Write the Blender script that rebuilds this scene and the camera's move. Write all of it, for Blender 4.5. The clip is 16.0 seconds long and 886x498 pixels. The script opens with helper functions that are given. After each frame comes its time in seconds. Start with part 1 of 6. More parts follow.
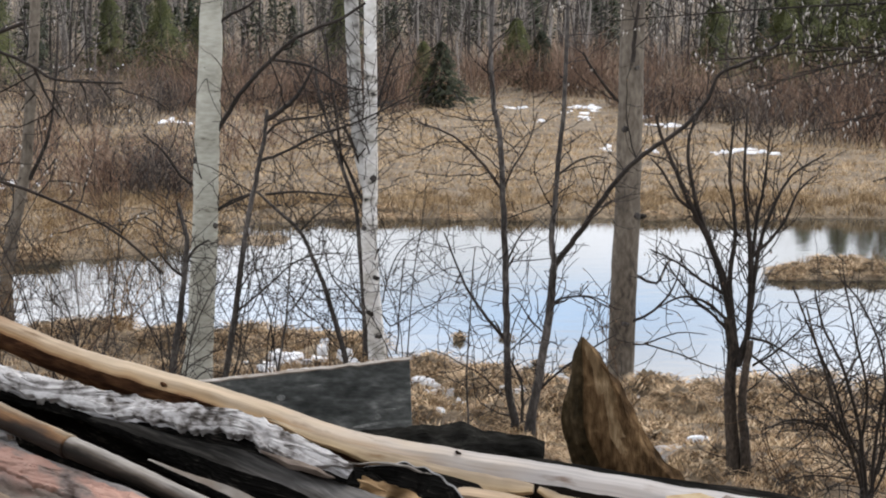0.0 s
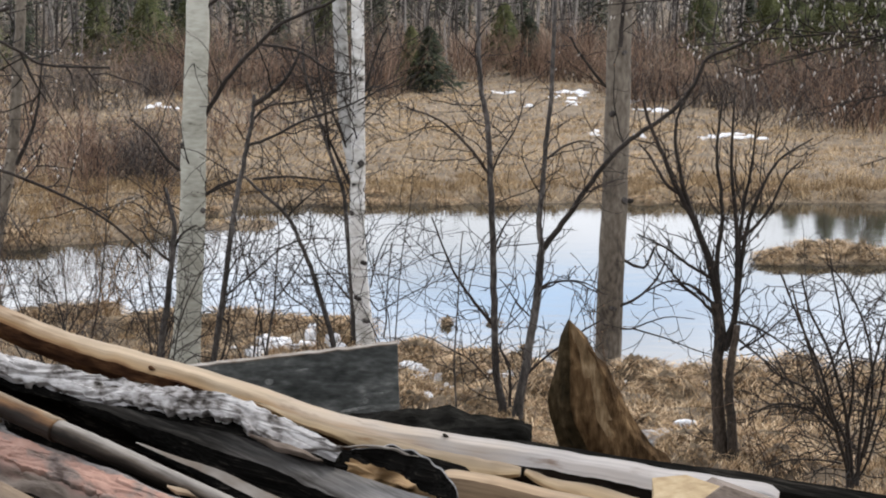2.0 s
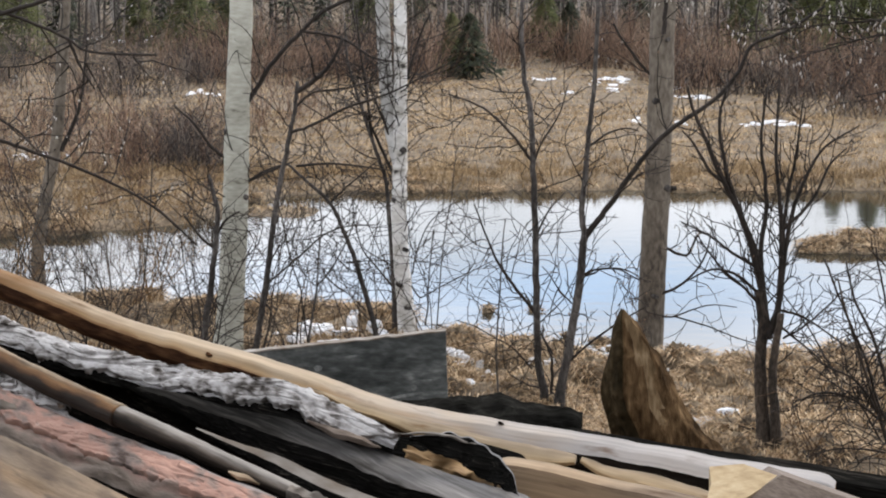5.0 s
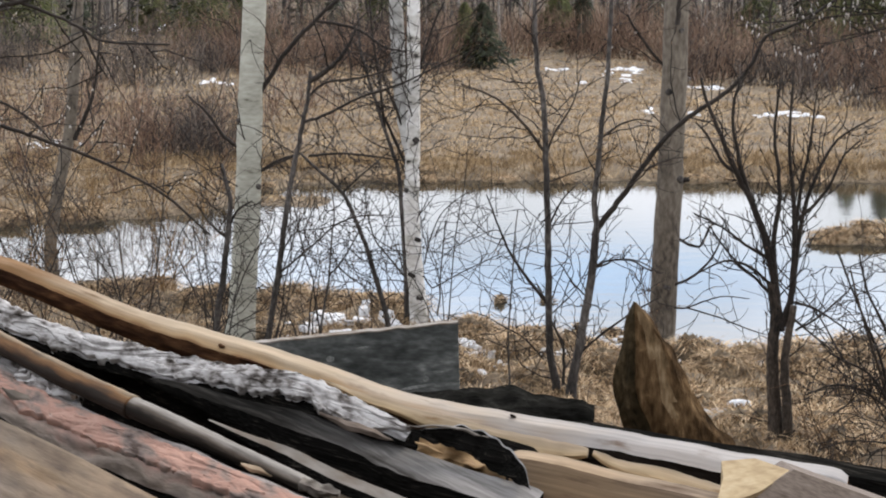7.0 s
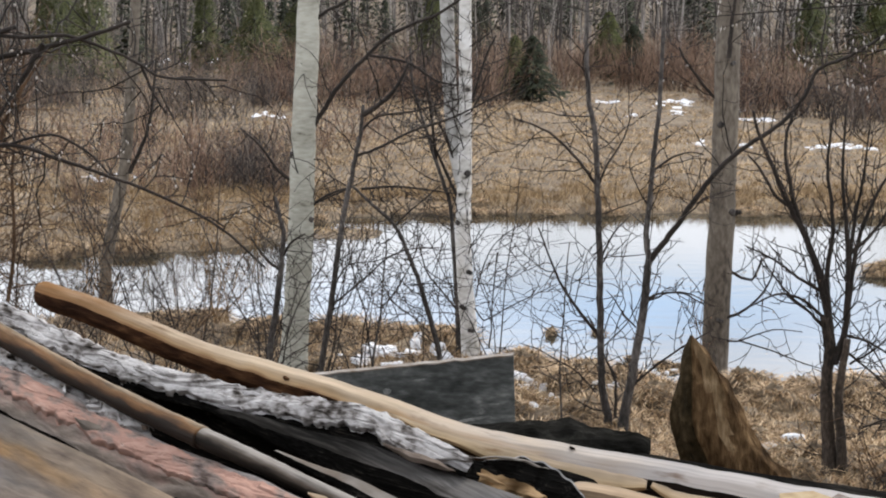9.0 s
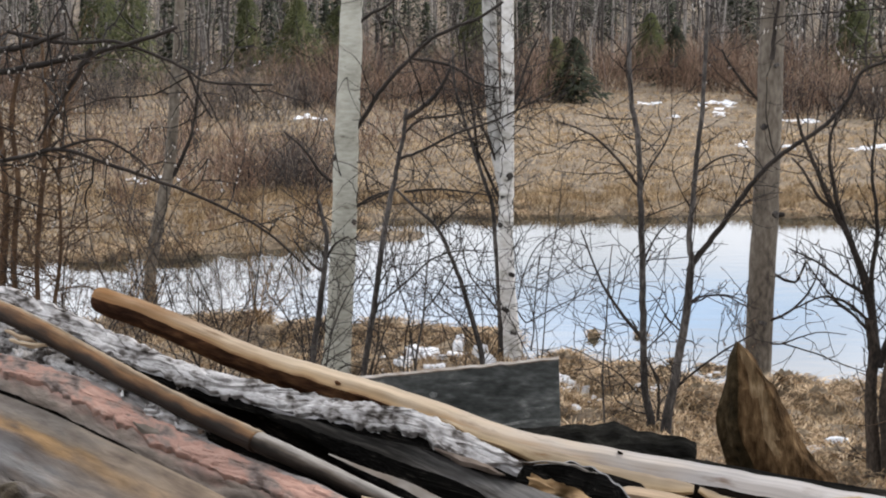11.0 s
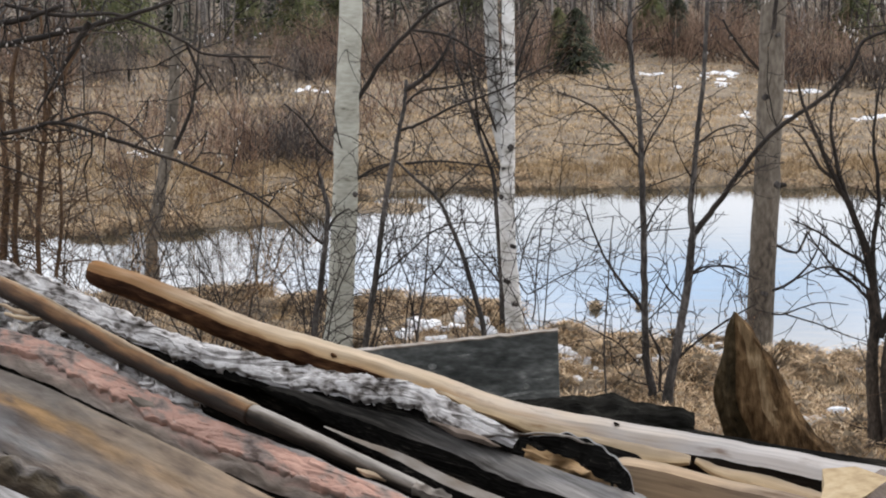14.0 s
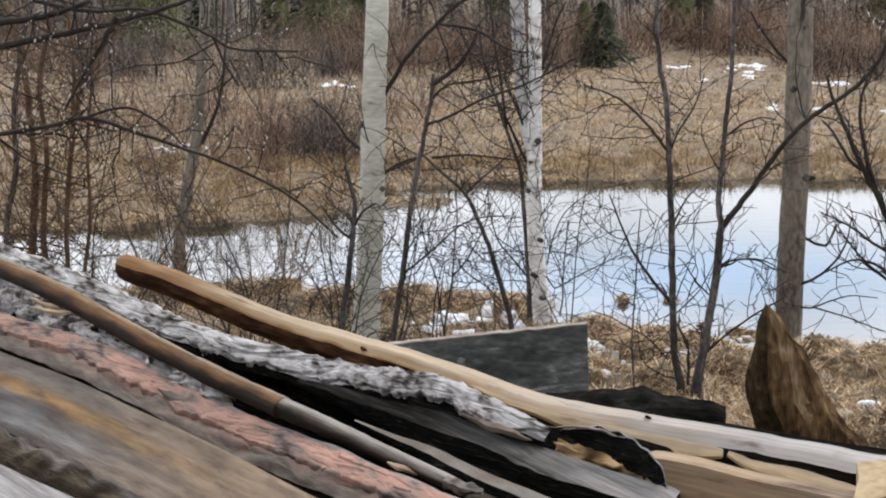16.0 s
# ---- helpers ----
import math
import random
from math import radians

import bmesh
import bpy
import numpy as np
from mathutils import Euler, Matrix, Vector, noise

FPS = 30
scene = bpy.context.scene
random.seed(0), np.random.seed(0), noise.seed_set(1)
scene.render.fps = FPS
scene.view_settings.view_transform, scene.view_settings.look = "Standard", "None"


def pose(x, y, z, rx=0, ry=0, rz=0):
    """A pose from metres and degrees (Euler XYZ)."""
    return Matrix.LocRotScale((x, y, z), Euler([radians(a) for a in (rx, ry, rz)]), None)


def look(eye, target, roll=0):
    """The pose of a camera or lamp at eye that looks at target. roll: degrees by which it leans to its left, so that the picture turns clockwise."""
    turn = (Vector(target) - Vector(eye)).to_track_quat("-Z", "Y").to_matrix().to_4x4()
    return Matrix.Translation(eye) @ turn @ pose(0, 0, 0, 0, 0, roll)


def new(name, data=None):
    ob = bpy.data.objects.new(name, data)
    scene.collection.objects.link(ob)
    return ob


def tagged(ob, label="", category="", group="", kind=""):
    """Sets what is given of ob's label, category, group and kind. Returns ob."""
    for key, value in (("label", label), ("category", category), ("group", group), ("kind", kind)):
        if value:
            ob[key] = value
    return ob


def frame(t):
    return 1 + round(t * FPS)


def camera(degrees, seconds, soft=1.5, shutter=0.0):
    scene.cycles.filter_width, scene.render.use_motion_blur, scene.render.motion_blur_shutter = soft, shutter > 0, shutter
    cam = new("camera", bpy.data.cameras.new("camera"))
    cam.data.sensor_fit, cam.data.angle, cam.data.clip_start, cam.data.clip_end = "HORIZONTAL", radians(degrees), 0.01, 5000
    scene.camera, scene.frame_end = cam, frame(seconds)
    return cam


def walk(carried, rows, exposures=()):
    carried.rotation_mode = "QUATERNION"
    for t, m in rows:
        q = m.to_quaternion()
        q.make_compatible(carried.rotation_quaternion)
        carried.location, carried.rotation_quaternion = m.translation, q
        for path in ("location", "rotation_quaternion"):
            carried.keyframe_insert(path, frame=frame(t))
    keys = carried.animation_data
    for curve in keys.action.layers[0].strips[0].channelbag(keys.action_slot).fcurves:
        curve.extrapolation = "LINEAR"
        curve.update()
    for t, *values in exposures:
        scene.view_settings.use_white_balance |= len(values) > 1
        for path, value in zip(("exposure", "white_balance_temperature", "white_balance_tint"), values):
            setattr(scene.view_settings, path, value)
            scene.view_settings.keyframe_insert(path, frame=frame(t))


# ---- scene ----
# The camera: hand-held beside a heap of sawmill slabs, panning slowly to the left.
LENS = 32.0
cam = camera(LENS, 16.0, soft=2.0)
# seconds, eye x, y, z, then degrees: yaw to the left of +y, pitch, lean
PATH = [
    (0.0, 0.0019, 0.0245, 4.7963, 0.373, -7.811, 0.054),
    (0.5, 0.0041, 0.0080, 4.7987, -0.258, -8.039, 0.237),
    (1.0, 0.0043, 0.0109, 4.7966, -0.197, -8.316, 0.232),
    (1.5, 0.0033, 0.0100, 4.7984, 0.030, -8.273, 0.021),
    (2.0, 0.0030, 0.0147, 4.7952, -0.086, -8.365, 0.067),
    (2.5, 0.0030, 0.0100, 4.7922, -0.061, -8.973, 0.091),
    (3.0, 0.0007, 0.0145, 4.7913, 0.168, -8.790, 0.012),
    (3.5, 0.0010, 0.0170, 4.7908, 0.363, -8.818, -0.066),
    (4.0, -0.0073, 0.0225, 4.7919, 0.255, -8.372, 0.144),
    (4.5, -0.0226, 0.0208, 4.7906, 0.772, -8.420, 0.159),
    (4.7, -0.0304, 0.0046, 4.7947, 1.330, -8.727, -0.026),
    (6.8, -0.0300, -0.0030, 4.8093, 1.522, -9.127, 0.131),
    (7.0, -0.0317, 0.0031, 4.8057, 1.847, -9.231, 0.191),
    (7.5, -0.0467, -0.0678, 4.8232, 1.953, -8.542, 0.715),
    (8.0, -0.0473, -0.0820, 4.8264, 3.547, -8.553, 0.135),
    (8.5, -0.0471, -0.0714, 4.8215, 3.603, -8.161, -0.045),
    (9.0, -0.0510, -0.0606, 4.8206, 3.721, -8.038, -0.044),
    (9.2, -0.0476, -0.0638, 4.8191, 4.151, -8.094, -0.176),
    (11.3, -0.0660, -0.1137, 4.8414, 5.359, -7.972, -0.269),
    (11.5, -0.0620, -0.0908, 4.8328, 5.424, -8.249, -0.285),
    (12.0, -0.0613, -0.0922, 4.8363, 5.392, -8.205, -0.279),
    (12.5, -0.0555, -0.0986, 4.8371, 5.001, -8.574, -0.241),
    (13.0, -0.0573, -0.0926, 4.8359, 5.276, -8.475, -0.362),
    (13.5, -0.0544, -0.0998, 4.8363, 5.393, -9.135, -0.480),
    (14.0, -0.0516, -0.0976, 4.8369, 5.357, -9.015, -0.533),
    (14.5, -0.0503, -0.1073, 4.8380, 5.660, -9.062, -0.503),
    (15.0, -0.0551, -0.0970, 4.8346, 6.049, -9.179, -0.725),
    (15.5, -0.0571, -0.0927, 4.8316, 6.394, -9.455, -0.865),
    (16.0, -0.0595, -0.0855, 4.8317, 6.361, -9.213, -0.861),
]


def aim(x, y, z, yaw, pitch, lean):
    a, b = radians(yaw), radians(pitch)
    way = Vector((-math.sin(a) * math.cos(b), math.cos(a) * math.cos(b), math.sin(b)))
    eye = Vector((x, y, z))
    return look(eye, eye + 2 * way, lean)


walk(cam, [(row[0], aim(*row[1:])) for row in PATH], exposures=[(0.0, -0.64), (16.0, -0.64)])

# Sky: high thin cloud with blue gaps, a veiled sun from the right.
SUN_UP, SUN_TURN = 46.0, 48.0
CLOUD_DRIFT = (4.25, 5.88, -4.94)
world = bpy.data.worlds.new("sky")
scene.world = world
world.use_nodes = True
wn, wl = world.node_tree.nodes, world.node_tree.links
wn.clear()
w_out = wn.new("ShaderNodeOutputWorld")
w_bg = wn.new("ShaderNodeBackground")
w_sky = wn.new("ShaderNodeTexSky")
w_sky.sky_type = "NISHITA"
w_sky.sun_disc = False
w_sky.sun_elevation, w_sky.sun_rotation = radians(SUN_UP), radians(SUN_TURN)
w_sky.dust_density, w_sky.altitude = 2.0, 100
w_co = wn.new("ShaderNodeTexCoord")
w_map = wn.new("ShaderNodeMapping")
w_map.inputs["Scale"].default_value = (2.2, 2.2, 9.0)
w_map.inputs["Location"].default_value = CLOUD_DRIFT
w_cloud = wn.new("ShaderNodeTexNoise")
w_cloud.inputs["Scale"].default_value = 1.6
w_cloud.inputs["Detail"].default_value = 5.0
w_ramp = wn.new("ShaderNodeValToRGB")
w_ramp.color_ramp.elements[0].position, w_ramp.color_ramp.elements[1].position = 0.36, 0.58
w_ramp.color_ramp.elements[0].color = (0.5, 0.5, 0.5, 1)
w_mix = wn.new("ShaderNodeMix")
w_mix.data_type = "RGBA"
w_mix.inputs["B"].default_value = (22.2, 22.9, 24.6, 1)
wl.new(w_co.outputs["Generated"], w_map.inputs["Vector"])
wl.new(w_map.outputs["Vector"], w_cloud.inputs["Vector"])
wl.new(w_cloud.outputs["Fac"], w_ramp.inputs["Fac"])
wl.new(w_ramp.outputs["Color"], w_mix.inputs["Factor"])
wl.new(w_sky.outputs["Color"], w_mix.inputs["A"])
# a bright bank of cloud stands over the far wood, with a long blue gap in it
w_sep, w_high, w_lift = wn.new("ShaderNodeSeparateXYZ"), wn.new("ShaderNodeValToRGB"), wn.new("ShaderNodeVectorMath")
w_lift.operation = "SCALE"
BANK = [(0.06, 0.50), (0.12, 0.525), (0.19, 0.86), (0.26, 0.94), (0.45, 0.64), (0.8, 0.58)]
for _ in range(len(BANK) - 2):
    w_high.color_ramp.elements.new(0.5)
for el, (p, v) in zip(w_high.color_ramp.elements, BANK):
    el.position, el.color = p, (v, v, v, 1)
w_twice = wn.new("ShaderNodeMath")
w_twice.operation = "MULTIPLY"
w_twice.inputs[1].default_value = 2.0
GAP_AT, GAP_WIDE = (0.07, 0.178), (0.17, 0.026)
w_gap = wn.new("ShaderNodeMapping")
w_gap.inputs["Location"].default_value = (-GAP_AT[0] / GAP_WIDE[0], 0, -GAP_AT[1] / GAP_WIDE[1])
w_gap.inputs["Scale"].default_value = (1 / GAP_WIDE[0], 0, 1 / GAP_WIDE[1])
w_far = wn.new("ShaderNodeVectorMath")
w_far.operation = "LENGTH"
w_torn = wn.new("ShaderNodeMath")
w_torn.operation = "MULTIPLY_ADD"
w_torn.inputs[1].default_value = -2.4
w_edge = wn.new("ShaderNodeMapRange")
w_edge.interpolation_type = "SMOOTHSTEP"
for key, val in (("From Min", -1.3), ("From Max", 0.55), ("To Min", 0.75), ("To Max", 0.0)):
    w_edge.inputs[key].default_value = val
w_blue = wn.new("ShaderNodeMix")
w_blue.data_type = "RGBA"
w_blue.inputs["B"].default_value = (9.0, 15.0, 23.5, 1)
wl.new(w_co.outputs["Generated"], w_gap.inputs["Vector"])
wl.new(w_gap.outputs["Vector"], w_far.inputs[0])
wl.new(w_cloud.outputs["Fac"], w_torn.inputs[0])
wl.new(w_far.outputs["Value"], w_torn.inputs[2])
wl.new(w_torn.outputs[0], w_edge.inputs["Value"])
wl.new(w_edge.outputs[0], w_blue.inputs["Factor"])
wl.new(w_mix.outputs["Result"], w_blue.inputs["A"])
wl.new(w_co.outputs["Generated"], w_sep.inputs[0])
wl.new(w_sep.outputs["Z"], w_high.inputs["Fac"])
wl.new(w_high.outputs["Color"], w_twice.inputs[0])
wl.new(w_blue.outputs["Result"], w_lift.inputs[0])
wl.new(w_twice.outputs[0], w_lift.inputs["Scale"])
wl.new(w_lift.outputs[0], w_bg.inputs["Color"])
w_bg.inputs["Strength"].default_value = 0.12
wl.new(w_bg.outputs["Background"], w_out.inputs["Surface"])

sun_data = bpy.data.lights.new("sun", "SUN")
sun_data.energy, sun_data.angle, sun_data.color = 2.2, radians(12), (1.0, 0.90, 0.77)
sun = new("sun", sun_data)
su, st = radians(SUN_UP), radians(SUN_TURN)
to_sun = Vector((math.sin(st) * math.cos(su), math.cos(st) * math.cos(su), math.sin(su)))
sun.matrix_world = look(to_sun * 60, (0, 0, 0))


# ---- materials ----
def surface(name, stops, coarse, fine, rough=0.85, bump=0.4, depth=0.01, stretch=(1, 1, 1), turn=0.0, island=0.0, spec=0.3, blend=0.5, along=None, each=0.0):
    """A procedural surface: colours of stops (0..1, r, g, b) over coarse stains and fine grain, scales per metre."""
    m = bpy.data.materials.new(name)
    m.use_nodes = True
    n, k = m.node_tree.nodes, m.node_tree.links
    b = n["Principled BSDF"]
    co, mp = n.new("ShaderNodeTexCoord"), n.new("ShaderNodeMapping")
    mp.vector_type = "TEXTURE"
    mp.inputs["Scale"].default_value = [1 / s for s in stretch]
    mp.inputs["Rotation"].default_value = (0, radians(8 if turn else 0), radians(-turn))
    k.new(co.outputs["Object"], mp.inputs["Vector"])
    big, small = n.new("ShaderNodeTexNoise"), n.new("ShaderNodeTexNoise")
    for node, scale, detail in ((big, coarse, 4.0), (small, fine, 6.0)):
        node.inputs["Scale"].default_value, node.inputs["Detail"].default_value = scale, detail
        k.new(mp.outputs["Vector"], node.inputs["Vector"])
    mix = n.new("ShaderNodeMix")
    mix.inputs["Factor"].default_value = blend
    k.new(big.outputs["Fac"], mix.inputs["A"])
    k.new(small.outputs["Fac"], mix.inputs["B"])
    value = mix.outputs["Result"]
    if island:
        geo, add, sub = n.new("ShaderNodeNewGeometry"), n.new("ShaderNodeMath"), n.new("ShaderNodeMath")
        add.operation, sub.operation = "MULTIPLY_ADD", "SUBTRACT"
        k.new(geo.outputs["Random Per Island"], add.inputs[0])
        add.inputs[1].default_value = island
        k.new(value, add.inputs[2])
        sub.inputs[1].default_value = island / 2
        k.new(add.outputs[0], sub.inputs[0])
        value = sub.outputs[0]
    if each:
        info, add2 = n.new("ShaderNodeObjectInfo"), n.new("ShaderNodeMath")
        add2.operation = "MULTIPLY_ADD"
        k.new(info.outputs["Random"], add2.inputs[0])
        add2.inputs[1].default_value = each
        k.new(value, add2.inputs[2])
        value = add2.outputs[0]
    ramp = n.new("ShaderNodeValToRGB")
    e = ramp.color_ramp.elements
    for _ in range(len(stops) - 2):
        e.new(0.5)
    for el, (p, *rgb) in zip(e, stops):
        el.position, el.color = p, (*rgb, 1)
    k.new(value, ramp.inputs["Fac"])
    colour = ramp.outputs["Color"]
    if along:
        # second colours that grow along x from the first to the second place
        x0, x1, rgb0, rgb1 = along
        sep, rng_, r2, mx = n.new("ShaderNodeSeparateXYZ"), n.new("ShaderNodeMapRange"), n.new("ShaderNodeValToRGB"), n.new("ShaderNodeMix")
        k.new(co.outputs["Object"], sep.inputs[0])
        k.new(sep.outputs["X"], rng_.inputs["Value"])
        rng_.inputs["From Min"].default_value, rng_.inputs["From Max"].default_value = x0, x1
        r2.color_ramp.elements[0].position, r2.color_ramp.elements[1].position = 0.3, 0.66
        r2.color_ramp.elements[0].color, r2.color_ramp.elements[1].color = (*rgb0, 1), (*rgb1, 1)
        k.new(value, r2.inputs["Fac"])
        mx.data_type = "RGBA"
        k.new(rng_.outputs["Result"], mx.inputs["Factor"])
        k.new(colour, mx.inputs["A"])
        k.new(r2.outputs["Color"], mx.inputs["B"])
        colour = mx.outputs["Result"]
    k.new(colour, b.inputs["Base Color"])
    b.inputs["Roughness"].default_value = rough
    b.inputs["Specular IOR Level"].default_value = spec
    if bump:
        bp = n.new("ShaderNodeBump")
        bp.inputs["Strength"].default_value, bp.inputs["Distance"].default_value = bump, depth
        k.new(small.outputs["Fac"], bp.inputs["Height"])
        k.new(bp.outputs["Normal"], b.inputs["Normal"])
    return m


def banded(name, bands, grain=(3.0, 130.0), warp=0.012, contrast=0.7, tints=(), stain=(0.05, 0.035, 0.025), stained=0.35, spots=9.0, sway=(4.5, 30.0), rough=0.75, bump=0.4, depth=0.003, spec=0.25):
    """Wood or bark with streaks that run with a slab: bands of (metres round the section, r, g, b), tints of (metres along from, to, r, g, b)."""
    m = bpy.data.materials.new(name)
    m.use_nodes = True
    n, k = m.node_tree.nodes, m.node_tree.links
    b = n["Principled BSDF"]
    uv = n.new("ShaderNodeUVMap")
    uv.uv_map = "grain"

    def noise_at(scale, detail, offset=0.0):
        mp, no = n.new("ShaderNodeMapping"), n.new("ShaderNodeTexNoise")
        mp.inputs["Scale"].default_value = (*scale, 1)
        mp.inputs["Location"].default_value = (offset, offset, 0)
        no.inputs["Scale"].default_value, no.inputs["Detail"].default_value = 1.0, detail
        k.new(uv.outputs[0], mp.inputs["Vector"])
        k.new(mp.outputs[0], no.inputs["Vector"])
        return no.outputs["Fac"]

    def ranged(value, f0, f1, t0=0.0, t1=1.0):
        r = n.new("ShaderNodeMapRange")
        for key, val in (("From Min", f0), ("From Max", f1), ("To Min", t0), ("To Max", t1)):
            r.inputs[key].default_value = val
        k.new(value, r.inputs["Value"])
        return r.outputs[0]

    def mixed(fac, a, c, blend="MIX"):
        x = n.new("ShaderNodeMix")
        x.data_type, x.blend_type = "RGBA", blend
        k.new(fac, x.inputs["Factor"])
        k.new(a, x.inputs["A"])
        if isinstance(c, tuple):
            x.inputs["B"].default_value = (*c, 1)
        else:
            k.new(c, x.inputs["B"])
        return x.outputs["Result"]

    def added(a, c):
        x = n.new("ShaderNodeMath")
        k.new(a, x.inputs[0])
        k.new(c, x.inputs[1])
        return x.outputs[0]

    sep = n.new("ShaderNodeSeparateXYZ")
    k.new(uv.outputs[0], sep.inputs[0])
    slow, fibre, blot = noise_at(sway, 6, 3.0), noise_at(grain, 7), noise_at((spots, spots * 4), 7, 7.0)
    v = added(sep.outputs["Y"], ranged(slow, 0.25, 0.75, -warp, warp))
    top = bands[-1][0]
    ramp = n.new("ShaderNodeValToRGB")
    e = ramp.color_ramp.elements
    for _ in range(len(bands) - 2):
        e.new(0.5)
    for el, (p, *rgb) in zip(e, bands):
        el.position, el.color = p / top, (*rgb, 1)
    k.new(ranged(v, 0, top), ramp.inputs["Fac"])
    colour = ramp.outputs["Color"]
    for u0, u1, *rgb in tints:
        u = added(sep.outputs["X"], ranged(blot, 0.3, 0.7, -0.14, 0.14))
        colour = mixed(ranged(u, u0, u1), colour, tuple(rgb))
    shade = n.new("ShaderNodeValToRGB")
    shade.color_ramp.elements[0].position, shade.color_ramp.elements[1].position = 0.3, 0.7
    lo, hi = 1 - contrast, 1 + contrast * 0.25
    shade.color_ramp.elements[0].color, shade.color_ramp.elements[1].color = (lo, lo, lo, 1), (hi, hi, hi, 1)
    k.new(fibre, shade.inputs["Fac"])
    one = n.new("ShaderNodeValue")
    one.outputs[0].default_value = 1.0
    colour = mixed(one.outputs[0], colour, shade.outputs["Color"], "MULTIPLY")
    colour = mixed(ranged(blot, 0.66 - 0.22 * stained, 0.74, 0, 0.85), colour, stain)
    k.new(colour, b.inputs["Base Color"])
    b.inputs["Roughness"].default_value, b.inputs["Specular IOR Level"].default_value = rough, spec
    bp = n.new("ShaderNodeBump")
    bp.inputs["Strength"].default_value, bp.inputs["Distance"].default_value = bump, depth
    k.new(fibre, bp.inputs["Height"])
    k.new(bp.outputs["Normal"], b.inputs["Normal"])
    return m


SOIL = surface("dead_grass_soil", [(0.3, 0.035, 0.025, 0.016), (0.5, 0.13, 0.095, 0.06), (0.7, 0.28, 0.215, 0.14)], 1.1, 9, bump=0.8, depth=0.06)
STRAW = surface("dry_grass", [(0.27, 0.055, 0.033, 0.0162), (0.44, 0.26, 0.173, 0.09), (0.58, 0.42, 0.297, 0.167), (0.78, 0.6, 0.451, 0.275)], 0.7, 3, bump=0, island=0.5)
BANK_STRAW = surface("bank_dry_grass", [(0.30, 0.030, 0.018, 0.009), (0.44, 0.21, 0.130, 0.066), (0.57, 0.445, 0.31, 0.178), (0.76, 0.73, 0.57, 0.38)], 3.4, 8, bump=0, island=0.42)
SEDGE = surface("sedge", [(0.2, 0.050, 0.032, 0.017), (0.5, 0.215, 0.142, 0.073), (0.8, 0.43, 0.31, 0.175)], 0.5, 4, bump=0, island=0.5)
SNOW = surface("old_snow", [(0.3, 0.468, 0.474, 0.494), (0.6, 0.78, 0.786, 0.806)], 3, 25, rough=0.7, bump=0.6, depth=0.03)
PALE_BARK = surface("aspen_bark", [(0.31, 0.08, 0.075, 0.058), (0.39, 0.27, 0.262, 0.214), (0.60, 0.41, 0.402, 0.345)], 2.0, 14, stretch=(0.6, 0.6, 1.8), bump=0.5, depth=0.008)
GREY_BARK = surface("grey_aspen_bark", [(0.32, 0.0194, 0.015, 0.0114), (0.46, 0.0924, 0.0757, 0.0581), (0.68, 0.202, 0.172, 0.136)], 1.8, 18, stretch=(1, 1, 0.5), bump=0.9, depth=0.015)
BIRCH_BARK = surface("birch_bark", [(0.34, 0.02, 0.018, 0.016), (0.385, 0.36, 0.34, 0.30), (0.50, 0.58, 0.56, 0.53), (0.62, 0.72, 0.71, 0.69)], 1.5, 6, stretch=(1, 1, 1.7), bump=0.4, depth=0.008)
GREY_BIRCH = surface("grey_birch_bark", [(0.32, 0.06, 0.055, 0.05), (0.42, 0.27, 0.26, 0.24), (0.62, 0.48, 0.47, 0.45)], 1.6, 7, stretch=(1, 1, 1.5), bump=0.5, depth=0.008)
SHRUB_BARK = surface("rough_brown_shrub_bark", [(0.36, 0.008, 0.006, 0.0045), (0.48, 0.034, 0.025, 0.018), (0.58, 0.066, 0.049, 0.036), (0.70, 0.15, 0.122, 0.098)], 6, 40, stretch=(1, 1, 0.45), bump=1.0, depth=0.02)
DARK_BARK = surface("dark_bark", [(0.32, 0.0101, 0.00858, 0.0078), (0.48, 0.0406, 0.0351, 0.0312), (0.7, 0.156, 0.14, 0.129)], 3, 30, stretch=(1, 1, 0.4), bump=0.6, depth=0.008)
TWIG = surface("twig_bark", [(0.25, 0.00576, 0.00432, 0.0036), (0.5, 0.0173, 0.013, 0.0101), (0.8, 0.0446, 0.0338, 0.0274)], 2, 20, bump=0, island=0.4)
WARM_TWIG = surface("warm_twig_bark", [(0.25, 0.017, 0.0095, 0.0055), (0.5, 0.062, 0.035, 0.018), (0.8, 0.155, 0.092, 0.048)], 2, 20, bump=0, island=0.4)
OCHRE_TWIG = surface("ochre_willow_wands", [(0.2, 0.06, 0.034, 0.014), (0.5, 0.17, 0.10, 0.04), (0.85, 0.30, 0.19, 0.085)], 1, 12, bump=0, island=0.5)
RED_TWIG = surface("red_willow_twigs", [(0.24, 0.012, 0.008, 0.006), (0.44, 0.062, 0.034, 0.022), (0.60, 0.15, 0.084, 0.050), (0.80, 0.29, 0.20, 0.14)], 0.7, 5, bump=0, island=0.62)
GREY_TWIG = surface("grey_willow_twigs", [(0.24, 0.0078, 0.00624, 0.00546), (0.46, 0.0312, 0.0226, 0.0179), (0.62, 0.0741, 0.0546, 0.0429), (0.82, 0.187, 0.152, 0.125)], 0.7, 5, bump=0, island=0.62)
FAR_TRUNK = surface("far_trunk_bark", [(0.2, 0.021, 0.0167, 0.0142), (0.5, 0.0525, 0.0433, 0.0371), (0.85, 0.236, 0.212, 0.19)], 0.2, 5, bump=0, island=0.8)
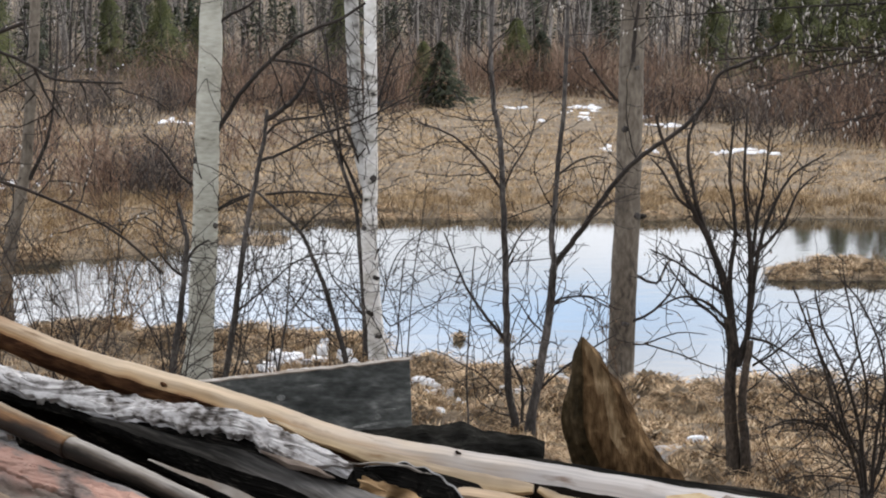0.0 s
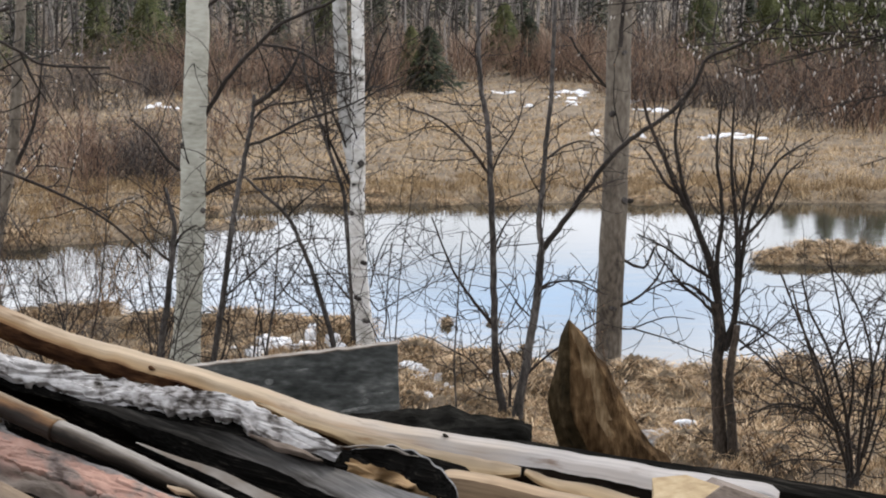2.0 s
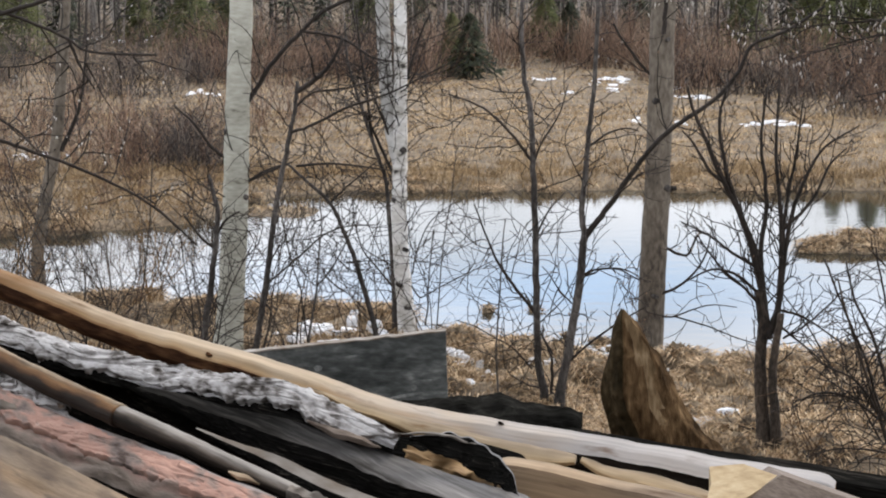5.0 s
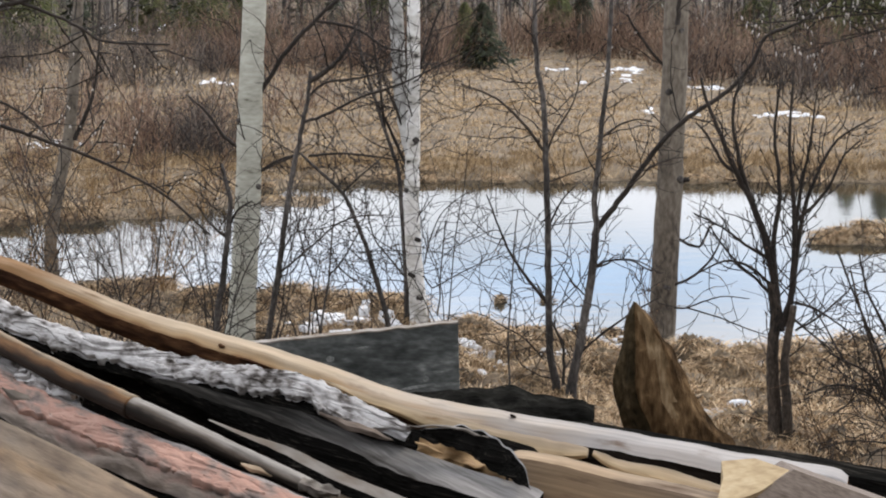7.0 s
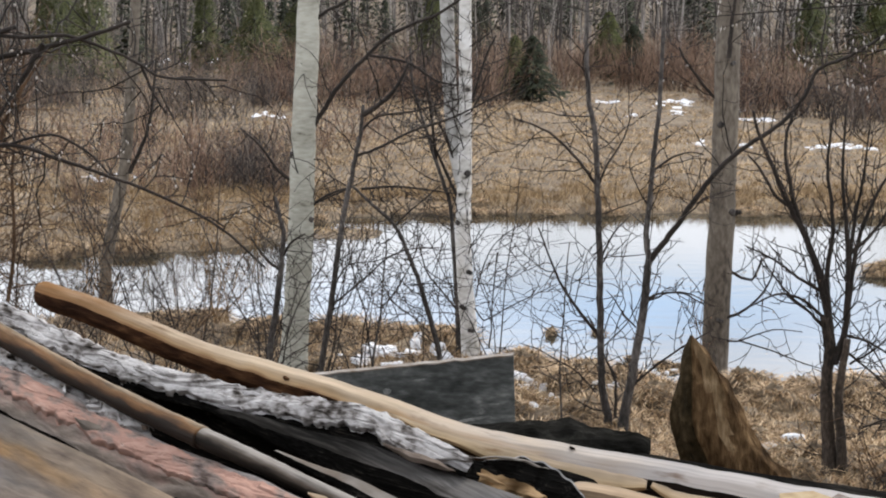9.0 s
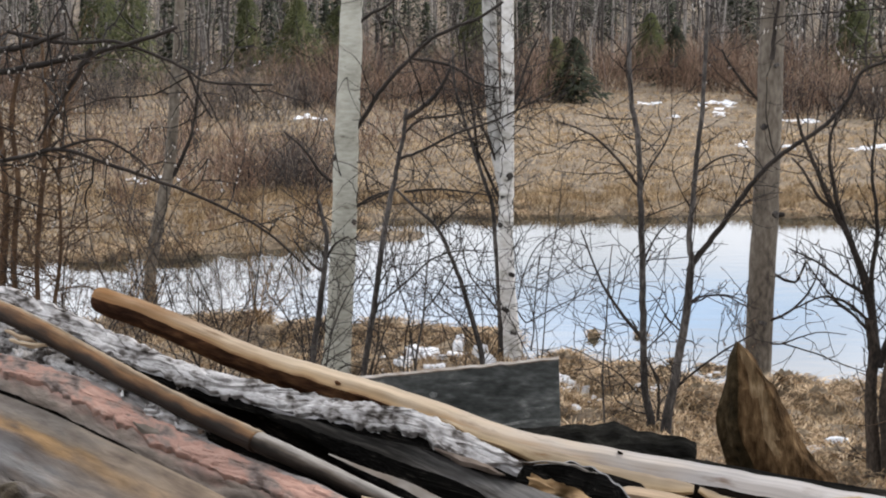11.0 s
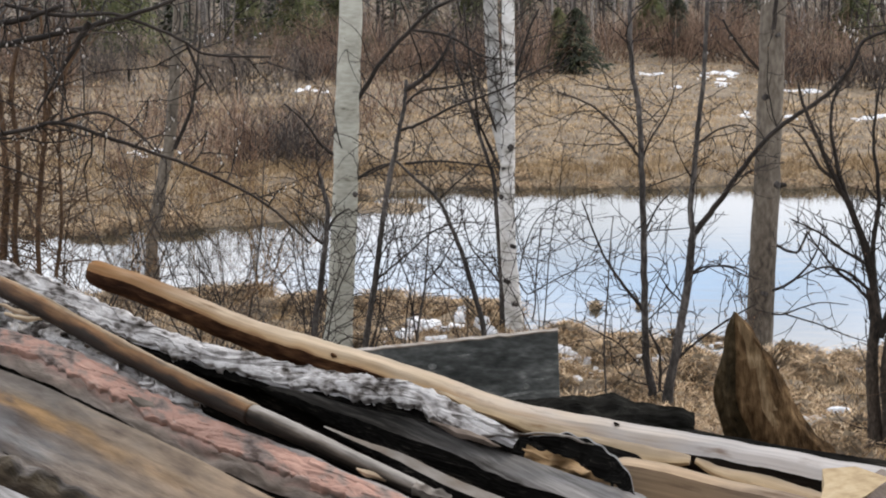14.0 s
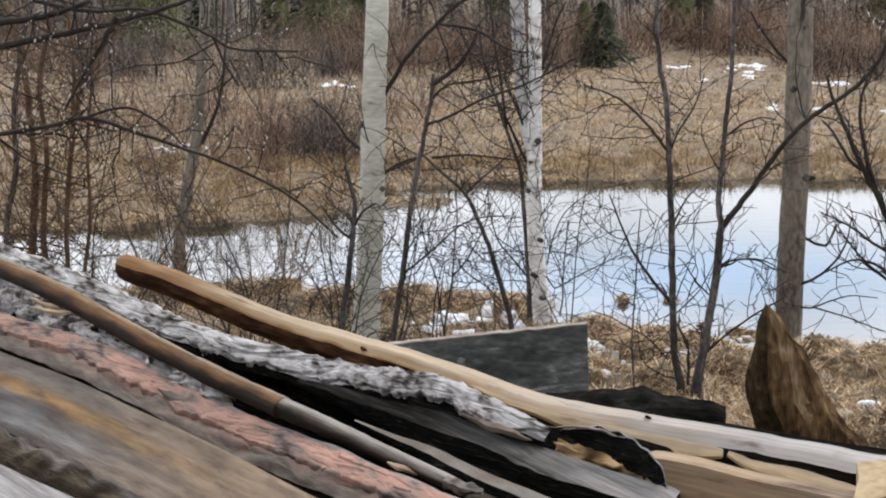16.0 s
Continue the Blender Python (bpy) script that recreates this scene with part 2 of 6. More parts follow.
NEEDLES = surface("spruce_needles", [(0.2, 0.00765, 0.0102, 0.00595), (0.5, 0.0221, 0.0281, 0.0145), (0.85, 0.0595, 0.0629, 0.0306)], 0.4, 8, bump=0, island=0.5)
PINE_NEEDLES = surface("pine_needles", [(0.2, 0.028, 0.034, 0.013), (0.5, 0.075, 0.083, 0.028), (0.85, 0.14, 0.14, 0.05)], 0.4, 8, bump=0, island=0.3)
CATKIN = surface("catkin", [(0.3, 0.30, 0.27, 0.24), (0.7, 0.55, 0.52, 0.48)], 4, 40, bump=0, island=0.3)
LEAF_DEAD = surface("withered_leaf", [(0.3, 0.10, 0.06, 0.035), (0.7, 0.24, 0.15, 0.09)], 4, 40, bump=0, island=0.4)

# grain runs with the slabs, which lie askew
GRAIN = dict(stretch=(1.6, 20, 20), turn=17)
GRAIN_LEFT = dict(stretch=(1.6, 20, 20), turn=37)
OCHRE = surface("ochre_wood", [(0.3, 0.13, 0.07, 0.03), (0.5, 0.33, 0.21, 0.10), (0.7, 0.46, 0.32, 0.18)], 1.2, 7, rough=0.75, bump=0.25, depth=0.003, **GRAIN)
TIMBER = surface("greyed_timber", [(0.3, 0.08, 0.06, 0.046), (0.5, 0.155, 0.12, 0.096), (0.7, 0.22, 0.178, 0.148)], 3, 12, rough=0.8, bump=0.3, depth=0.003, **GRAIN)
TAN = banded("tan_plank_wood", [(0.0, 0.50, 0.38, 0.26), (0.02, 0.45, 0.325, 0.21), (0.07, 0.41, 0.29, 0.18), (0.2, 0.28, 0.2, 0.125)], contrast=0.4, tints=((0.15, 0.5, 0.30, 0.24, 0.19),), stain=(0.10, 0.055, 0.028), stained=0.65, spots=8.0)
SILVER = surface("weathered_silver_wood", [(0.3, 0.10, 0.09, 0.085), (0.48, 0.28, 0.265, 0.255), (0.68, 0.48, 0.465, 0.455)], 1.2, 7, rough=0.8, bump=0.35, depth=0.003, **GRAIN_LEFT)
EDGE_TOP = surface("dark_to_silver_wood", [(0.34, 0.004, 0.0038, 0.0034), (0.50, 0.014, 0.013, 0.0115), (0.70, 0.06, 0.055, 0.049)], 1.2, 7, rough=0.95, spec=0.03, bump=0.35, depth=0.003, along=(-0.42, 0.02, (0.07, 0.064, 0.057), (0.31, 0.295, 0.285)), **GRAIN_LEFT)
# its near-black second colours paint the shaded gap below the long slab's right part
BROWN_BARK = surface("brown_pine_bark_with_gap_shade", [(0.32, 0.012, 0.006, 0.004), (0.50, 0.055, 0.025, 0.013), (0.70, 0.18, 0.09, 0.042)], 3.0, 22, rough=0.85, bump=0.9, depth=0.008, spec=0.08, stretch=(1, 3, 3), turn=17, along=(-0.35, 0.05, (0.005, 0.004, 0.003), (0.02, 0.016, 0.013)))
BROWN_POLE = surface("brown_pole_bark", [(0.34, 0.018, 0.010, 0.005), (0.44, 0.075, 0.040, 0.017), (0.52, 0.17, 0.095, 0.040), (0.62, 0.215, 0.140, 0.072), (0.74, 0.26, 0.205, 0.145)], 4.0, 14, rough=0.85, bump=0.9, depth=0.006, stretch=(1.0, 4, 4), turn=37, blend=0.45, along=(-0.72, -0.62, (0.075, 0.055, 0.040), (0.36, 0.325, 0.285)))
FLAKE = surface("grey_bark_scale", [(0.365, 0.030, 0.025, 0.021), (0.425, 0.13, 0.117, 0.107), (0.485, 0.33, 0.312, 0.300), (0.57, 0.49, 0.472, 0.460), (0.70, 0.60, 0.588, 0.580)], 15, 42, rough=1.0, spec=0.0, bump=0.35, depth=0.003, stretch=(1, 1.7, 1.7), turn=30, blend=0.44)
FLAKY = banded("grey_flaky_bark", [(0.0, 0.36, 0.345, 0.335), (0.02, 0.47, 0.455, 0.45), (0.05, 0.42, 0.405, 0.40), (0.2, 0.26, 0.245, 0.23)], grain=(22, 90), contrast=0.62, warp=0.02, sway=(10, 60), stain=(0.03, 0.024, 0.02), stained=0.55, spots=16.0, bump=1.0, depth=0.006, rough=0.95, spec=0.05)
# blackened wood; on slab undersides and inner sides it paints the heap's gap shade
CHAR_SHADE = surface("blackened_wood_and_gap_shade", [(0.35, 0.005, 0.005, 0.0045), (0.56, 0.011, 0.0105, 0.0095), (0.74, 0.06, 0.052, 0.043)], 2.5, 10, spec=0.0, rough=1.0, bump=0.8, depth=0.006, **GRAIN)
CHARRED_WOOD = surface("charred_mossy_wood", [(0.38, 0.006, 0.006, 0.005), (0.55, 0.014, 0.0135, 0.012), (0.66, 0.036, 0.035, 0.030), (0.78, 0.11, 0.107, 0.096)], 4, 22, spec=0.0, rough=1.0, bump=0.9, depth=0.01, stretch=(1, 3, 3))
SLATE = surface("dark_grey_board", [(0.34, 0.0291, 0.0325, 0.0314), (0.48, 0.0616, 0.0672, 0.0661), (0.58, 0.106, 0.114, 0.112), (0.66, 0.19, 0.199, 0.196), (0.76, 0.403, 0.414, 0.414)], 3.0, 22, spec=0.12, rough=0.9, bump=0.5, depth=0.004, stretch=(1.0, 1.5, 2.6))
SCUFF = surface("scraped_grey_board", [(0.36, 0.08, 0.086, 0.085), (0.5, 0.15, 0.158, 0.155), (0.68, 0.30, 0.31, 0.305)], 9, 60, spec=0.1, rough=0.9, bump=0.4, depth=0.003)
POSTWOOD = surface("rotten_brown_wood", [(0.34, 0.0192, 0.012, 0.006), (0.46, 0.0624, 0.0372, 0.018), (0.57, 0.138, 0.0864, 0.0432), (0.7, 0.312, 0.216, 0.12)], 8.0, 34, rough=0.95, spec=0.05, bump=1.0, depth=0.015, stretch=(1.7, 1.7, 0.7))
POSTPALE = surface("split_tan_wood", [(0.34, 0.06, 0.038, 0.018), (0.5, 0.19, 0.13, 0.072), (0.66, 0.40, 0.30, 0.185)], 7.0, 34, rough=0.95, spec=0.05, bump=0.9, depth=0.01, stretch=(2.2, 2.2, 0.6))
POSTDARK = surface("dark_rotten_wood", [(0.3, 0.012, 0.0096, 0.0048), (0.5, 0.0384, 0.0276, 0.0144), (0.7, 0.12, 0.0864, 0.048)], 9.0, 36, rough=0.95, spec=0.05, bump=1.0, depth=0.012, stretch=(1.6, 1.6, 0.9))
END_GRAIN = surface("pale_end_grain", [(0.3, 0.25, 0.17, 0.09), (0.5, 0.43, 0.325, 0.19), (0.7, 0.52, 0.415, 0.27)], 9, 40, rough=0.75, bump=0.6, depth=0.004, stretch=(1, 1, 4))
POLE_GREY = surface("bare_grey_pole", [(0.32, 0.07, 0.045, 0.03), (0.43, 0.15, 0.115, 0.085), (0.54, 0.22, 0.195, 0.168), (0.68, 0.32, 0.295, 0.27)], 3.0, 10, rough=0.85, bump=0.6, depth=0.004, stretch=(1.4, 4, 4), turn=37, blend=0.4)

# the near-black bands of both pole colourings paint shade onto the underside
POLE_BARK_SHADED = banded("half_barked_pole_shaded_below", [(0.0, 0.20, 0.16, 0.115), (0.018, 0.215, 0.155, 0.095), (0.027, 0.19, 0.10, 0.040), (0.037, 0.12, 0.056, 0.020), (0.045, 0.026, 0.015, 0.008), (0.125, 0.018, 0.012, 0.008)], grain=(9.0, 110.0), contrast=0.5, warp=0.010, sway=(9, 30), stain=(0.05, 0.03, 0.016), stained=0.5, spots=9.0, bump=0.7, depth=0.004)
POLE_BARE_SHADED = banded("bare_pole_wood_shaded_below", [(0.0, 0.20, 0.18, 0.155), (0.018, 0.31, 0.285, 0.255), (0.029, 0.28, 0.25, 0.22), (0.039, 0.12, 0.095, 0.072), (0.047, 0.022, 0.016, 0.011), (0.125, 0.018, 0.012, 0.009)], grain=(9.0, 120.0), contrast=0.5, warp=0.010, sway=(10, 30), stain=(0.07, 0.052, 0.040), stained=0.5, spots=10.0, bump=0.6, depth=0.003)
LONG_FACE = banded("long_slab_sawn_face", [(0.0, 0.62, 0.495, 0.36), (0.02, 0.61, 0.475, 0.33), (0.034, 0.51, 0.345, 0.185), (0.044, 0.22, 0.105, 0.042)], contrast=0.28, warp=0.007, sway=(9, 40), tints=((0.50, 0.0, 0.27, 0.135, 0.05), (0.95, 1.5, 0.54, 0.505, 0.48)), stain=(0.15, 0.08, 0.035), stained=0.25, spots=7.0)
SPLIT_FACE = banded("split_cream_face", [(0.0, 0.58, 0.46, 0.33), (0.02, 0.57, 0.42, 0.25), (0.04, 0.48, 0.31, 0.15)], contrast=0.3, warp=0.006, stain=(0.25, 0.14, 0.06), stained=0.2)
TORN_PINK = surface("frayed_pink_bark", [(0.36, 0.075, 0.055, 0.047), (0.43, 0.175, 0.14, 0.124), (0.475, 0.27, 0.192, 0.160), (0.535, 0.36, 0.215, 0.168), (0.62, 0.41, 0.258, 0.205), (0.70, 0.46, 0.37, 0.31)], 10, 30, rough=0.95, spec=0.05, bump=0.7, depth=0.005, stretch=(1, 2.0, 2.0), turn=37, blend=0.36)
BANDED = banded("grey_and_amber_wood", [(0, 0.119, 0.0978, 0.0779), (0.03, 0.147, 0.123, 0.102), (0.043, 0.162, 0.123, 0.0855), (0.051, 0.271, 0.16, 0.0665), (0.068, 0.257, 0.15, 0.0627), (0.08, 0.142, 0.116, 0.0997), (0.1, 0.128, 0.119, 0.114), (0.13, 0.171, 0.16, 0.152), (0.16, 0.0712, 0.057, 0.0475)], grain=(11.0, 55.0), contrast=0.38, warp=0.010, sway=(6, 18), tints=((0.95, 1.5, 0.270, 0.195, 0.130),), stain=(0.055, 0.040, 0.034), stained=0.7, spots=9.0, bump=0.7, depth=0.005)
PINK = banded("torn_pink_inner_bark", [(0, 0.26, 0.235, 0.22), (0.014, 0.30, 0.25, 0.225), (0.020, 0.40, 0.255, 0.205), (0.026, 0.45, 0.27, 0.215), (0.050, 0.40, 0.235, 0.185), (0.064, 0.31, 0.21, 0.17), (0.074, 0.26, 0.205, 0.165), (0.10, 0.20, 0.165, 0.135)], grain=(24, 60), contrast=0.42, warp=0.02, sway=(9, 30), stain=(0.15, 0.115, 0.10), stained=0.66, spots=11.0, bump=1.0, depth=0.006)

MOSSY = banded("torn_mossy_bark", [(0.0, 0.15, 0.13, 0.115), (0.02, 0.09, 0.07, 0.045), (0.05, 0.05, 0.034, 0.02), (0.12, 0.03, 0.02, 0.012)], grain=(24, 80), contrast=0.6, warp=0.03, sway=(14, 30), stain=(0.012, 0.009, 0.006), stained=0.7, spots=14.0, bump=0.9, depth=0.006, rough=0.9)
BLOCK_WALL_DARK = surface("dark_block_wall", [(0.3, 0.03, 0.02, 0.014), (0.6, 0.07, 0.05, 0.036)], 1.5, 12, stretch=(6, 6, 0.5))

WATER = bpy.data.materials.new("pond_water")
WATER.use_nodes = True
n_, k_ = WATER.node_tree.nodes, WATER.node_tree.links
wb = n_["Principled BSDF"]
wb.inputs["Base Color"].default_value = (0.03, 0.028, 0.02, 1)
wb.inputs["Roughness"].default_value = 0.04
wb.inputs["IOR"].default_value = 1.333
w_tc, w_mp, w_no, w_bp = n_.new("ShaderNodeTexCoord"), n_.new("ShaderNodeMapping"), n_.new("ShaderNodeTexNoise"), n_.new("ShaderNodeBump")
w_mp.inputs["Scale"].default_value = (0.6, 2.0, 1)
w_no.inputs["Scale"].default_value, w_no.inputs["Detail"].default_value = 1.6, 3
w_bp.inputs["Strength"].default_value, w_bp.inputs["Distance"].default_value = 0.12, 0.02
k_.new(w_tc.outputs["Object"], w_mp.inputs["Vector"])
k_.new(w_mp.outputs["Vector"], w_no.inputs["Vector"])
k_.new(w_no.outputs["Fac"], w_bp.inputs["Height"])
k_.new(w_bp.outputs["Normal"], wb.inputs["Normal"])


# ---- mesh tools ----
rng = np.random.default_rng(7)


def mesh_of(name, verts, faces, material, smooth=True, crisp=0):
    """A mesh from arrays: faces is one array of quads or of triangles, or a list of several such arrays."""
    faces = faces if isinstance(faces, list) else [faces]
    faces = [np.asarray(f, np.int32) for f in faces if len(f)]
    me = bpy.data.meshes.new(name)
    verts = np.asarray(verts, np.float32)
    me.vertices.add(len(verts))
    me.vertices.foreach_set("co", verts.ravel())
    sizes = np.concatenate([np.full(len(f), f.shape[1], np.int32) for f in faces])
    loops = np.concatenate([f.ravel() for f in faces])
    me.loops.add(len(loops))
    me.loops.foreach_set("vertex_index", loops)
    me.polygons.add(len(sizes))
    me.polygons.foreach_set("loop_start", np.concatenate([[0], np.cumsum(sizes)[:-1]]).astype(np.int32))
    me.polygons.foreach_set("loop_total", sizes)
    me.polygons.foreach_set("use_smooth", np.full(len(sizes), smooth))
    me.materials.append(material)
    me.update(calc_edges=True)
    if crisp:
        me.set_sharp_from_angle(angle=radians(crisp))
    return me


def part(name, me, parent, label=""):
    ob = new(name, me)
    ob.parent = parent
    ob.matrix_parent_inverse = parent.matrix_world.inverted()
    if label:
        ob["label"] = label
    return ob


def base_at(name, place, label, category, group="", kind=""):
    e = new(name)
    e.location = place
    e.empty_display_size = 0.2
    e.matrix_world = Matrix.Translation(place)
    return tagged(e, label, category, group, kind)


def spline(points, per=4):
    """Catmull-Rom through the points."""
    p = np.asarray(points, float)
    if len(p) < 3:
        return p
    q = np.vstack([2 * p[0] - p[1], p, 2 * p[-1] - p[-2]])
    out = []
    for i in range(1, len(q) - 2):
        for s in range(per):
            u = s / per
            out.append(0.5 * (2 * q[i] + (q[i + 1] - q[i - 1]) * u + (2 * q[i - 1] - 5 * q[i] + 4 * q[i + 1] - q[i + 2]) * u**2
                              + (3 * q[i] - q[i - 1] - 3 * q[i + 1] + q[i + 2]) * u**3))
    return np.vstack([out, p[-1]])


def tubes(limbs, sides):
    """Tapered tubes along many limbs, (points, radii) each: vertices, quads and end triangles."""
    vs, qs, ts, base = [], [], [], 0
    ring = np.arange(sides) * 2 * np.pi / sides
    cs, sn = np.cos(ring), np.sin(ring)
    for pts, rad in limbs:
        n = len(pts)
        tan = np.gradient(pts, axis=0)
        tan /= np.linalg.norm(tan, axis=1)[:, None] + 1e-9
        ref = np.array([0.0, 1.0, 0.0]) if abs(tan[0, 1]) < 0.8 else np.array([1.0, 0.0, 0.0])
        a = np.cross(tan, ref)
        a /= np.linalg.norm(a, axis=1)[:, None] + 1e-9
        b = np.cross(tan, a)
        v = pts[:, None] + rad[:, None, None] * (cs[None, :, None] * a[:, None] + sn[None, :, None] * b[:, None])
        vs.append(v.reshape(-1, 3))
        i = np.arange(n - 1)[:, None] * sides + np.arange(sides)[None]
        j = np.arange(n - 1)[:, None] * sides + (np.arange(sides)[None] + 1) % sides
        qs.append((base + np.stack([i, j, j + sides, i + sides], -1)).reshape(-1, 4))
        for row in (0, n - 1):
            k = base + row * sides
            ts.append(np.stack([np.full(sides - 2, k), k + np.arange(1, sides - 1), k + np.arange(2, sides)], -1))
        base += n * sides
    return np.vstack(vs), [np.vstack(qs), np.vstack(ts)]


def unit(v):
    return v / (np.linalg.norm(v) + 1e-9)


def twig(start, way, length, r, rise, wild, n=5):
    """One crooked twig that turns slowly upward."""
    pts, d = [np.asarray(start, float)], unit(way)
    for _ in range(n - 1):
        d = unit(d + rng.normal(0, wild, 3) + (0, 0, rise))
        pts.append(pts[-1] + d * length / (n - 1))
    return np.array(pts), np.linspace(r, max(r * 0.5, 0.0026), n)


def sprout(out, pts, rad, spacing, length, level, lo=0.2, rise=0.0, wild=0.2, spread=1.0, least=0.0042):
    """Side twigs along a limb, and theirs in turn."""
    seg = np.linalg.norm(np.diff(pts, axis=0), axis=1)
    total = seg.sum()
    where = lo * total
    cum = np.concatenate([[0], np.cumsum(seg)])
    while where < total * 0.98:
        i = min(np.searchsorted(cum, where) - 1, len(seg) - 1)
        u = (where - cum[i]) / (seg[i] + 1e-9)
        p = pts[i] + (pts[i + 1] - pts[i]) * u
        t = unit(pts[i + 1] - pts[i])
        side = unit(np.cross(t, rng.normal(0, 1, 3)))
        way = unit(t * 0.38 + side * spread + (0, 0, 0.08))
        ln = length * rng.uniform(0.25, 1.5) * (1.0 - 0.45 * where / total)
        r = max(min((rad[i] * 0.6), 0.0045 + 0.006 * ln), least)
        tw = twig(p, way, ln, r, rise + rng.normal(0, 0.05), wild, 8 if level > 0 else 5)
        out.append(tw)
        if level > 0:
            sprout(out, tw[0], tw[1], spacing * 2.2, length * 0.55, level - 1, 0.25, rise, wild, spread, least)
        where += spacing * rng.uniform(0.5, 1.5)


# ---- the lie of the land ----
NEAR_X = [-30, -14, -8, -4.4, -3.1, -1.5, -0.8, -0.2, 0.9, 2.75, 4.9, 6.25, 14, 40]
NEAR_Y = [26.0, 25.6, 24.8, 24.4, 24.2, 23.5, 22.2, 21.2, 20.3, 19.9, 20.05, 20.1, 20.6, 22]
FAR_X = [-30, -14, -11, -9.3, -7.6, -6.6, -6.2, -5.2, -3.6, 20, 40]
FAR_Y = [30.0, 31.6, 32.2, 32.8, 33.3, 34.6, 36.5, 39.6, 41.0, 41.4, 42]


def land(x, y):
    """Height of the ground over the pond, for arrays."""
    x, y = np.asarray(x, float), np.asarray(y, float)
    wob = 0.35 * np.sin(x * 2.1 + 1.3 * np.sin(x * 0.9)) + 0.2 * np.sin(x * 5.3 + 2)
    near, far = np.interp(x, NEAR_X, NEAR_Y) + wob * 0.6, np.interp(x, FAR_X, FAR_Y) + wob * 0.35
    inside = np.minimum(y - near, far - y)
    front = np.interp(y, [-60, 0, 4, 12, 16, 22, 30], [3.3, 3.0, 2.9, 0.62, 0.36, 0.12, 0.12])
    back = np.interp(y, [28, 40, 42, 60, 90, 100, 125, 170, 600], [0.12, 0.16, 0.26, 0.4, 0.75, 0.95, 2.3, 4.5, 40.0])
    shore = np.where(y < (near + far) / 2, front, back)
    hum = np.sin(x * 3.1 + 1.7 * np.sin(y * 1.3)) * np.sin(y * 2.7 + 1.1 * np.sin(x * 1.9)) + 0.5 * np.sin(x * 6.7 + y * 3.3) * np.sin(y * 5.9 - x * 2.1)
    amp = np.interp(y, [8, 13, 22, 40, 60, 110, 140], [0.0, 0.09, 0.14, 0.09, 0.08, 0.10, 0.3])
    k = np.clip((-inside) / 0.5, 0, 1)
    k = k * k * (3 - 2 * k)
    dry = shore * (0.35 + 0.65 * k) + hum * amp * k
    z = np.where(inside > 0, -0.6 * np.clip(inside / 1.2, 0, 1), dry)
    isle = np.clip(1.25 - np.abs(y - 31.3 - 0.25 * np.sin(x * 1.7)) / (0.95 + 0.02 * (x - 7)), 0, 1) * np.clip((x - 6.4) / 0.6, 0, 1)
    spit = np.clip(1.2 - np.abs(y - 36.4) / 1.1, 0, 1) * np.clip((-3.7 - x) / 0.6, 0, 1) * np.clip((x + 6.6) / 0.6, 0, 1)
    z = np.where(isle > 0.05, np.maximum(z, isle * (0.17 + 0.08 * hum) - 0.05), z)
    z = np.where(spit > 0.05, np.maximum(z, spit * (0.12 + 0.04 * hum) - 0.04), z)
    return z


def ground_at(x, y):
    return float(land(x, y))


# ---- ground, water, snow, grass ----
gx = np.concatenate([np.linspace(-260, -40, 23), np.linspace(-38, -14, 41), np.arange(-13.75, 14, 0.25), np.linspace(14.5, 40, 45), np.linspace(45, 260, 23)])
gy = np.concatenate([np.linspace(-80, 2, 12), np.linspace(3, 11.5, 18), np.arange(12, 45, 0.25), np.linspace(45.5, 75, 60), np.linspace(76, 140, 65), np.linspace(145, 800, 40)])
GX, GY = np.meshgrid(gx, gy)
GZ = land(GX, GY)
nx = len(gx)
ii = (np.arange(len(gy) - 1)[:, None] * nx + np.arange(nx - 1)[None]).ravel()
ground = new("ground", mesh_of("ground", np.stack([GX, GY, GZ], -1).reshape(-1, 3), np.stack([ii, ii + 1, ii + 1 + nx, ii + nx], -1), SOIL))
tagged(ground, "brown tussocky bank and meadow of dead grass", "ground", kind="structure")

water = new("water", mesh_of("water", [(-30, 19, 0), (45, 19, 0), (45, 44.5, 0), (-30, 44.5, 0)], np.array([(0, 1, 2, 3)]), WATER))
tagged(water, "still pond reflecting a pale cloudy sky", "water", kind="structure")


def grass(name, material, xs, ys, zs, high, wide, bend, label, parts=2):
    """Blades of dry grass, each a bent strip of its own."""
    n = len(xs)
    a = rng.uniform(0, 2 * np.pi, n)
    h, w = high * rng.uniform(0.5, 1.25, n), wide * rng.uniform(0.6, 1.3, n)
    lean = bend * rng.uniform(0.2, 1.2, n)
    f = rng.uniform(-0.9, 0.9, n)
    side = np.stack([np.cos(f), np.sin(f), 0 * f], -1)
    way = np.stack([np.cos(a), np.sin(a), 0 * a], -1)
    root = np.stack([xs, ys, zs - 0.03], -1)
    up = np.array([0, 0, 1.0])
    mid = root + up * (h * 0.62)[:, None] + way * (h * lean * 0.35)[:, None]
    top = root + up * (h * (1.0 - 0.42 * np.clip(lean, 0, 1.6)))[:, None] + way * (h * lean)[:, None]
    s = side * w[:, None]
    if parts == 1:
        v = np.stack([root - s, root + s, top], 1).reshape(-1, 3)
        me = mesh_of(name, v, np.arange(n * 3).reshape(-1, 3), material, False)
    else:
        v = np.stack([root - s, root + s, mid + s * 0.8, mid - s * 0.8, top], 1).reshape(-1, 3)
        i = np.arange(n)[:, None] * 5
        me = mesh_of(name, v, [i + np.array([[0, 1, 2, 3]]), i + np.array([[3, 2, 4]])], material, False)
    return tagged(new(name, me), label, "grass", kind="stuff")


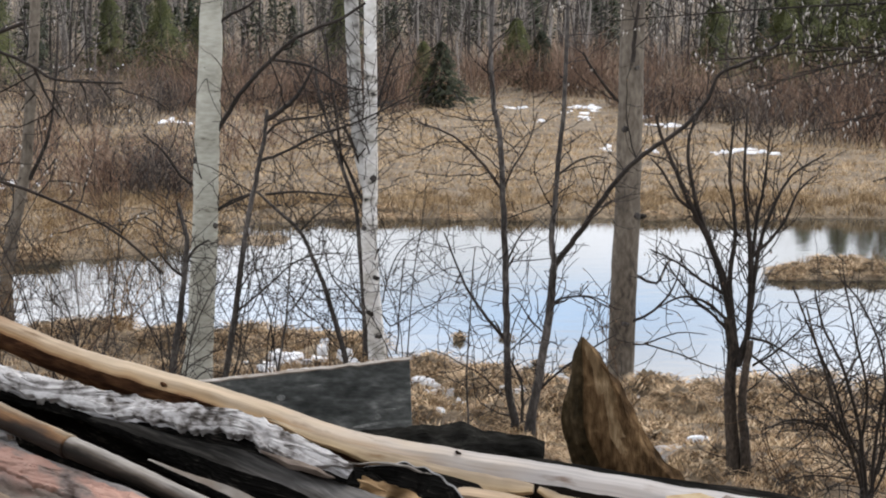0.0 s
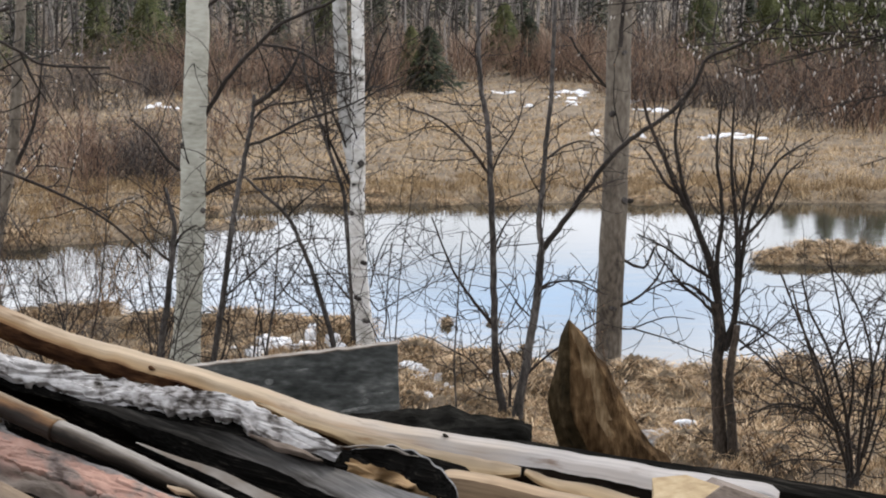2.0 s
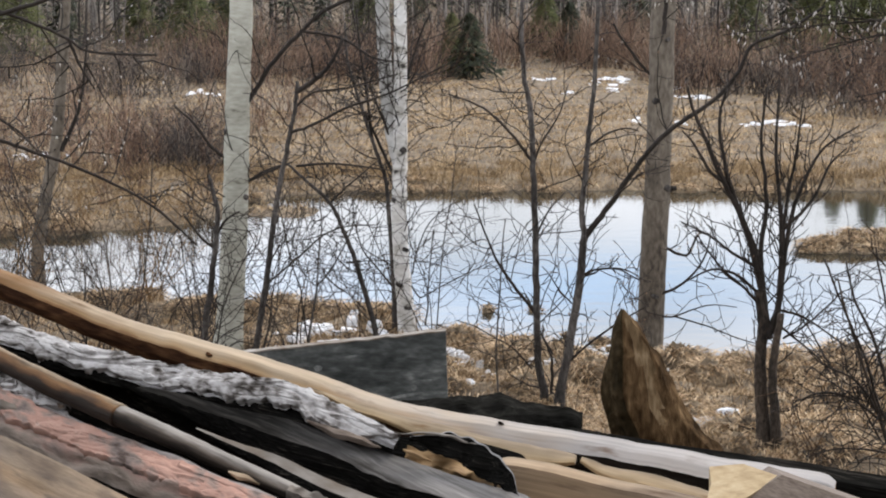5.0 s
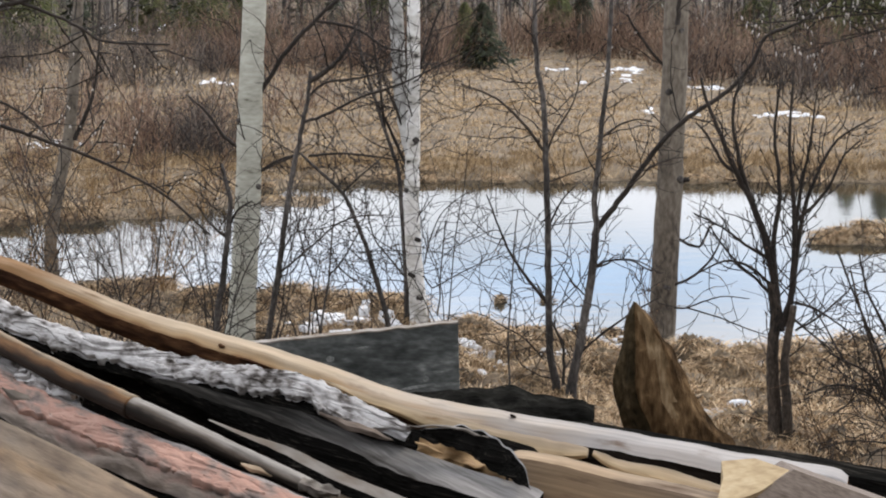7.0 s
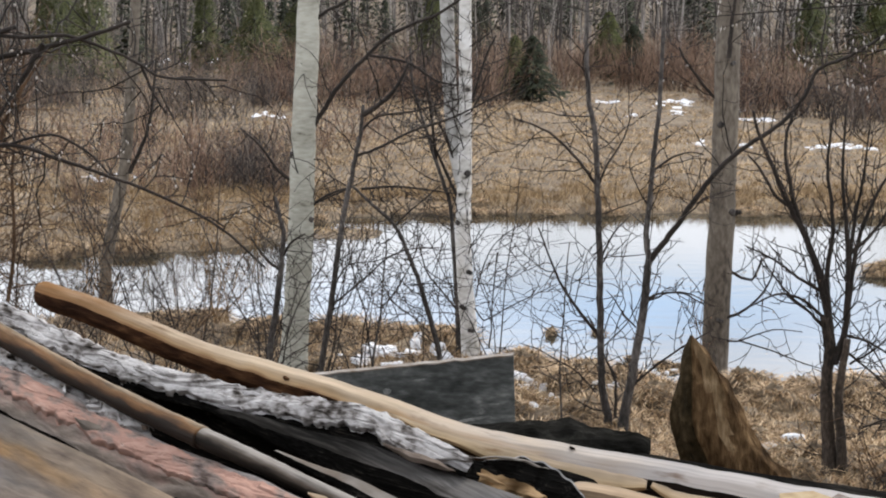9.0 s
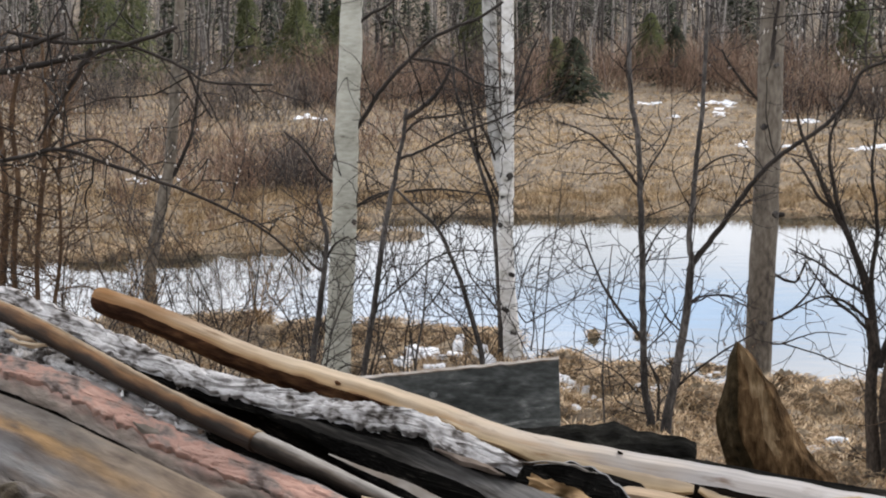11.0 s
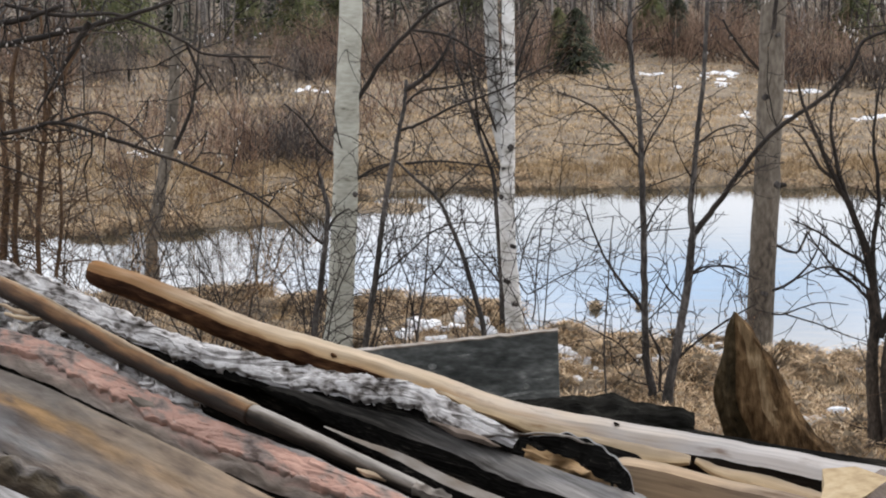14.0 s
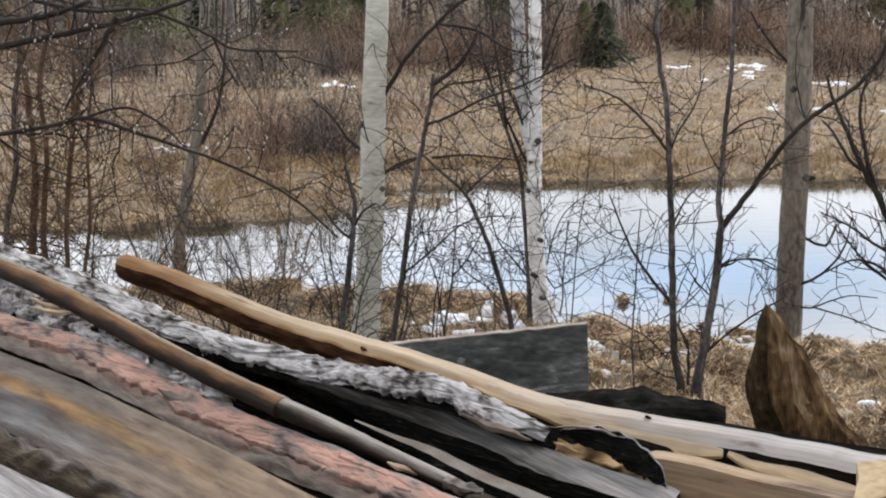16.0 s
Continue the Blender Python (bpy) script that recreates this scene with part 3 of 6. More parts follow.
def scatter(count, x0, x1, y0, y1, clump=0.0, floor_z=0.03):
    if clump:
        m = max(count // 28, 1)
        cx, cy = rng.uniform(x0, x1, m), rng.uniform(y0, y1, m)
        k = rng.integers(0, m, count)
        x, y = cx[k] + rng.normal(0, clump, count), cy[k] + rng.normal(0, clump, count)
    else:
        x, y = rng.uniform(x0, x1, count), rng.uniform(y0, y1, count)
    z = land(x, y)
    keep = z > floor_z
    return x[keep], y[keep], z[keep]


grass("bank_grass", BANK_STRAW, *scatter(150000, -9, 10, 11.5, 29, 0.16), 0.15, 0.0045, 1.9, "matted straw-coloured dead grass on the near bank")
grass("yard_grass", STRAW, *scatter(14000, -9, 9, -1.5, 11.5, 0.25), 0.10, 0.006, 1.6, "short trodden dead grass of the yard slope")
grass("bank_sedge", SEDGE, *scatter(16000, -11, 12, 14, 31, 0.09), 0.17, 0.006, 1.5, "brown sedge tussocks along the near bank")
grass("meadow_grass", STRAW, *scatter(110000, -22, 26, 29, 66, 0.30), 0.27, 0.013, 1.5, "straw-coloured dead grass of the far meadow", 1)
grass("meadow_sedge", SEDGE, *scatter(26000, -18, 22, 29, 46, 0.18), 0.34, 0.012, 0.9, "ochre sedge along the far shore", 1)
grass("shore_sedge", SEDGE, *scatter(11000, -14, 20, 40.9, 43.6, 0.15), 0.36, 0.013, 0.8, "tall ochre sedge at the water's far edge", 1)
grass("far_meadow_grass", STRAW, *scatter(80000, -50, 40, 62, 122, 0.5), 0.30, 0.024, 1.5, "pale dead grass before the wood", 1)


def snow_patch(x, y, rx, ry, seed, deep=0.03, most=0.16):
    """A low, ragged remnant of old snow."""
    hug = 0.2 if y < 40 else 0.5
    r = np.random.default_rng(seed)
    rings, around = 5, 26
    ang = np.linspace(0, 2 * np.pi, around, endpoint=False)
    edge = 1 + 0.28 * np.sin(ang * 3 + r.uniform(0, 6)) + 0.2 * np.sin(ang * 5 + r.uniform(0, 6)) + r.normal(0, 0.12, around)
    vs = []
    for k in range(rings, -1, -1):
        f = k / rings
        px, py = x + rx * f * edge * np.cos(ang), y + ry * f * edge * np.sin(ang)
        thick = min(most, 0.3 * min(rx, ry))
        rise = thick * (1 - f**3) + (0.12 * thick * r.normal(0, 1, around) if 0 < k < rings else 0) - (0.05 if k == rings else 0)
        vs.append(np.stack([px, py, hug * np.maximum(land(px, py), 0.0) + (1 - hug) * max(ground_at(x, y), 0.0) + rise + (0.0 if k == rings else deep)], -1))
    i = (np.arange(rings)[:, None] * around + np.arange(around)[None]).ravel()
    j = (np.arange(rings)[:, None] * around + (np.arange(around)[None] + 1) % around).ravel()
    me = mesh_of("snow_patch", np.vstack(vs), np.stack([i, j, j + around, i + around], -1), SNOW)
    return tagged(new("snow_patch", me), "ragged patch of old white snow on dead grass", "snow", "snow patches")


SNOW_AT = [
    (-13.83, 77.50, 0.68, 1.76),
    (7.50, 89.50, 1.18, 1.82),
    (6.94, 81.00, 0.75, 1.92),
    (5.99, 60.70, 0.32, 1.08),
    (10.37, 74.30, 0.83, 0.72),
    (11.02, 59.70, 1.02, 0.81),
    (7.66, 59.90, 0.24, 0.58),
    (-26.87, 123.10, 1.04, 3.00),
    (-3.67, 122.30, 0.56, 2.43),
    (-13.60, 47.40, 0.31, 0.44),
    (-12.66, 47.00, 0.15, 0.29),
    (-2.64, 21.90, 0.13, 0.25),
    (-2.32, 22.00, 0.16, 0.35),
    (-2.06, 21.20, 0.11, 0.20),
    (-1.93, 22.20, 0.13, 0.19),
    (-1.43, 21.50, 0.13, 0.14),
    (-1.86, 21.60, 0.06, 0.12),
]
SNOW_AT += [
    (-0.25, 20.60, 0.12, 0.14),
    (3.50, 89.40, 0.65, 1.04),
    (-30.92, 125.00, 0.66, 2.54),
    (-13.95, 46.71, 0.40, 0.57),
    (7.48, 31.10, 0.09, 0.16),
    (-0.40, 22.20, 0.07, 0.11),
    (0.06, 21.60, 0.10, 0.12),
    (0.45, 22.00, 0.09, 0.09),
    (0.86, 19.70, 0.06, 0.09),
    (1.80, 21.70, 0.07, 0.09),
    (-0.15, 19.50, 0.10, 0.09),
    (-2.99, 21.60, 0.06, 0.11),
    (6.15, 85.40, 0.28, 1.19),
    (10.28, 58.60, 0.31, 0.45),
    (-0.37, 20.30, 0.13, 0.08),
]
SNOW_AT += [
    (-0.07, 21.70, 0.09, 0.08),
    (0.31, 20.50, 0.08, 0.08),
    (0.61, 21.70, 0.09, 0.08),
    (0.74, 19.80, 0.08, 0.09),
    (-0.31, 19.70, 0.06, 0.08),
    (2.79, 21.40, 0.08, 0.09),
    (3.11, 21.00, 0.10, 0.09),
    (2.36, 19.30, 0.06, 0.07),
    (3.49, 21.30, 0.08, 0.07),
    (0.13, 19.30, 0.06, 0.08),
    (3.56, 19.60, 0.09, 0.07),
    (1.29, 16.70, 0.07, 0.11),
    (-0.42, 19.60, 0.06, 0.09),
    (0.08, 19.00, 0.08, 0.08),
    (-0.16, 18.00, 0.05, 0.07),
    (0.44, 18.50, 0.06, 0.07),
    (4.30, 77.40, 0.46, 0.97),
]
SNOW_AT += [
    (9.64, 81.40, 0.54, 1.08),
]
for k, (x, y, rx, ry) in enumerate(SNOW_AT):
    if y < 40:
        g = np.random.default_rng(700 + k)
        for j in range(4 if rx > 0.1 else 2):
            snow_patch(x + g.normal(0, 0.75) * rx, y + g.normal(0, 1.3) * ry, rx * g.uniform(0.45, 0.95), ry * g.uniform(0.3, 0.75), 40 + 9 * k + j, min(0.055, 0.4 * rx), 0.02)
    else:
        # thawed into streaks
        g = np.random.default_rng(500 + k)
        for j in range(max(6, int(rx * 9))):
            snow_patch(x + g.normal(0, 0.62) * rx, y + g.normal(0, 0.55) * ry, rx * g.uniform(0.12, 0.42), min(ry * g.uniform(0.12, 0.3), 0.6), 900 + 20 * k + j, 0.05, 0.03)


snow_patch(2.38, 16.15, 0.20, 0.10, 31, 0.15, 0.02)
snow_patch(2.62, 16.22, 0.12, 0.07, 33, 0.14, 0.02)


def tussock(x, y, r, high, seed):
    """A hummock of old sedge, its blades falling outward."""
    g = np.random.default_rng(seed)
    z = max(ground_at(x, y), -0.02)
    foot = base_at("tussock", (x, y, z), "hummock of matted brown sedge on the wet bank", "tussock", "tussocks along the shore")
    rings, around = 6, 14
    a = np.linspace(0, 2 * np.pi, around, endpoint=False)
    vs = []
    for k in range(rings + 1):
        f = k / rings
        bump = 1 + g.normal(0, 0.10, around)
        vs.append(np.stack([x + r * math.cos(f * 1.57) * np.cos(a) * bump, y + r * math.cos(f * 1.57) * np.sin(a) * bump, z - 0.12 + (high + 0.12) * math.sin(f * 1.57) * (1 + 0.1 * g.normal(0, 1, around))], -1))
    i = (np.arange(rings)[:, None] * around + np.arange(around)[None]).ravel()
    j = (np.arange(rings)[:, None] * around + (np.arange(around)[None] + 1) % around).ravel()
    part("mound", mesh_of("mound", np.vstack(vs), np.stack([i, j, j + around, i + around], -1), SOIL), foot)
    n = int(380 * r / 0.3)
    t, f = g.uniform(0, 2 * np.pi, n), g.uniform(0.15, 1.2, n)
    root = np.stack([x + r * np.cos(f) * np.cos(t), y + r * np.cos(f) * np.sin(t), z + high * np.sin(f)], -1)
    out = np.stack([np.cos(t) + g.normal(0, 0.9, n), np.sin(t) + g.normal(0, 0.9, n), 0 * t], -1)
    ln = r * g.uniform(0.2, 0.62, n)
    mid = root + out * (ln * 0.4)[:, None] + np.stack([0 * t, 0 * t, ln * 0.28], -1)
    tip = root + out * (ln * 0.8)[:, None] + np.stack([0 * t, 0 * t, ln * g.uniform(-0.35, 0.5, n)], -1)
    s = np.stack([-np.sin(t), np.cos(t), 0 * t], -1) * 0.006
    v = np.stack([root - s, root + s, mid + s, mid - s, tip], 1).reshape(-1, 3)
    q = np.arange(n)[:, None] * 5
    tagged(part("sedge", mesh_of("sedge", v, [q + np.array([[0, 1, 2, 3]]), q + np.array([[3, 2, 4]])], BANK_STRAW, False), foot), kind="stuff")


tussock(0.10, 24.3, 0.13, 0.13, 1)
tussock(0.86, 24.4, 0.14, 0.08, 2)
pick = np.random.default_rng(3)
for k in range(16):
    tussock(pick.uniform(-0.6, 2.2), pick.uniform(21.0, 22.6), pick.uniform(0.08, 0.2), pick.uniform(0.03, 0.09), 300 + k)
for k in range(46):
    x = pick.uniform(-6.5, 7.5)
    y = float(np.interp(x, NEAR_X, NEAR_Y)) + pick.normal(-0.35, 0.5)
    tussock(x, y, pick.uniform(0.16, 0.38), pick.uniform(0.10, 0.24), 10 + k)
for k in range(70):
    x, y = pick.uniform(-3.5, 8.0), pick.uniform(14.3, 20.5)
    tussock(x, y, pick.uniform(0.14, 0.42), pick.uniform(0.06, 0.18), 200 + k)
for k in range(13):
    x = -5.4 + 1.02 * k + pick.normal(0, 0.12)
    tussock(x, float(np.interp(x, NEAR_X, NEAR_Y)) + pick.normal(-0.25, 0.12), pick.uniform(0.34, 0.50), pick.uniform(0.18, 0.30), 400 + k)
for k in range(26):
    x = pick.uniform(-13, 9)
    tussock(x, float(np.interp(x, FAR_X, FAR_Y)) + pick.normal(-0.1, 0.3), pick.uniform(0.2, 0.5), pick.uniform(0.08, 0.22), 120 + k)
for k in range(20):
    x = pick.uniform(6.5, 10)
    tussock(x, 31.2 + pick.normal(0, 0.35), pick.uniform(0.2, 0.35), pick.uniform(0.06, 0.16), 70 + k)

# An unseen wall, added behind the camera, closes the place and blocks sky light on near faces.
wall = new("light_block_wall", mesh_of("light_block_wall", [(x, y, z) for x in (-11, 11) for y in (-2.2, -2.0) for z in (2.8, 8.2)],
                                 np.array([(0, 1, 3, 2), (4, 6, 7, 5), (0, 4, 5, 1), (2, 3, 7, 6), (1, 5, 7, 3), (0, 2, 6, 4)]), BLOCK_WALL_DARK, False))
tagged(wall, "plain dark unseen wall added to block sky light from behind", "wall", kind="structure")


# ---- trees and bushes ----
def limb_of(r0, r1, pts, top=None, wob=0.004):
    """Points and radii of one limb; top: the height to which it goes on."""
    pts = [np.array(p, float) for p in pts]
    radii = list(np.linspace(r0, r1, len(pts)))
    if top:
        d = unit(pts[-1] - pts[-2])
        d = unit(d * 0.5 + (0, 0, 1.0))
        last, z0 = pts[-1], pts[-1][2]
        for f in (0.33, 0.66, 1.0):
            pts.append(last + d * (top - z0) * f + rng.normal(0, 0.06, 3) * f)
            radii.append(r1 * (1 - 0.82 * f))
    per = 5
    fine = spline(pts, per)
    rad = np.interp(np.linspace(0, len(pts) - 1, len(fine)), np.arange(len(pts)), radii)
    fine = fine + rng.normal(0, wob, fine.shape) * np.minimum(1, rad[:, None] * 40)
    return fine, rad


def tree(name, label, limbs, bark, twigs, stems=1, top=None, spacing=0.22, length=0.9, level=1, lo=0.15, rise=0.05, sides=10, group="bare trees by the pond", spread=1.0, crown_from=None, least=0.0062, barks=()):
    """A bare tree. The first stems limbs are trunk; they go down into the ground and, with top, on up past the given points."""
    x, y, _ = limbs[0][2][0]
    z = ground_at(x, y)
    foot = base_at(name, (x, y, z), label, "tree", group)
    fine_twigs = []
    for i, (r0, r1, pts) in enumerate(limbs):
        pts = list(pts)
        if i == 0:
            step = np.array(pts[1]) - np.array(pts[0])
            pts[0] = (pts[0][0], pts[0][1], max(z + 0.12, pts[0][2]))
            pts = [(pts[0][0] - 0.02 * step[0], y, z - 0.12)] + pts
        p, r = limb_of(r0, r1, pts, top if i < stems else None)
        if i == 0:
            r = r * (1 + 0.35 * np.exp(-(p[:, 2] - z) / 0.18))
        v, f = tubes([(p, r)], sides if i < stems else 7)
        if i < stems:
            v = v + 0.05 * r0 * np.array([noise.noise(Vector(q) * 6) for q in v])[:, None]
        part("trunk" if i < stems else "limb", mesh_of("trunk" if i < stems else "limb", v, f, dict(barks).get(i, bark) if i < stems else twigs), foot)
        first = (crown_from if crown_from is not None else lo) if i < stems else lo
        sprout(fine_twigs, p, r, spacing * (1.85 if i < stems else 1.18), length, level, first, rise, spread=spread, least=least)
    if fine_twigs:
        v, f = tubes(fine_twigs, 3)
        tagged(part("brushwood", mesh_of("brushwood", v, f, twigs), foot), kind="stuff")
        buds(foot, fine_twigs, twigs)
    return foot, fine_twigs


def buds(foot, limbs, material):
    """Small swollen buds along the twigs."""
    g = np.random.default_rng(len(limbs))
    vs, n = [], 0
    for pts, rad in limbs:
        for _ in range(2):
            k = g.integers(1, len(pts))
            way = unit(pts[k] - pts[k - 1] + g.normal(0, 0.02, 3))
            a = unit(np.cross(way, (0.3, 1, 0.2))) * g.uniform(0.004, 0.008)
            b = np.cross(way, a)
            c, ln = pts[k] + a * 0.8, g.uniform(0.012, 0.024)
            vs += [c, c + way * ln * 0.5 + a, c + way * ln * 0.5 + b, c + way * ln * 0.5 - a - b, c + way * ln]
            n += 1
    i = np.arange(n)[:, None] * 5
    f = np.vstack([i + np.array([[0, 1, 2]]), i + np.array([[0, 2, 3]]), i + np.array([[0, 3, 1]]), i + np.array([[4, 2, 1]]), i + np.array([[4, 3, 2]]), i + np.array([[4, 1, 3]])])
    tagged(part("bud", mesh_of("bud", vs, f, material, False), foot), kind="stuff")


def tassels(foot, limbs, count, material, name, long, wide):
    """Catkins or withered leaves that hang from twig ends."""
    pick = rng.integers(0, len(limbs), count)
    vs, fs = [], []
    for k in pick:
        pts = limbs[k][0]
        p = pts[rng.integers(len(pts) // 2, len(pts))]
        ln, w = long * rng.uniform(0.6, 1.3), wide * rng.uniform(0.7, 1.2)
        way = unit(np.array([rng.normal(0, 0.25), rng.normal(0, 0.25), -1]))
        a = unit(np.cross(way, (1, 0.2, 0))) * w
        b = np.cross(way, a)
        m = p + way * ln * 0.5
        base = len(vs)
        vs += [p, m + a, m + b, m - a, m - b, p + way * ln]
        for q in range(4):
            fs += [(base, base + 1 + q, base + 1 + (q + 1) % 4), (base + 5, base + 1 + (q + 1) % 4, base + 1 + q)]
    tagged(part(name, mesh_of(name, vs, np.array(fs), material), foot), kind="stuff")


def wand_bush(name, label, x, y, count, high, spread, material, group, twig_len=0.5, spacing=0.25, level=1, r=0.009, lean=(0, 0)):
    """A bush of many slender stems from one stool."""
    z = ground_at(x, y)
    foot = base_at(name, (x, y, z), label, "bush", group)
    stems, small = [], []
    for _ in range(count):
        a, s = rng.uniform(0, 2 * np.pi), rng.uniform(0.1, 1) * spread
        way = np.array([math.cos(a) * s + lean[0], math.sin(a) * s * 0.6 + lean[1], 1.0])
        p = twig((x + rng.normal(0, 0.10), y + rng.normal(0, 0.10), z - 0.05), way, high * rng.uniform(0.6, 1.1), r * rng.uniform(0.7, 1.3), 0.02, 0.10, 9)
        stems.append(p)
        sprout(small, *p, spacing * 1.15, twig_len, level, 0.2, 0.05)
    for stem in stems:
        v, f = tubes([stem], 5)
        part("stem", mesh_of("stem", v, f, material), foot)
    v, f = tubes(small, 3)
    tagged(part("brushwood", mesh_of("brushwood", v, f, material), foot), kind="stuff")
    return foot, small


LEFT_TREE = [
    (0.1088, 0.0837, [(-7.62, 26.0, 0.65), (-7.5, 26.0, 1.33), (-7.35, 26.0, 2.0), (-7.22, 26.0, 2.58), (-7.11, 26.0, 3.53), (-7.02, 26.0, 4.48), (-6.95, 26.0, 5.41)]),
    (0.0377, 0.0167, [(-7.15, 26.0, 2.41), (-6.92, 26.0, 2.87), (-6.81, 26.0, 3.15), (-6.73, 26.0, 3.53), (-6.62, 26.0, 4.38)]),
]
POPLAR = [
    (0.1902, 0.1463, [(-3.37, 20.0, 0.27), (-3.3, 20.0, 1.23), (-3.23, 20.0, 2.35), (-3.19, 20.0, 3.31), (-3.13, 20.0, 4.33), (-3.09, 20.0, 5.27)]),
    (0.0366, 0.0183, [(-3.19, 20.0, 3.28), (-3.11, 20.0, 3.5), (-2.93, 20.0, 3.77), (-2.7, 20.0, 4.12), (-2.33, 20.0, 4.51), (-2.09, 20.0, 4.73), (-1.74, 20.0, 4.91), (-1.45, 20.0, 5.02), (-1.12, 20.0, 5.23)]),
    (0.0256, 0.011, [(-3.3, 20.0, 2.87), (-3.52, 20.0, 3.0), (-3.73, 20.0, 3.3), (-4.01, 20.0, 3.56)]),
]
POPLAR += [
    (0.0219, 0.011, [(-2.33, 20.0, 4.51), (-1.82, 20.0, 4.42), (-1.46, 20.0, 4.19), (-1.17, 20.0, 4.12)]),
    (0.0256, 0.011, [(-3.11, 20.0, 2.53), (-2.86, 20.0, 2.69), (-2.62, 20.0, 2.78)]),
    (0.0256, 0.0146, [(-3.11, 20.0, 4.84), (-2.9, 20.0, 5.05), (-2.61, 20.0, 5.2), (-2.39, 20.0, 5.41)]),
]
BIRCH = [
    (0.1219, 0.1022, [(-1.06, 21.5, 0.21), (-1.12, 21.5, 1.04), (-1.16, 21.5, 1.77), (-1.16, 21.5, 2.33), (-1.15, 21.5, 2.85)]),
    (0.0786, 0.0668, [(-1.15, 21.5, 2.82), (-1.14, 21.5, 3.44), (-1.15, 21.5, 4.37), (-1.16, 21.5, 5.3)]),
    (0.0944, 0.0983, [(-1.17, 21.5, 2.65), (-1.27, 21.57, 3.08), (-1.35, 21.65, 3.74), (-1.39, 21.73, 4.53), (-1.42, 21.8, 5.31)]),
    (0.0275, 0.0118, [(-1.15, 21.5, 2.81), (-1.12, 21.5, 3.28), (-1.1, 21.5, 3.67), (-0.86, 21.5, 4.45), (-0.71, 21.5, 4.76)]),
]
BIRCH += [
    (0.0236, 0.0118, [(-1.23, 21.5, 2.88), (-1.42, 21.5, 3.36), (-1.57, 21.5, 3.75)]),
]
DARK_SAPLING = [
    (0.0439, 0.0135, [(-1.1, 21.0, 0.34), (-1.13, 21.0, 1.13), (-1.18, 21.0, 1.84), (-1.32, 21.0, 2.46), (-1.5, 21.0, 3.01), (-1.68, 21.0, 3.58), (-1.84, 21.0, 4.16), (-1.86, 21.0, 4.61)]),
    (0.027, 0.0101, [(-1.16, 21.0, 2.46), (-1.39, 21.0, 2.93), (-1.58, 21.0, 3.35), (-1.77, 21.0, 3.66)]),
    (0.0237, 0.0101, [(-1.5, 21.0, 3.01), (-1.56, 21.0, 3.55), (-1.65, 21.0, 4.16), (-1.72, 21.0, 4.84)]),
]
ASPEN = [
    (0.1875, 0.1575, [(2.25, 20.5, -0.02), (2.28, 20.5, 1.06), (2.32, 20.5, 2.29), (2.34, 20.5, 3.42), (2.35, 20.5, 4.54), (2.35, 20.5, 5.27)]),
    (0.0525, 0.03, [(2.38, 20.5, 2.31), (2.47, 20.5, 2.41), (2.57, 20.5, 2.44)]),
    (0.0334, 0.0186, [(2.34, 20.3, 4.47), (2.36, 20.3, 4.83), (2.41, 20.3, 5.27)]),
    (0.0225, 0.0112, [(2.36, 20.5, 1.68), (2.73, 20.5, 1.53), (2.89, 20.5, 1.83), (3.1, 20.5, 1.76)]),
    (0.0225, 0.0112, [(2.27, 20.5, 3.87), (2.05, 20.5, 4.1), (1.78, 20.5, 4.47), (1.71, 20.5, 4.61)]),
]
THIN_SAPLING = [
    (0.0473, 0.0223, [(0.72, 17.3, 0.28), (0.64, 17.3, 0.86), (0.61, 17.3, 1.65), (0.59, 17.3, 2.43), (0.56, 17.3, 3.13), (0.53, 17.3, 3.64), (0.45, 17.3, 4.08), (0.42, 17.3, 4.58), (0.43, 17.3, 5.2)]),
    (0.0195, 0.0084, [(0.54, 17.3, 3.12), (0.31, 17.3, 3.42), (-0.0, 17.3, 3.7), (-0.4, 17.3, 3.86)]),
    (0.0223, 0.0084, [(0.61, 17.3, 1.37), (0.39, 17.3, 1.64), (0.2, 17.3, 1.91), (0.05, 17.3, 2.23), (-0.1, 17.3, 2.62)]),
]
THIN_SAPLING += [
    (0.0139, 0.0056, [(0.56, 17.3, 3.07), (0.66, 17.3, 3.32), (0.85, 17.3, 3.64), (0.94, 17.3, 3.96)]),
    (0.0139, 0.0056, [(0.59, 17.3, 2.23), (0.75, 17.3, 2.56), (0.92, 17.3, 2.75)]),
]
FORKED_SAPLING = [
    (0.052, 0.041, [(0.88, 17.0, 0.38), (0.98, 17.0, 1.12), (1.07, 17.0, 1.7), (1.11, 17.0, 2.15), (1.13, 17.0, 2.31)]),
    (0.0356, 0.0192, [(1.13, 17.0, 2.29), (1.09, 17.0, 2.53), (1.12, 17.0, 2.91), (1.15, 17.0, 3.35), (1.21, 17.0, 3.97), (1.23, 17.0, 4.59), (1.25, 17.0, 5.2)]),
]
FORKED_SAPLING += [
    (0.0356, 0.0164, [(1.13, 17.0, 2.29), (1.31, 17.0, 2.53), (1.45, 17.0, 2.72), (1.63, 17.0, 2.99), (1.88, 17.0, 3.33), (2.17, 17.0, 3.57), (2.54, 17.0, 3.83), (2.78, 17.0, 4.12), (2.91, 17.0, 4.4), (3.26, 17.0, 4.55), (3.69, 17.0, 4.83)]),
    (0.0164, 0.0082, [(0.95, 17.0, 0.86), (1.17, 17.0, 1.06), (1.51, 17.0, 1.32), (1.83, 17.0, 1.51)]),
    (0.0137, 0.0055, [(1.15, 17.0, 3.29), (1.36, 17.0, 3.44), (1.55, 17.0, 3.5), (1.71, 17.0, 3.47)]),
]
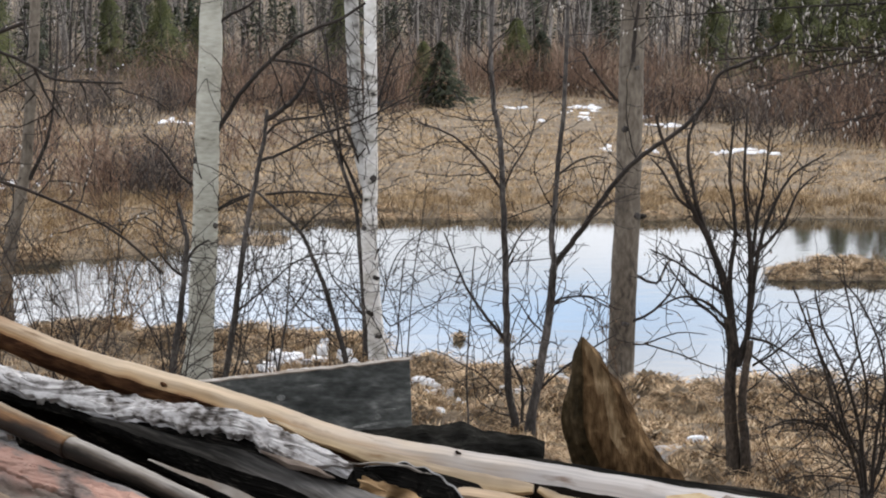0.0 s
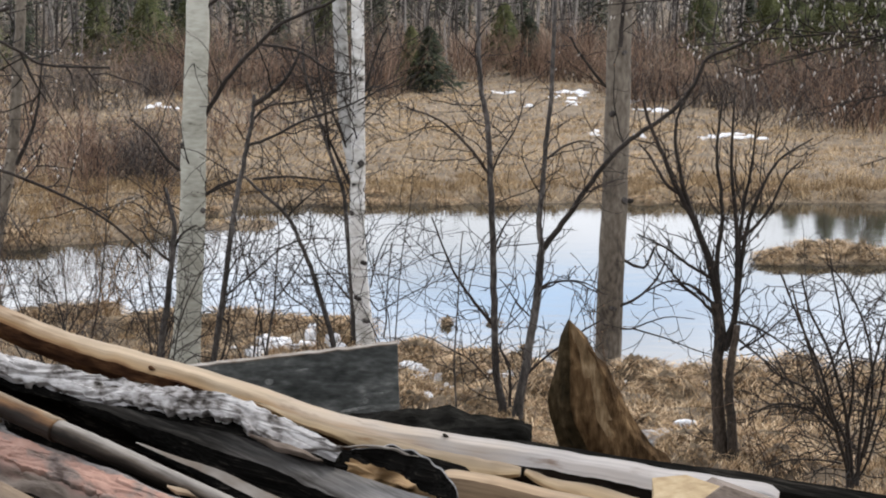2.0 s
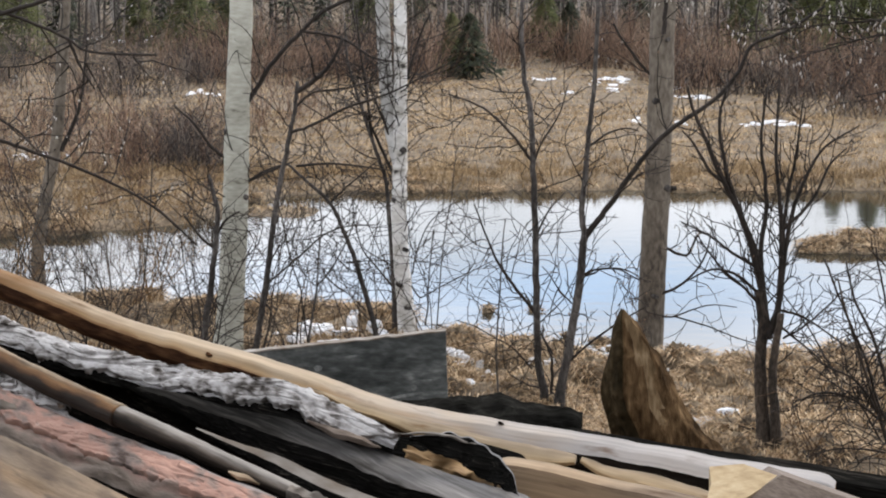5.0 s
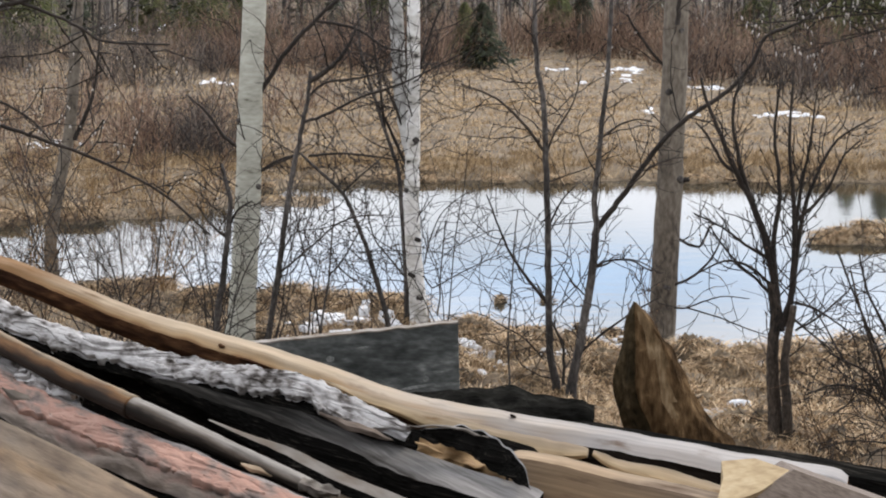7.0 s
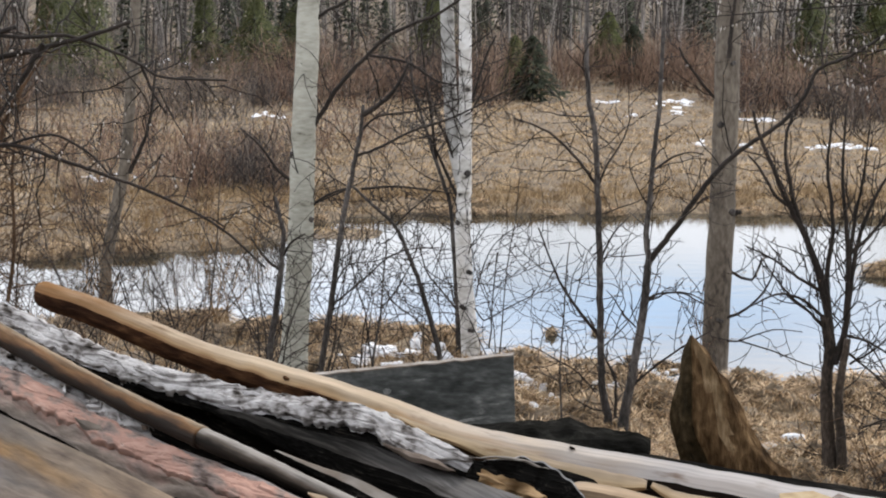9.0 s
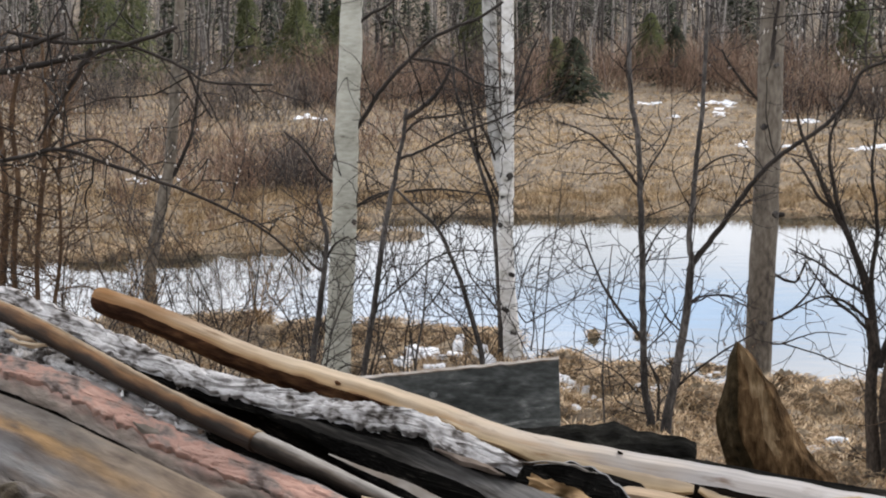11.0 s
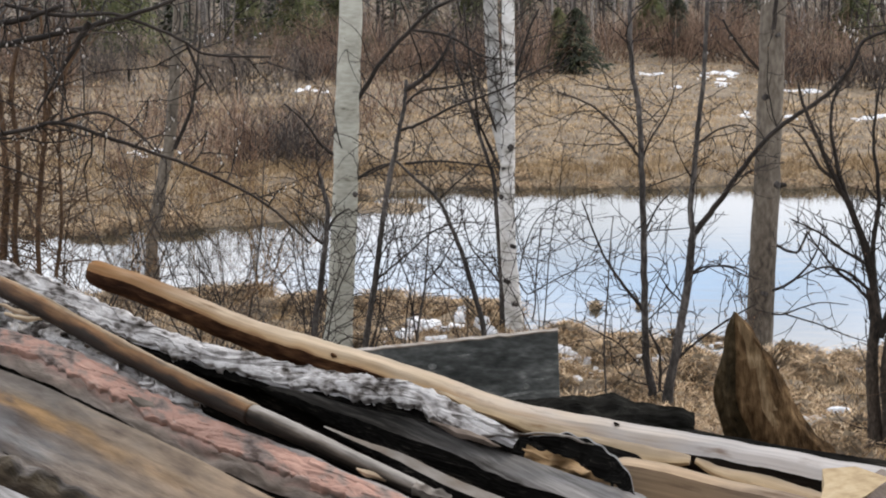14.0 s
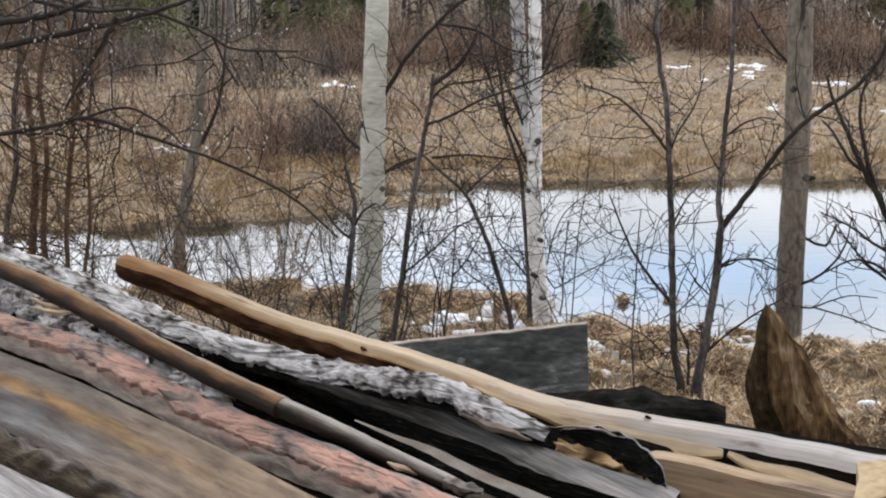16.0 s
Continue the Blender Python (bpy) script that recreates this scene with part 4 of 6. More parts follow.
FORKED_SAPLING += [
    (0.0137, 0.0055, [(1.04, 17.0, 1.83), (1.29, 17.0, 1.93), (1.57, 17.0, 1.93), (1.82, 17.0, 1.8)]),
]
POLE = [
    (0.0406, 0.0203, [(-2.7, 18.0, 0.73), (-2.58, 18.0, 1.52), (-2.46, 18.0, 2.33), (-2.35, 18.0, 2.93), (-2.25, 18.0, 3.38), (-2.19, 18.0, 3.66), (-2.16, 18.0, 3.96)]),
    (0.0203, 0.0087, [(-2.25, 18.0, 3.36), (-1.98, 18.0, 3.46), (-1.58, 18.0, 3.66), (-1.06, 18.0, 3.84), (-0.43, 18.0, 4.16)]),
    (0.0174, 0.0087, [(-2.2, 18.0, 3.65), (-1.98, 18.0, 3.83), (-1.58, 18.0, 3.89), (-0.99, 18.0, 4.05)]),
    (0.0348, 0.0145, [(-2.17, 18.0, 3.84), (-1.9, 18.0, 4.02), (-1.72, 18.0, 4.25), (-1.62, 18.0, 4.46)]),
]
LEANING_SAPLING = [
    (0.0387, 0.0149, [(-1.3, 18.5, 0.83), (-1.45, 18.5, 1.43), (-1.61, 18.5, 1.95), (-1.85, 18.5, 2.48), (-2.12, 18.5, 2.73), (-2.35, 18.5, 2.95)]),
    (0.0179, 0.0089, [(-2.35, 18.5, 2.95), (-2.52, 18.5, 2.88), (-2.76, 18.5, 2.76)]),
    (0.0179, 0.0089, [(-2.25, 18.5, 2.92), (-1.77, 18.5, 2.95), (-1.09, 18.5, 2.87)]),
    (0.0149, 0.006, [(-1.85, 18.5, 2.47), (-1.64, 18.5, 2.67), (-1.23, 18.5, 3.02)]),
]
DARK_STEM = [
    (0.0489, 0.0245, [(-3.51, 19.0, 0.6), (-3.41, 19.0, 1.34), (-3.33, 19.0, 1.91), (-3.3, 19.0, 2.33), (-3.4, 19.0, 2.76)]),
    (0.0214, 0.0092, [(-3.35, 19.0, 1.84), (-3.52, 19.0, 1.98), (-3.73, 19.0, 2.27)]),
    (0.0214, 0.0092, [(-3.32, 19.0, 1.98), (-3.2, 19.0, 2.19), (-3.02, 19.0, 2.3)]),
]
SHRUB = [
    (0.0542, 0.0369, [(2.89, 15.3, 0.3), (2.88, 15.3, 0.97), (2.88, 15.3, 1.55)]),
    (0.0369, 0.0123, [(2.88, 15.3, 1.52), (2.74, 15.3, 2.24), (2.59, 15.3, 2.7), (2.39, 15.3, 3.1), (2.21, 15.3, 3.49), (2.06, 15.3, 3.83), (2.0, 15.3, 4.05)]),
    (0.032, 0.0098, [(2.8, 15.3, 2.01), (2.74, 15.3, 2.36), (2.5, 15.3, 2.93), (2.38, 15.3, 3.33), (2.32, 15.3, 3.72), (2.39, 15.3, 4.03)]),
]
SHRUB += [
    (0.0295, 0.0098, [(2.84, 15.3, 1.78), (2.77, 15.3, 2.36), (2.81, 15.3, 2.93), (2.74, 15.3, 3.49), (2.78, 15.3, 4.05)]),
    (0.0345, 0.0098, [(2.88, 15.3, 1.54), (2.98, 15.3, 2.01), (2.96, 15.3, 2.76), (2.89, 15.3, 3.33), (2.9, 15.3, 4.11)]),
    (0.0246, 0.0074, [(2.98, 15.3, 2.01), (3.04, 15.3, 2.65), (3.17, 15.3, 3.1), (3.36, 15.3, 3.44), (3.69, 15.3, 3.66)]),
    (0.0222, 0.0074, [(2.96, 15.3, 1.96), (3.0, 15.3, 2.82), (3.08, 15.3, 3.33), (3.13, 15.3, 3.86)]),
]
SHRUB += [
    (0.0172, 0.0074, [(2.74, 15.3, 2.24), (2.49, 15.3, 2.39), (2.26, 15.3, 2.56), (1.97, 15.3, 2.7)]),
    (0.0172, 0.0074, [(2.78, 15.3, 1.96), (2.55, 15.3, 2.16), (2.29, 15.3, 2.22), (2.04, 15.3, 2.1)]),
    (0.0197, 0.0074, [(2.39, 15.3, 3.1), (2.24, 15.3, 3.21), (2.07, 15.3, 3.49), (1.96, 15.3, 3.61)]),
    (0.0172, 0.0074, [(2.96, 15.3, 2.59), (3.26, 15.3, 2.93), (3.42, 15.3, 3.27), (3.58, 15.3, 3.44)]),
]
RIGHT_SHRUB = [
    (0.0315, 0.009, [(3.85, 14.0, 0.51), (3.67, 14.0, 1.08), (3.5, 14.0, 1.56), (3.33, 14.0, 2.04), (3.24, 14.0, 2.36)]),
    (0.0293, 0.009, [(3.87, 14.0, 0.51), (3.77, 14.0, 1.19), (3.6, 14.0, 1.77), (3.4, 14.0, 2.17), (3.31, 14.0, 2.52)]),
    (0.0293, 0.009, [(3.9, 14.0, 0.51), (3.93, 14.0, 1.19), (4.04, 14.0, 1.77), (4.15, 14.0, 2.25)]),
    (0.0203, 0.0068, [(3.7, 14.0, 1.02), (3.4, 14.0, 1.24), (3.14, 14.0, 1.29), (2.88, 14.0, 1.19)]),
]
RIGHT_SHRUB += [
    (0.0203, 0.0068, [(3.67, 14.0, 1.08), (3.45, 14.0, 1.4), (3.13, 14.0, 1.56), (2.97, 14.0, 1.72)]),
    (0.0203, 0.0068, [(3.89, 14.0, 0.54), (4.0, 14.0, 0.75), (4.14, 14.0, 1.19), (4.39, 14.0, 1.51)]),
]
THICKET = [
    (0.0438, 0.0246, [(-7.04, 17.0, 1.62), (-7.06, 17.0, 2.28), (-6.9, 17.0, 2.94), (-6.89, 17.0, 3.59), (-6.75, 17.0, 4.36), (-6.59, 17.0, 4.87)]),
    (0.0492, 0.0274, [(-6.8, 17.0, 1.62), (-6.73, 17.0, 2.29), (-6.68, 17.0, 2.94), (-6.71, 17.0, 3.79), (-6.81, 17.0, 4.49), (-6.92, 17.0, 4.87)]),
    (0.0383, 0.0219, [(-6.63, 17.0, 1.62), (-6.6, 17.0, 2.42), (-6.52, 17.0, 3.2), (-6.57, 17.0, 3.91), (-6.44, 17.0, 4.49), (-6.35, 17.0, 4.87)]),
]
THICKET += [
    (0.0328, 0.0164, [(-6.36, 17.0, 1.62), (-6.33, 17.0, 2.42), (-6.22, 17.0, 3.33), (-6.16, 17.0, 4.1), (-6.19, 17.0, 4.86)]),
    (0.0246, 0.0109, [(-6.15, 17.0, 1.76), (-6.05, 17.0, 2.42), (-6.04, 17.0, 3.27), (-5.94, 17.0, 3.97), (-5.84, 17.0, 4.61)]),
    (0.0328, 0.0109, [(-6.33, 17.0, 2.42), (-6.15, 17.0, 3.65), (-5.9, 17.0, 4.17), (-5.58, 17.0, 4.61)]),
]
LEFT_LIMBS = [
    (0.0293, 0.0128, [(-4.65, 10.0, 4.49), (-4.17, 10.0, 4.55), (-3.69, 10.0, 4.64), (-3.18, 10.0, 4.75), (-2.75, 10.0, 4.88)]),
    (0.0329, 0.0146, [(-4.64, 10.0, 4.64), (-4.16, 10.0, 4.71), (-3.8, 10.0, 4.76), (-3.52, 10.0, 4.85)]),
    (0.0183, 0.0073, [(-4.69, 10.0, 3.91), (-4.24, 10.0, 3.96), (-3.84, 10.0, 4.02), (-3.56, 10.0, 4.07), (-3.18, 10.0, 3.95), (-2.91, 10.0, 3.86), (-2.57, 10.0, 3.73), (-2.19, 10.0, 3.53), (-1.89, 10.0, 3.26)]),
]
LEFT_LIMBS += [
    (0.011, 0.0055, [(-3.64, 10.0, 4.06), (-3.31, 10.0, 4.14), (-3.06, 10.0, 4.02), (-2.91, 10.0, 3.86)]),
    (0.0146, 0.0073, [(-3.91, 10.0, 4.86), (-3.53, 10.0, 4.78), (-3.18, 10.0, 4.79), (-2.88, 10.0, 4.69), (-2.69, 10.0, 4.6), (-2.54, 10.0, 4.52), (-2.12, 10.0, 4.5)]),
    (0.011, 0.0055, [(-2.69, 10.0, 4.6), (-2.62, 10.0, 4.43), (-2.53, 10.0, 4.28)]),
    (0.0219, 0.0073, [(-3.34, 10.0, 4.74), (-3.46, 10.0, 4.55), (-3.59, 10.0, 4.36), (-3.73, 10.0, 4.13)]),
]

POLE += [
    (0.014, 0.007, [(-2.56, 18.0, 1.57), (-2.34, 18.0, 1.75), (-2.1, 18.0, 1.96), (-1.87, 18.0, 2.16), (-1.6, 18.0, 2.26), (-1.27, 18.0, 2.28)]),
    (0.01, 0.005, [(-2.54, 18.0, 1.79), (-2.4, 18.0, 2.02), (-2.27, 18.0, 2.09), (-2.0, 18.0, 2.12), (-1.67, 18.0, 2.26)]),
]
LEANING_SAPLING += [
    (0.012, 0.006, [(-1.1, 18.5, 1.46), (-1.27, 18.5, 1.67), (-1.44, 18.5, 1.88), (-1.51, 18.5, 2.08), (-1.56, 18.5, 2.29), (-1.57, 18.5, 2.53)]),
    (0.009, 0.005, [(-1.65, 18.5, 1.74), (-1.38, 18.5, 1.77), (-1.07, 18.5, 1.77)]),
    (0.009, 0.005, [(-1.42, 18.5, 1.15), (-1.59, 18.5, 1.32), (-1.86, 18.5, 1.53), (-1.99, 18.5, 1.74), (-2.07, 18.5, 1.95)]),
]
THIN_SAPLING += [
    (0.01, 0.005, [(0.57, 17.3, 0.72), (0.35, 17.3, 0.96), (0.13, 17.3, 1.09), (-0.1, 17.3, 1.22), (-0.29, 17.3, 1.28)]),
    (0.008, 0.005, [(0.61, 17.3, 2.17), (0.69, 17.3, 2.33), (0.76, 17.3, 2.42)]),
    (0.01, 0.005, [(0.81, 17.3, 0.89), (0.68, 17.3, 1.12), (0.58, 17.3, 1.35)]),
]
FORKED_SAPLING += [
    (0.012, 0.006, [(1.05, 17.0, 1.83), (1.23, 17.0, 1.88), (1.32, 17.0, 1.93), (1.51, 17.0, 1.93), (1.65, 17.0, 1.86), (1.76, 17.0, 1.8)]),
    (0.007, 0.004, [(1.65, 17.0, 1.86), (1.61, 17.0, 1.67), (1.51, 17.0, 1.51)]),
    (0.01, 0.005, [(1.0, 17.0, 1.54), (0.85, 17.0, 1.7), (0.75, 17.0, 1.86), (0.66, 17.0, 1.96)]),
]
FORKED_SAPLING += [
    (0.008, 0.004, [(0.85, 17.0, 1.73), (0.78, 17.0, 1.54), (0.74, 17.0, 1.31)]),
    (0.02, 0.012, [(0.78, 17.0, 0.5), (0.79, 17.0, 0.76), (0.77, 17.0, 0.96), (0.66, 17.0, 1.19)]),
]
BIRCH += [
    (0.012, 0.006, [(-0.99, 21.3, 0.96), (-0.88, 21.3, 0.8), (-0.76, 21.3, 0.84), (-0.48, 21.3, 1.0), (-0.16, 21.3, 1.16), (0.15, 21.3, 1.32)]),
    (0.011, 0.005, [(-0.98, 21.3, 1.12), (-0.91, 21.3, 1.44), (-0.79, 21.3, 1.76), (-0.64, 21.3, 1.95), (-0.32, 21.3, 2.19)]),
    (0.012, 0.008, [(-0.8, 21.3, 0.39), (-0.76, 21.3, 0.64), (-0.76, 21.3, 0.84), (-0.72, 21.3, 1.36), (-0.68, 21.3, 1.76)]),
]
ASPEN += [
    (0.022, 0.008, [(2.36, 20.4, 1.01), (2.61, 20.4, 1.12), (2.83, 20.4, 1.32), (2.98, 20.4, 1.58), (3.04, 20.4, 1.89)]),
    (0.014, 0.006, [(2.4, 20.4, 0.72), (2.58, 20.4, 0.72), (2.81, 20.4, 0.81), (3.07, 20.4, 0.88), (3.41, 20.4, 0.85)]),
    (0.012, 0.006, [(2.58, 20.4, 0.72), (3.04, 20.4, 0.58), (3.42, 20.4, 0.43), (3.69, 20.4, 0.35)]),
]
SHRUB += [
    (0.016, 0.006, [(2.74, 15.3, 1.9), (2.61, 15.3, 2.04), (2.41, 15.3, 2.21), (2.26, 15.3, 2.39), (2.14, 15.3, 2.56)]),
    (0.013, 0.006, [(2.96, 15.3, 1.67), (3.14, 15.3, 1.52), (3.38, 15.3, 1.32), (3.55, 15.3, 1.11)]),
    (0.014, 0.006, [(2.99, 15.3, 1.81), (3.19, 15.3, 1.75), (3.42, 15.3, 1.61), (3.66, 15.3, 1.43)]),
]
SHRUB += [
    (0.012, 0.005, [(3.02, 15.3, 1.52), (3.22, 15.3, 1.64), (3.47, 15.3, 1.87), (3.58, 15.3, 1.99)]),
]
RIGHT_SHRUB += [
    (0.026, 0.008, [(3.82, 14.0, 0.47), (3.79, 14.0, 0.88), (3.65, 14.0, 1.21), (3.51, 14.0, 1.64), (3.36, 14.0, 1.96), (3.22, 14.0, 2.28), (3.11, 14.0, 2.54)]),
    (0.024, 0.008, [(3.82, 14.0, 0.47), (3.79, 14.0, 0.99), (3.83, 14.0, 1.53), (3.73, 14.0, 1.96), (3.63, 14.0, 2.38), (3.57, 14.0, 2.65)]),
    (0.024, 0.008, [(3.84, 14.0, 0.47), (3.96, 14.0, 0.88), (4.01, 14.0, 1.43), (3.94, 14.0, 1.96), (3.74, 14.0, 2.38), (3.57, 14.0, 2.59)]),
]
RIGHT_SHRUB += [
    (0.013, 0.006, [(3.7, 14.0, 0.83), (3.47, 14.0, 1.21), (3.25, 14.0, 1.37), (3.04, 14.0, 1.53)]),
    (0.014, 0.006, [(3.75, 14.0, 0.72), (3.54, 14.0, 0.75), (3.28, 14.0, 0.75), (3.02, 14.0, 0.67)]),
    (0.012, 0.006, [(3.69, 14.0, 1.1), (3.47, 14.0, 1.24), (3.15, 14.0, 1.26), (2.89, 14.0, 1.21)]),
]
RIGHT_SHRUB += [
    (0.018, 0.008, [(3.96, 14.0, 0.78), (4.09, 14.0, 1.43), (4.13, 14.0, 1.96), (4.12, 14.0, 2.49)]),
]
THIN_WAND = [
    (0.012, 0.006, [(0.18, 17.1, 0.47), (0.16, 17.1, 1.07), (0.2, 17.1, 1.72), (0.22, 17.1, 2.16), (0.25, 17.1, 2.48)]),
]
FORKED_WAND = [
    (0.017, 0.007, [(-2.18, 19.0, 0.65), (-2.14, 19.0, 0.94), (-2.07, 19.0, 1.37), (-2.04, 19.0, 1.8), (-2.0, 19.0, 2.15), (-2.03, 19.0, 2.44)]),
    (0.012, 0.006, [(-2.07, 19.0, 1.37), (-1.91, 19.0, 1.55), (-1.76, 19.0, 1.8), (-1.63, 19.0, 2.08), (-1.58, 19.0, 2.29)]),
]

# it stands on the shore
LEFT_TREE = [(r0, r1, [tuple(np.array((0, 0, 4.8)) + (np.array(p) - (0, 0, 4.8)) * 0.942) for p in pts]) for r0, r1, pts in LEFT_TREE]
tree("aspen_tree", "slender grey tree leaning over the narrow water", LEFT_TREE, GREY_BARK, TWIG, 1, 9.5, 0.2, 1.2, 1, lo=0.1, crown_from=0.15)
def knots(foot, limb, places):
    """Dark branch scars on the side of a trunk that faces the pond path."""
    r0, r1, pts = limb
    pts = np.array(pts)
    trunk = [c for c in foot.children if c.name.startswith("trunk")][0]
    for z, turn, size in places:
        c = np.array([np.interp(z, pts[:, 2], pts[:, k]) for k in range(3)])
        r = np.interp(z, pts[:, 2], np.linspace(r0, r1, len(pts)))
        out = np.array([math.sin(radians(turn)), -math.cos(radians(turn)), 0])
        side, up = np.array([-out[1], out[0], 0]), np.array([0, 0, 1.0])
        n = 10
        a = np.linspace(0, 2 * np.pi, n, endpoint=False)
        rings = [c + out * (r + d) + side * (np.cos(a) * size * f)[:, None] + up * (np.sin(a) * size * (0.7 + 0.25 * np.cos(2 * a + z)) * f)[:, None] for d, f in ((-0.02, 1.15), (0.006, 1.0), (0.012, 0.55))]
        vs = np.vstack(rings + [[c + out * (r + 0.004)]])
        i, j = np.arange(n), (np.arange(n) + 1) % n
        q = np.vstack([np.stack([i + k * n, j + k * n, j + k * n + n, i + k * n + n], -1) for k in range(2)])
        part("knot", mesh_of("knot", vs, [q, np.stack([i + 2 * n, j + 2 * n, np.full(n, 3 * n)], -1)], DARK_BARK), trunk, "dark branch scar")


poplar, _ = tree("aspen_tree", "smooth pale greenish-white aspen trunk with dark knots", POPLAR, PALE_BARK, TWIG, 1, 13, 0.14, 1.0, 1, crown_from=0.05, sides=16)
knots(poplar, POPLAR[0], ((2.37, 62, 0.045), (3.22, -62, 0.045)))
birch, _ = tree("birch_tree", "forked white birch with black scars", BIRCH, BIRCH_BARK, TWIG, 3, 13, 0.11, 1.1, 1, crown_from=0.05, sides=14, barks=((2, GREY_BIRCH),))
knots(birch, BIRCH[0], ((2.92, 30, 0.05), (2.15, -50, 0.05), (1.45, 40, 0.05), (0.95, -30, 0.055), (0.62, 25, 0.05)))
# it rises behind the birch
DARK_SAPLING = [(r0, r1, [tuple(np.array((0, 0, 4.8)) + (np.array(p) - (0, 0, 4.8)) * 1.04 - (0.10 * max(0.0, min(1.0, (2.4 - p[2]) / 0.6)), 0, 0)) for p in pts]) for r0, r1, pts in DARK_SAPLING]
tree("alder_sapling", "dark thin sapling close behind the birch", DARK_SAPLING, DARK_BARK, TWIG, 1, None, 0.09, 1.0, 1, lo=0.08)
aspen, aspen_twigs = tree("aspen_tree", "stout grey-brown aspen trunk with a broken stub", ASPEN, GREY_BARK, TWIG, 1, 14, 0.3, 0.8, 1, crown_from=0.35, sides=16)
knots(aspen, ASPEN[0], ((2.45, 45, 0.06), (1.0, 10, 0.05), (3.6, -30, 0.05), (4.4, 20, 0.04)))
tree("alder_sapling", "thin grey upright sapling on the near bank", THIN_SAPLING, DARK_BARK, TWIG, 1, 6.5, 0.10, 0.95, 1, lo=0.06)
forked, forked_twigs = tree("alder_sapling", "dark forked sapling with one long arching limb", FORKED_SAPLING, DARK_BARK, TWIG, 2, None, 0.12, 0.9, 1, lo=0.08)
tree("alder_sapling", "dark bare sapling with a broken top", POLE, DARK_BARK, TWIG, 1, None, 0.11, 0.95, 1, lo=0.08)
tree("alder_sapling", "dark sapling leaning far over", LEANING_SAPLING, DARK_BARK, TWIG, 1, None, 0.11, 0.9, 1, lo=0.08)
tree("alder_sapling", "thin dark wand standing up from the bank", THIN_WAND, DARK_BARK, TWIG, 1, None, 0.16, 0.6, 1, lo=0.2)
tree("alder_sapling", "thin dark wand forked halfway up", FORKED_WAND, DARK_BARK, TWIG, 1, None, 0.14, 0.7, 1, lo=0.2)
tree("alder_sapling", "short dark stem beside the pale aspen", DARK_STEM, DARK_BARK, TWIG, 1, None, 0.08, 1.0, 1, lo=0.1)
SHRUB = [(r0 * 1.1, r1, pts) for r0, r1, pts in SHRUB]
SHRUB[0] = (0.075, 0.050, [(2.86, 15.3, 0.3), (2.83, 15.3, 0.84), (2.80, 15.3, 1.30), (2.82, 15.3, 1.66), (2.76, 15.3, 2.0)])
SHRUB.insert(1, (0.058, 0.034, [(2.99, 15.22, 0.25), (2.95, 15.22, 0.74), (2.915, 15.22, 1.09), (2.93, 15.22, 1.44), (2.98, 15.22, 1.79)]))
RIGHT_SHRUB = [(r0 * 0.72, r1 * 0.85, pts) for r0, r1, pts in RIGHT_SHRUB]
shrub, shrub_twigs = tree("alder_shrub", "many-stemmed dark bare shrub fanning out from one foot", SHRUB, SHRUB_BARK, TWIG, 2, None, 0.10, 0.55, 1, lo=0.12, rise=0.16, spread=0.7)
tree("alder_shrub", "tangled dark bare shrub on the near bank", RIGHT_SHRUB, SHRUB_BARK, TWIG, 1, None, 0.09, 0.6, 1, lo=0.08, spread=0.9)
tree("thicket_tree", "thicket of slender dark-brown stems", THICKET, DARK_BARK, WARM_TWIG, 1, None, 0.07, 0.9, 1, lo=0.05)
tassels(forked, forked_twigs, 140, LEAF_DEAD, "withered_leaf", 0.035, 0.006)
tassels(shrub, shrub_twigs, 50, LEAF_DEAD, "withered_leaf", 0.03, 0.006)

# A tree beyond the left edge whose limbs hang across the view.
LEFT_TRUNK = [(0.11, 0.05, [(-4.75, 10, 1.3), (-4.72, 10, 2.6), (-4.68, 10, 4.2), (-4.7, 10, 6.0)])]
hung, hung_twigs = tree("aspen_tree", "dark bare tree with long limbs hanging over the bank", LEFT_TRUNK + LEFT_LIMBS, DARK_BARK, TWIG, 1, 8.5, 0.13, 0.7, 1, lo=0.1, rise=0.0, crown_from=0.75)

tassels(hung, hung_twigs, 420, CATKIN, "catkin", 0.026, 0.005)

# Catkin-bearing aspen limbs that hang into the upper right of the view.
HANGING = [(0.07, 0.04, [(6.1, 15.5, 0.4), (6.0, 15.5, 2.0), (5.9, 15.4, 4.0), (5.7, 15.4, 5.6)])]
for hx, hz, ex, ez in ((5.85, 4.3, 3.1, 4.75), (5.8, 5.0, 3.4, 5.3), (5.85, 4.6, 4.2, 4.1), (5.75, 5.3, 3.9, 5.0), (5.9, 4.0, 4.7, 3.7), (5.8, 5.1, 1.5, 4.95), (5.75, 5.4, 0.9, 5.25), (5.85, 4.7, 2.3, 4.55), (5.8, 4.9, 2.9, 4.3), (5.85, 4.2, 3.6, 3.95), (5.8, 4.7, 3.3, 4.45), (5.85, 3.7, 4.1, 3.4)):
    HANGING.append((0.016, 0.005, [(hx, 15.4, hz), ((hx * 2 + ex) / 3, 15.3, (hz * 2 + ez) / 3 + 0.08), ((hx + ex * 2) / 3, 15.2, (hz + ez * 2) / 3 + 0.06), (ex, 15.1, ez)]))
hanging, hanging_twigs = tree("aspen_tree", "bare aspen hung with pale grey catkins", HANGING, GREY_BARK, TWIG, 1, 9, 0.10, 0.6, 1, lo=0.1, crown_from=0.6)
tassels(hanging, hanging_twigs, 1300, CATKIN, "catkin", 0.06, 0.008)
tassels(aspen, aspen_twigs, 120, CATKIN, "catkin", 0.05, 0.007)

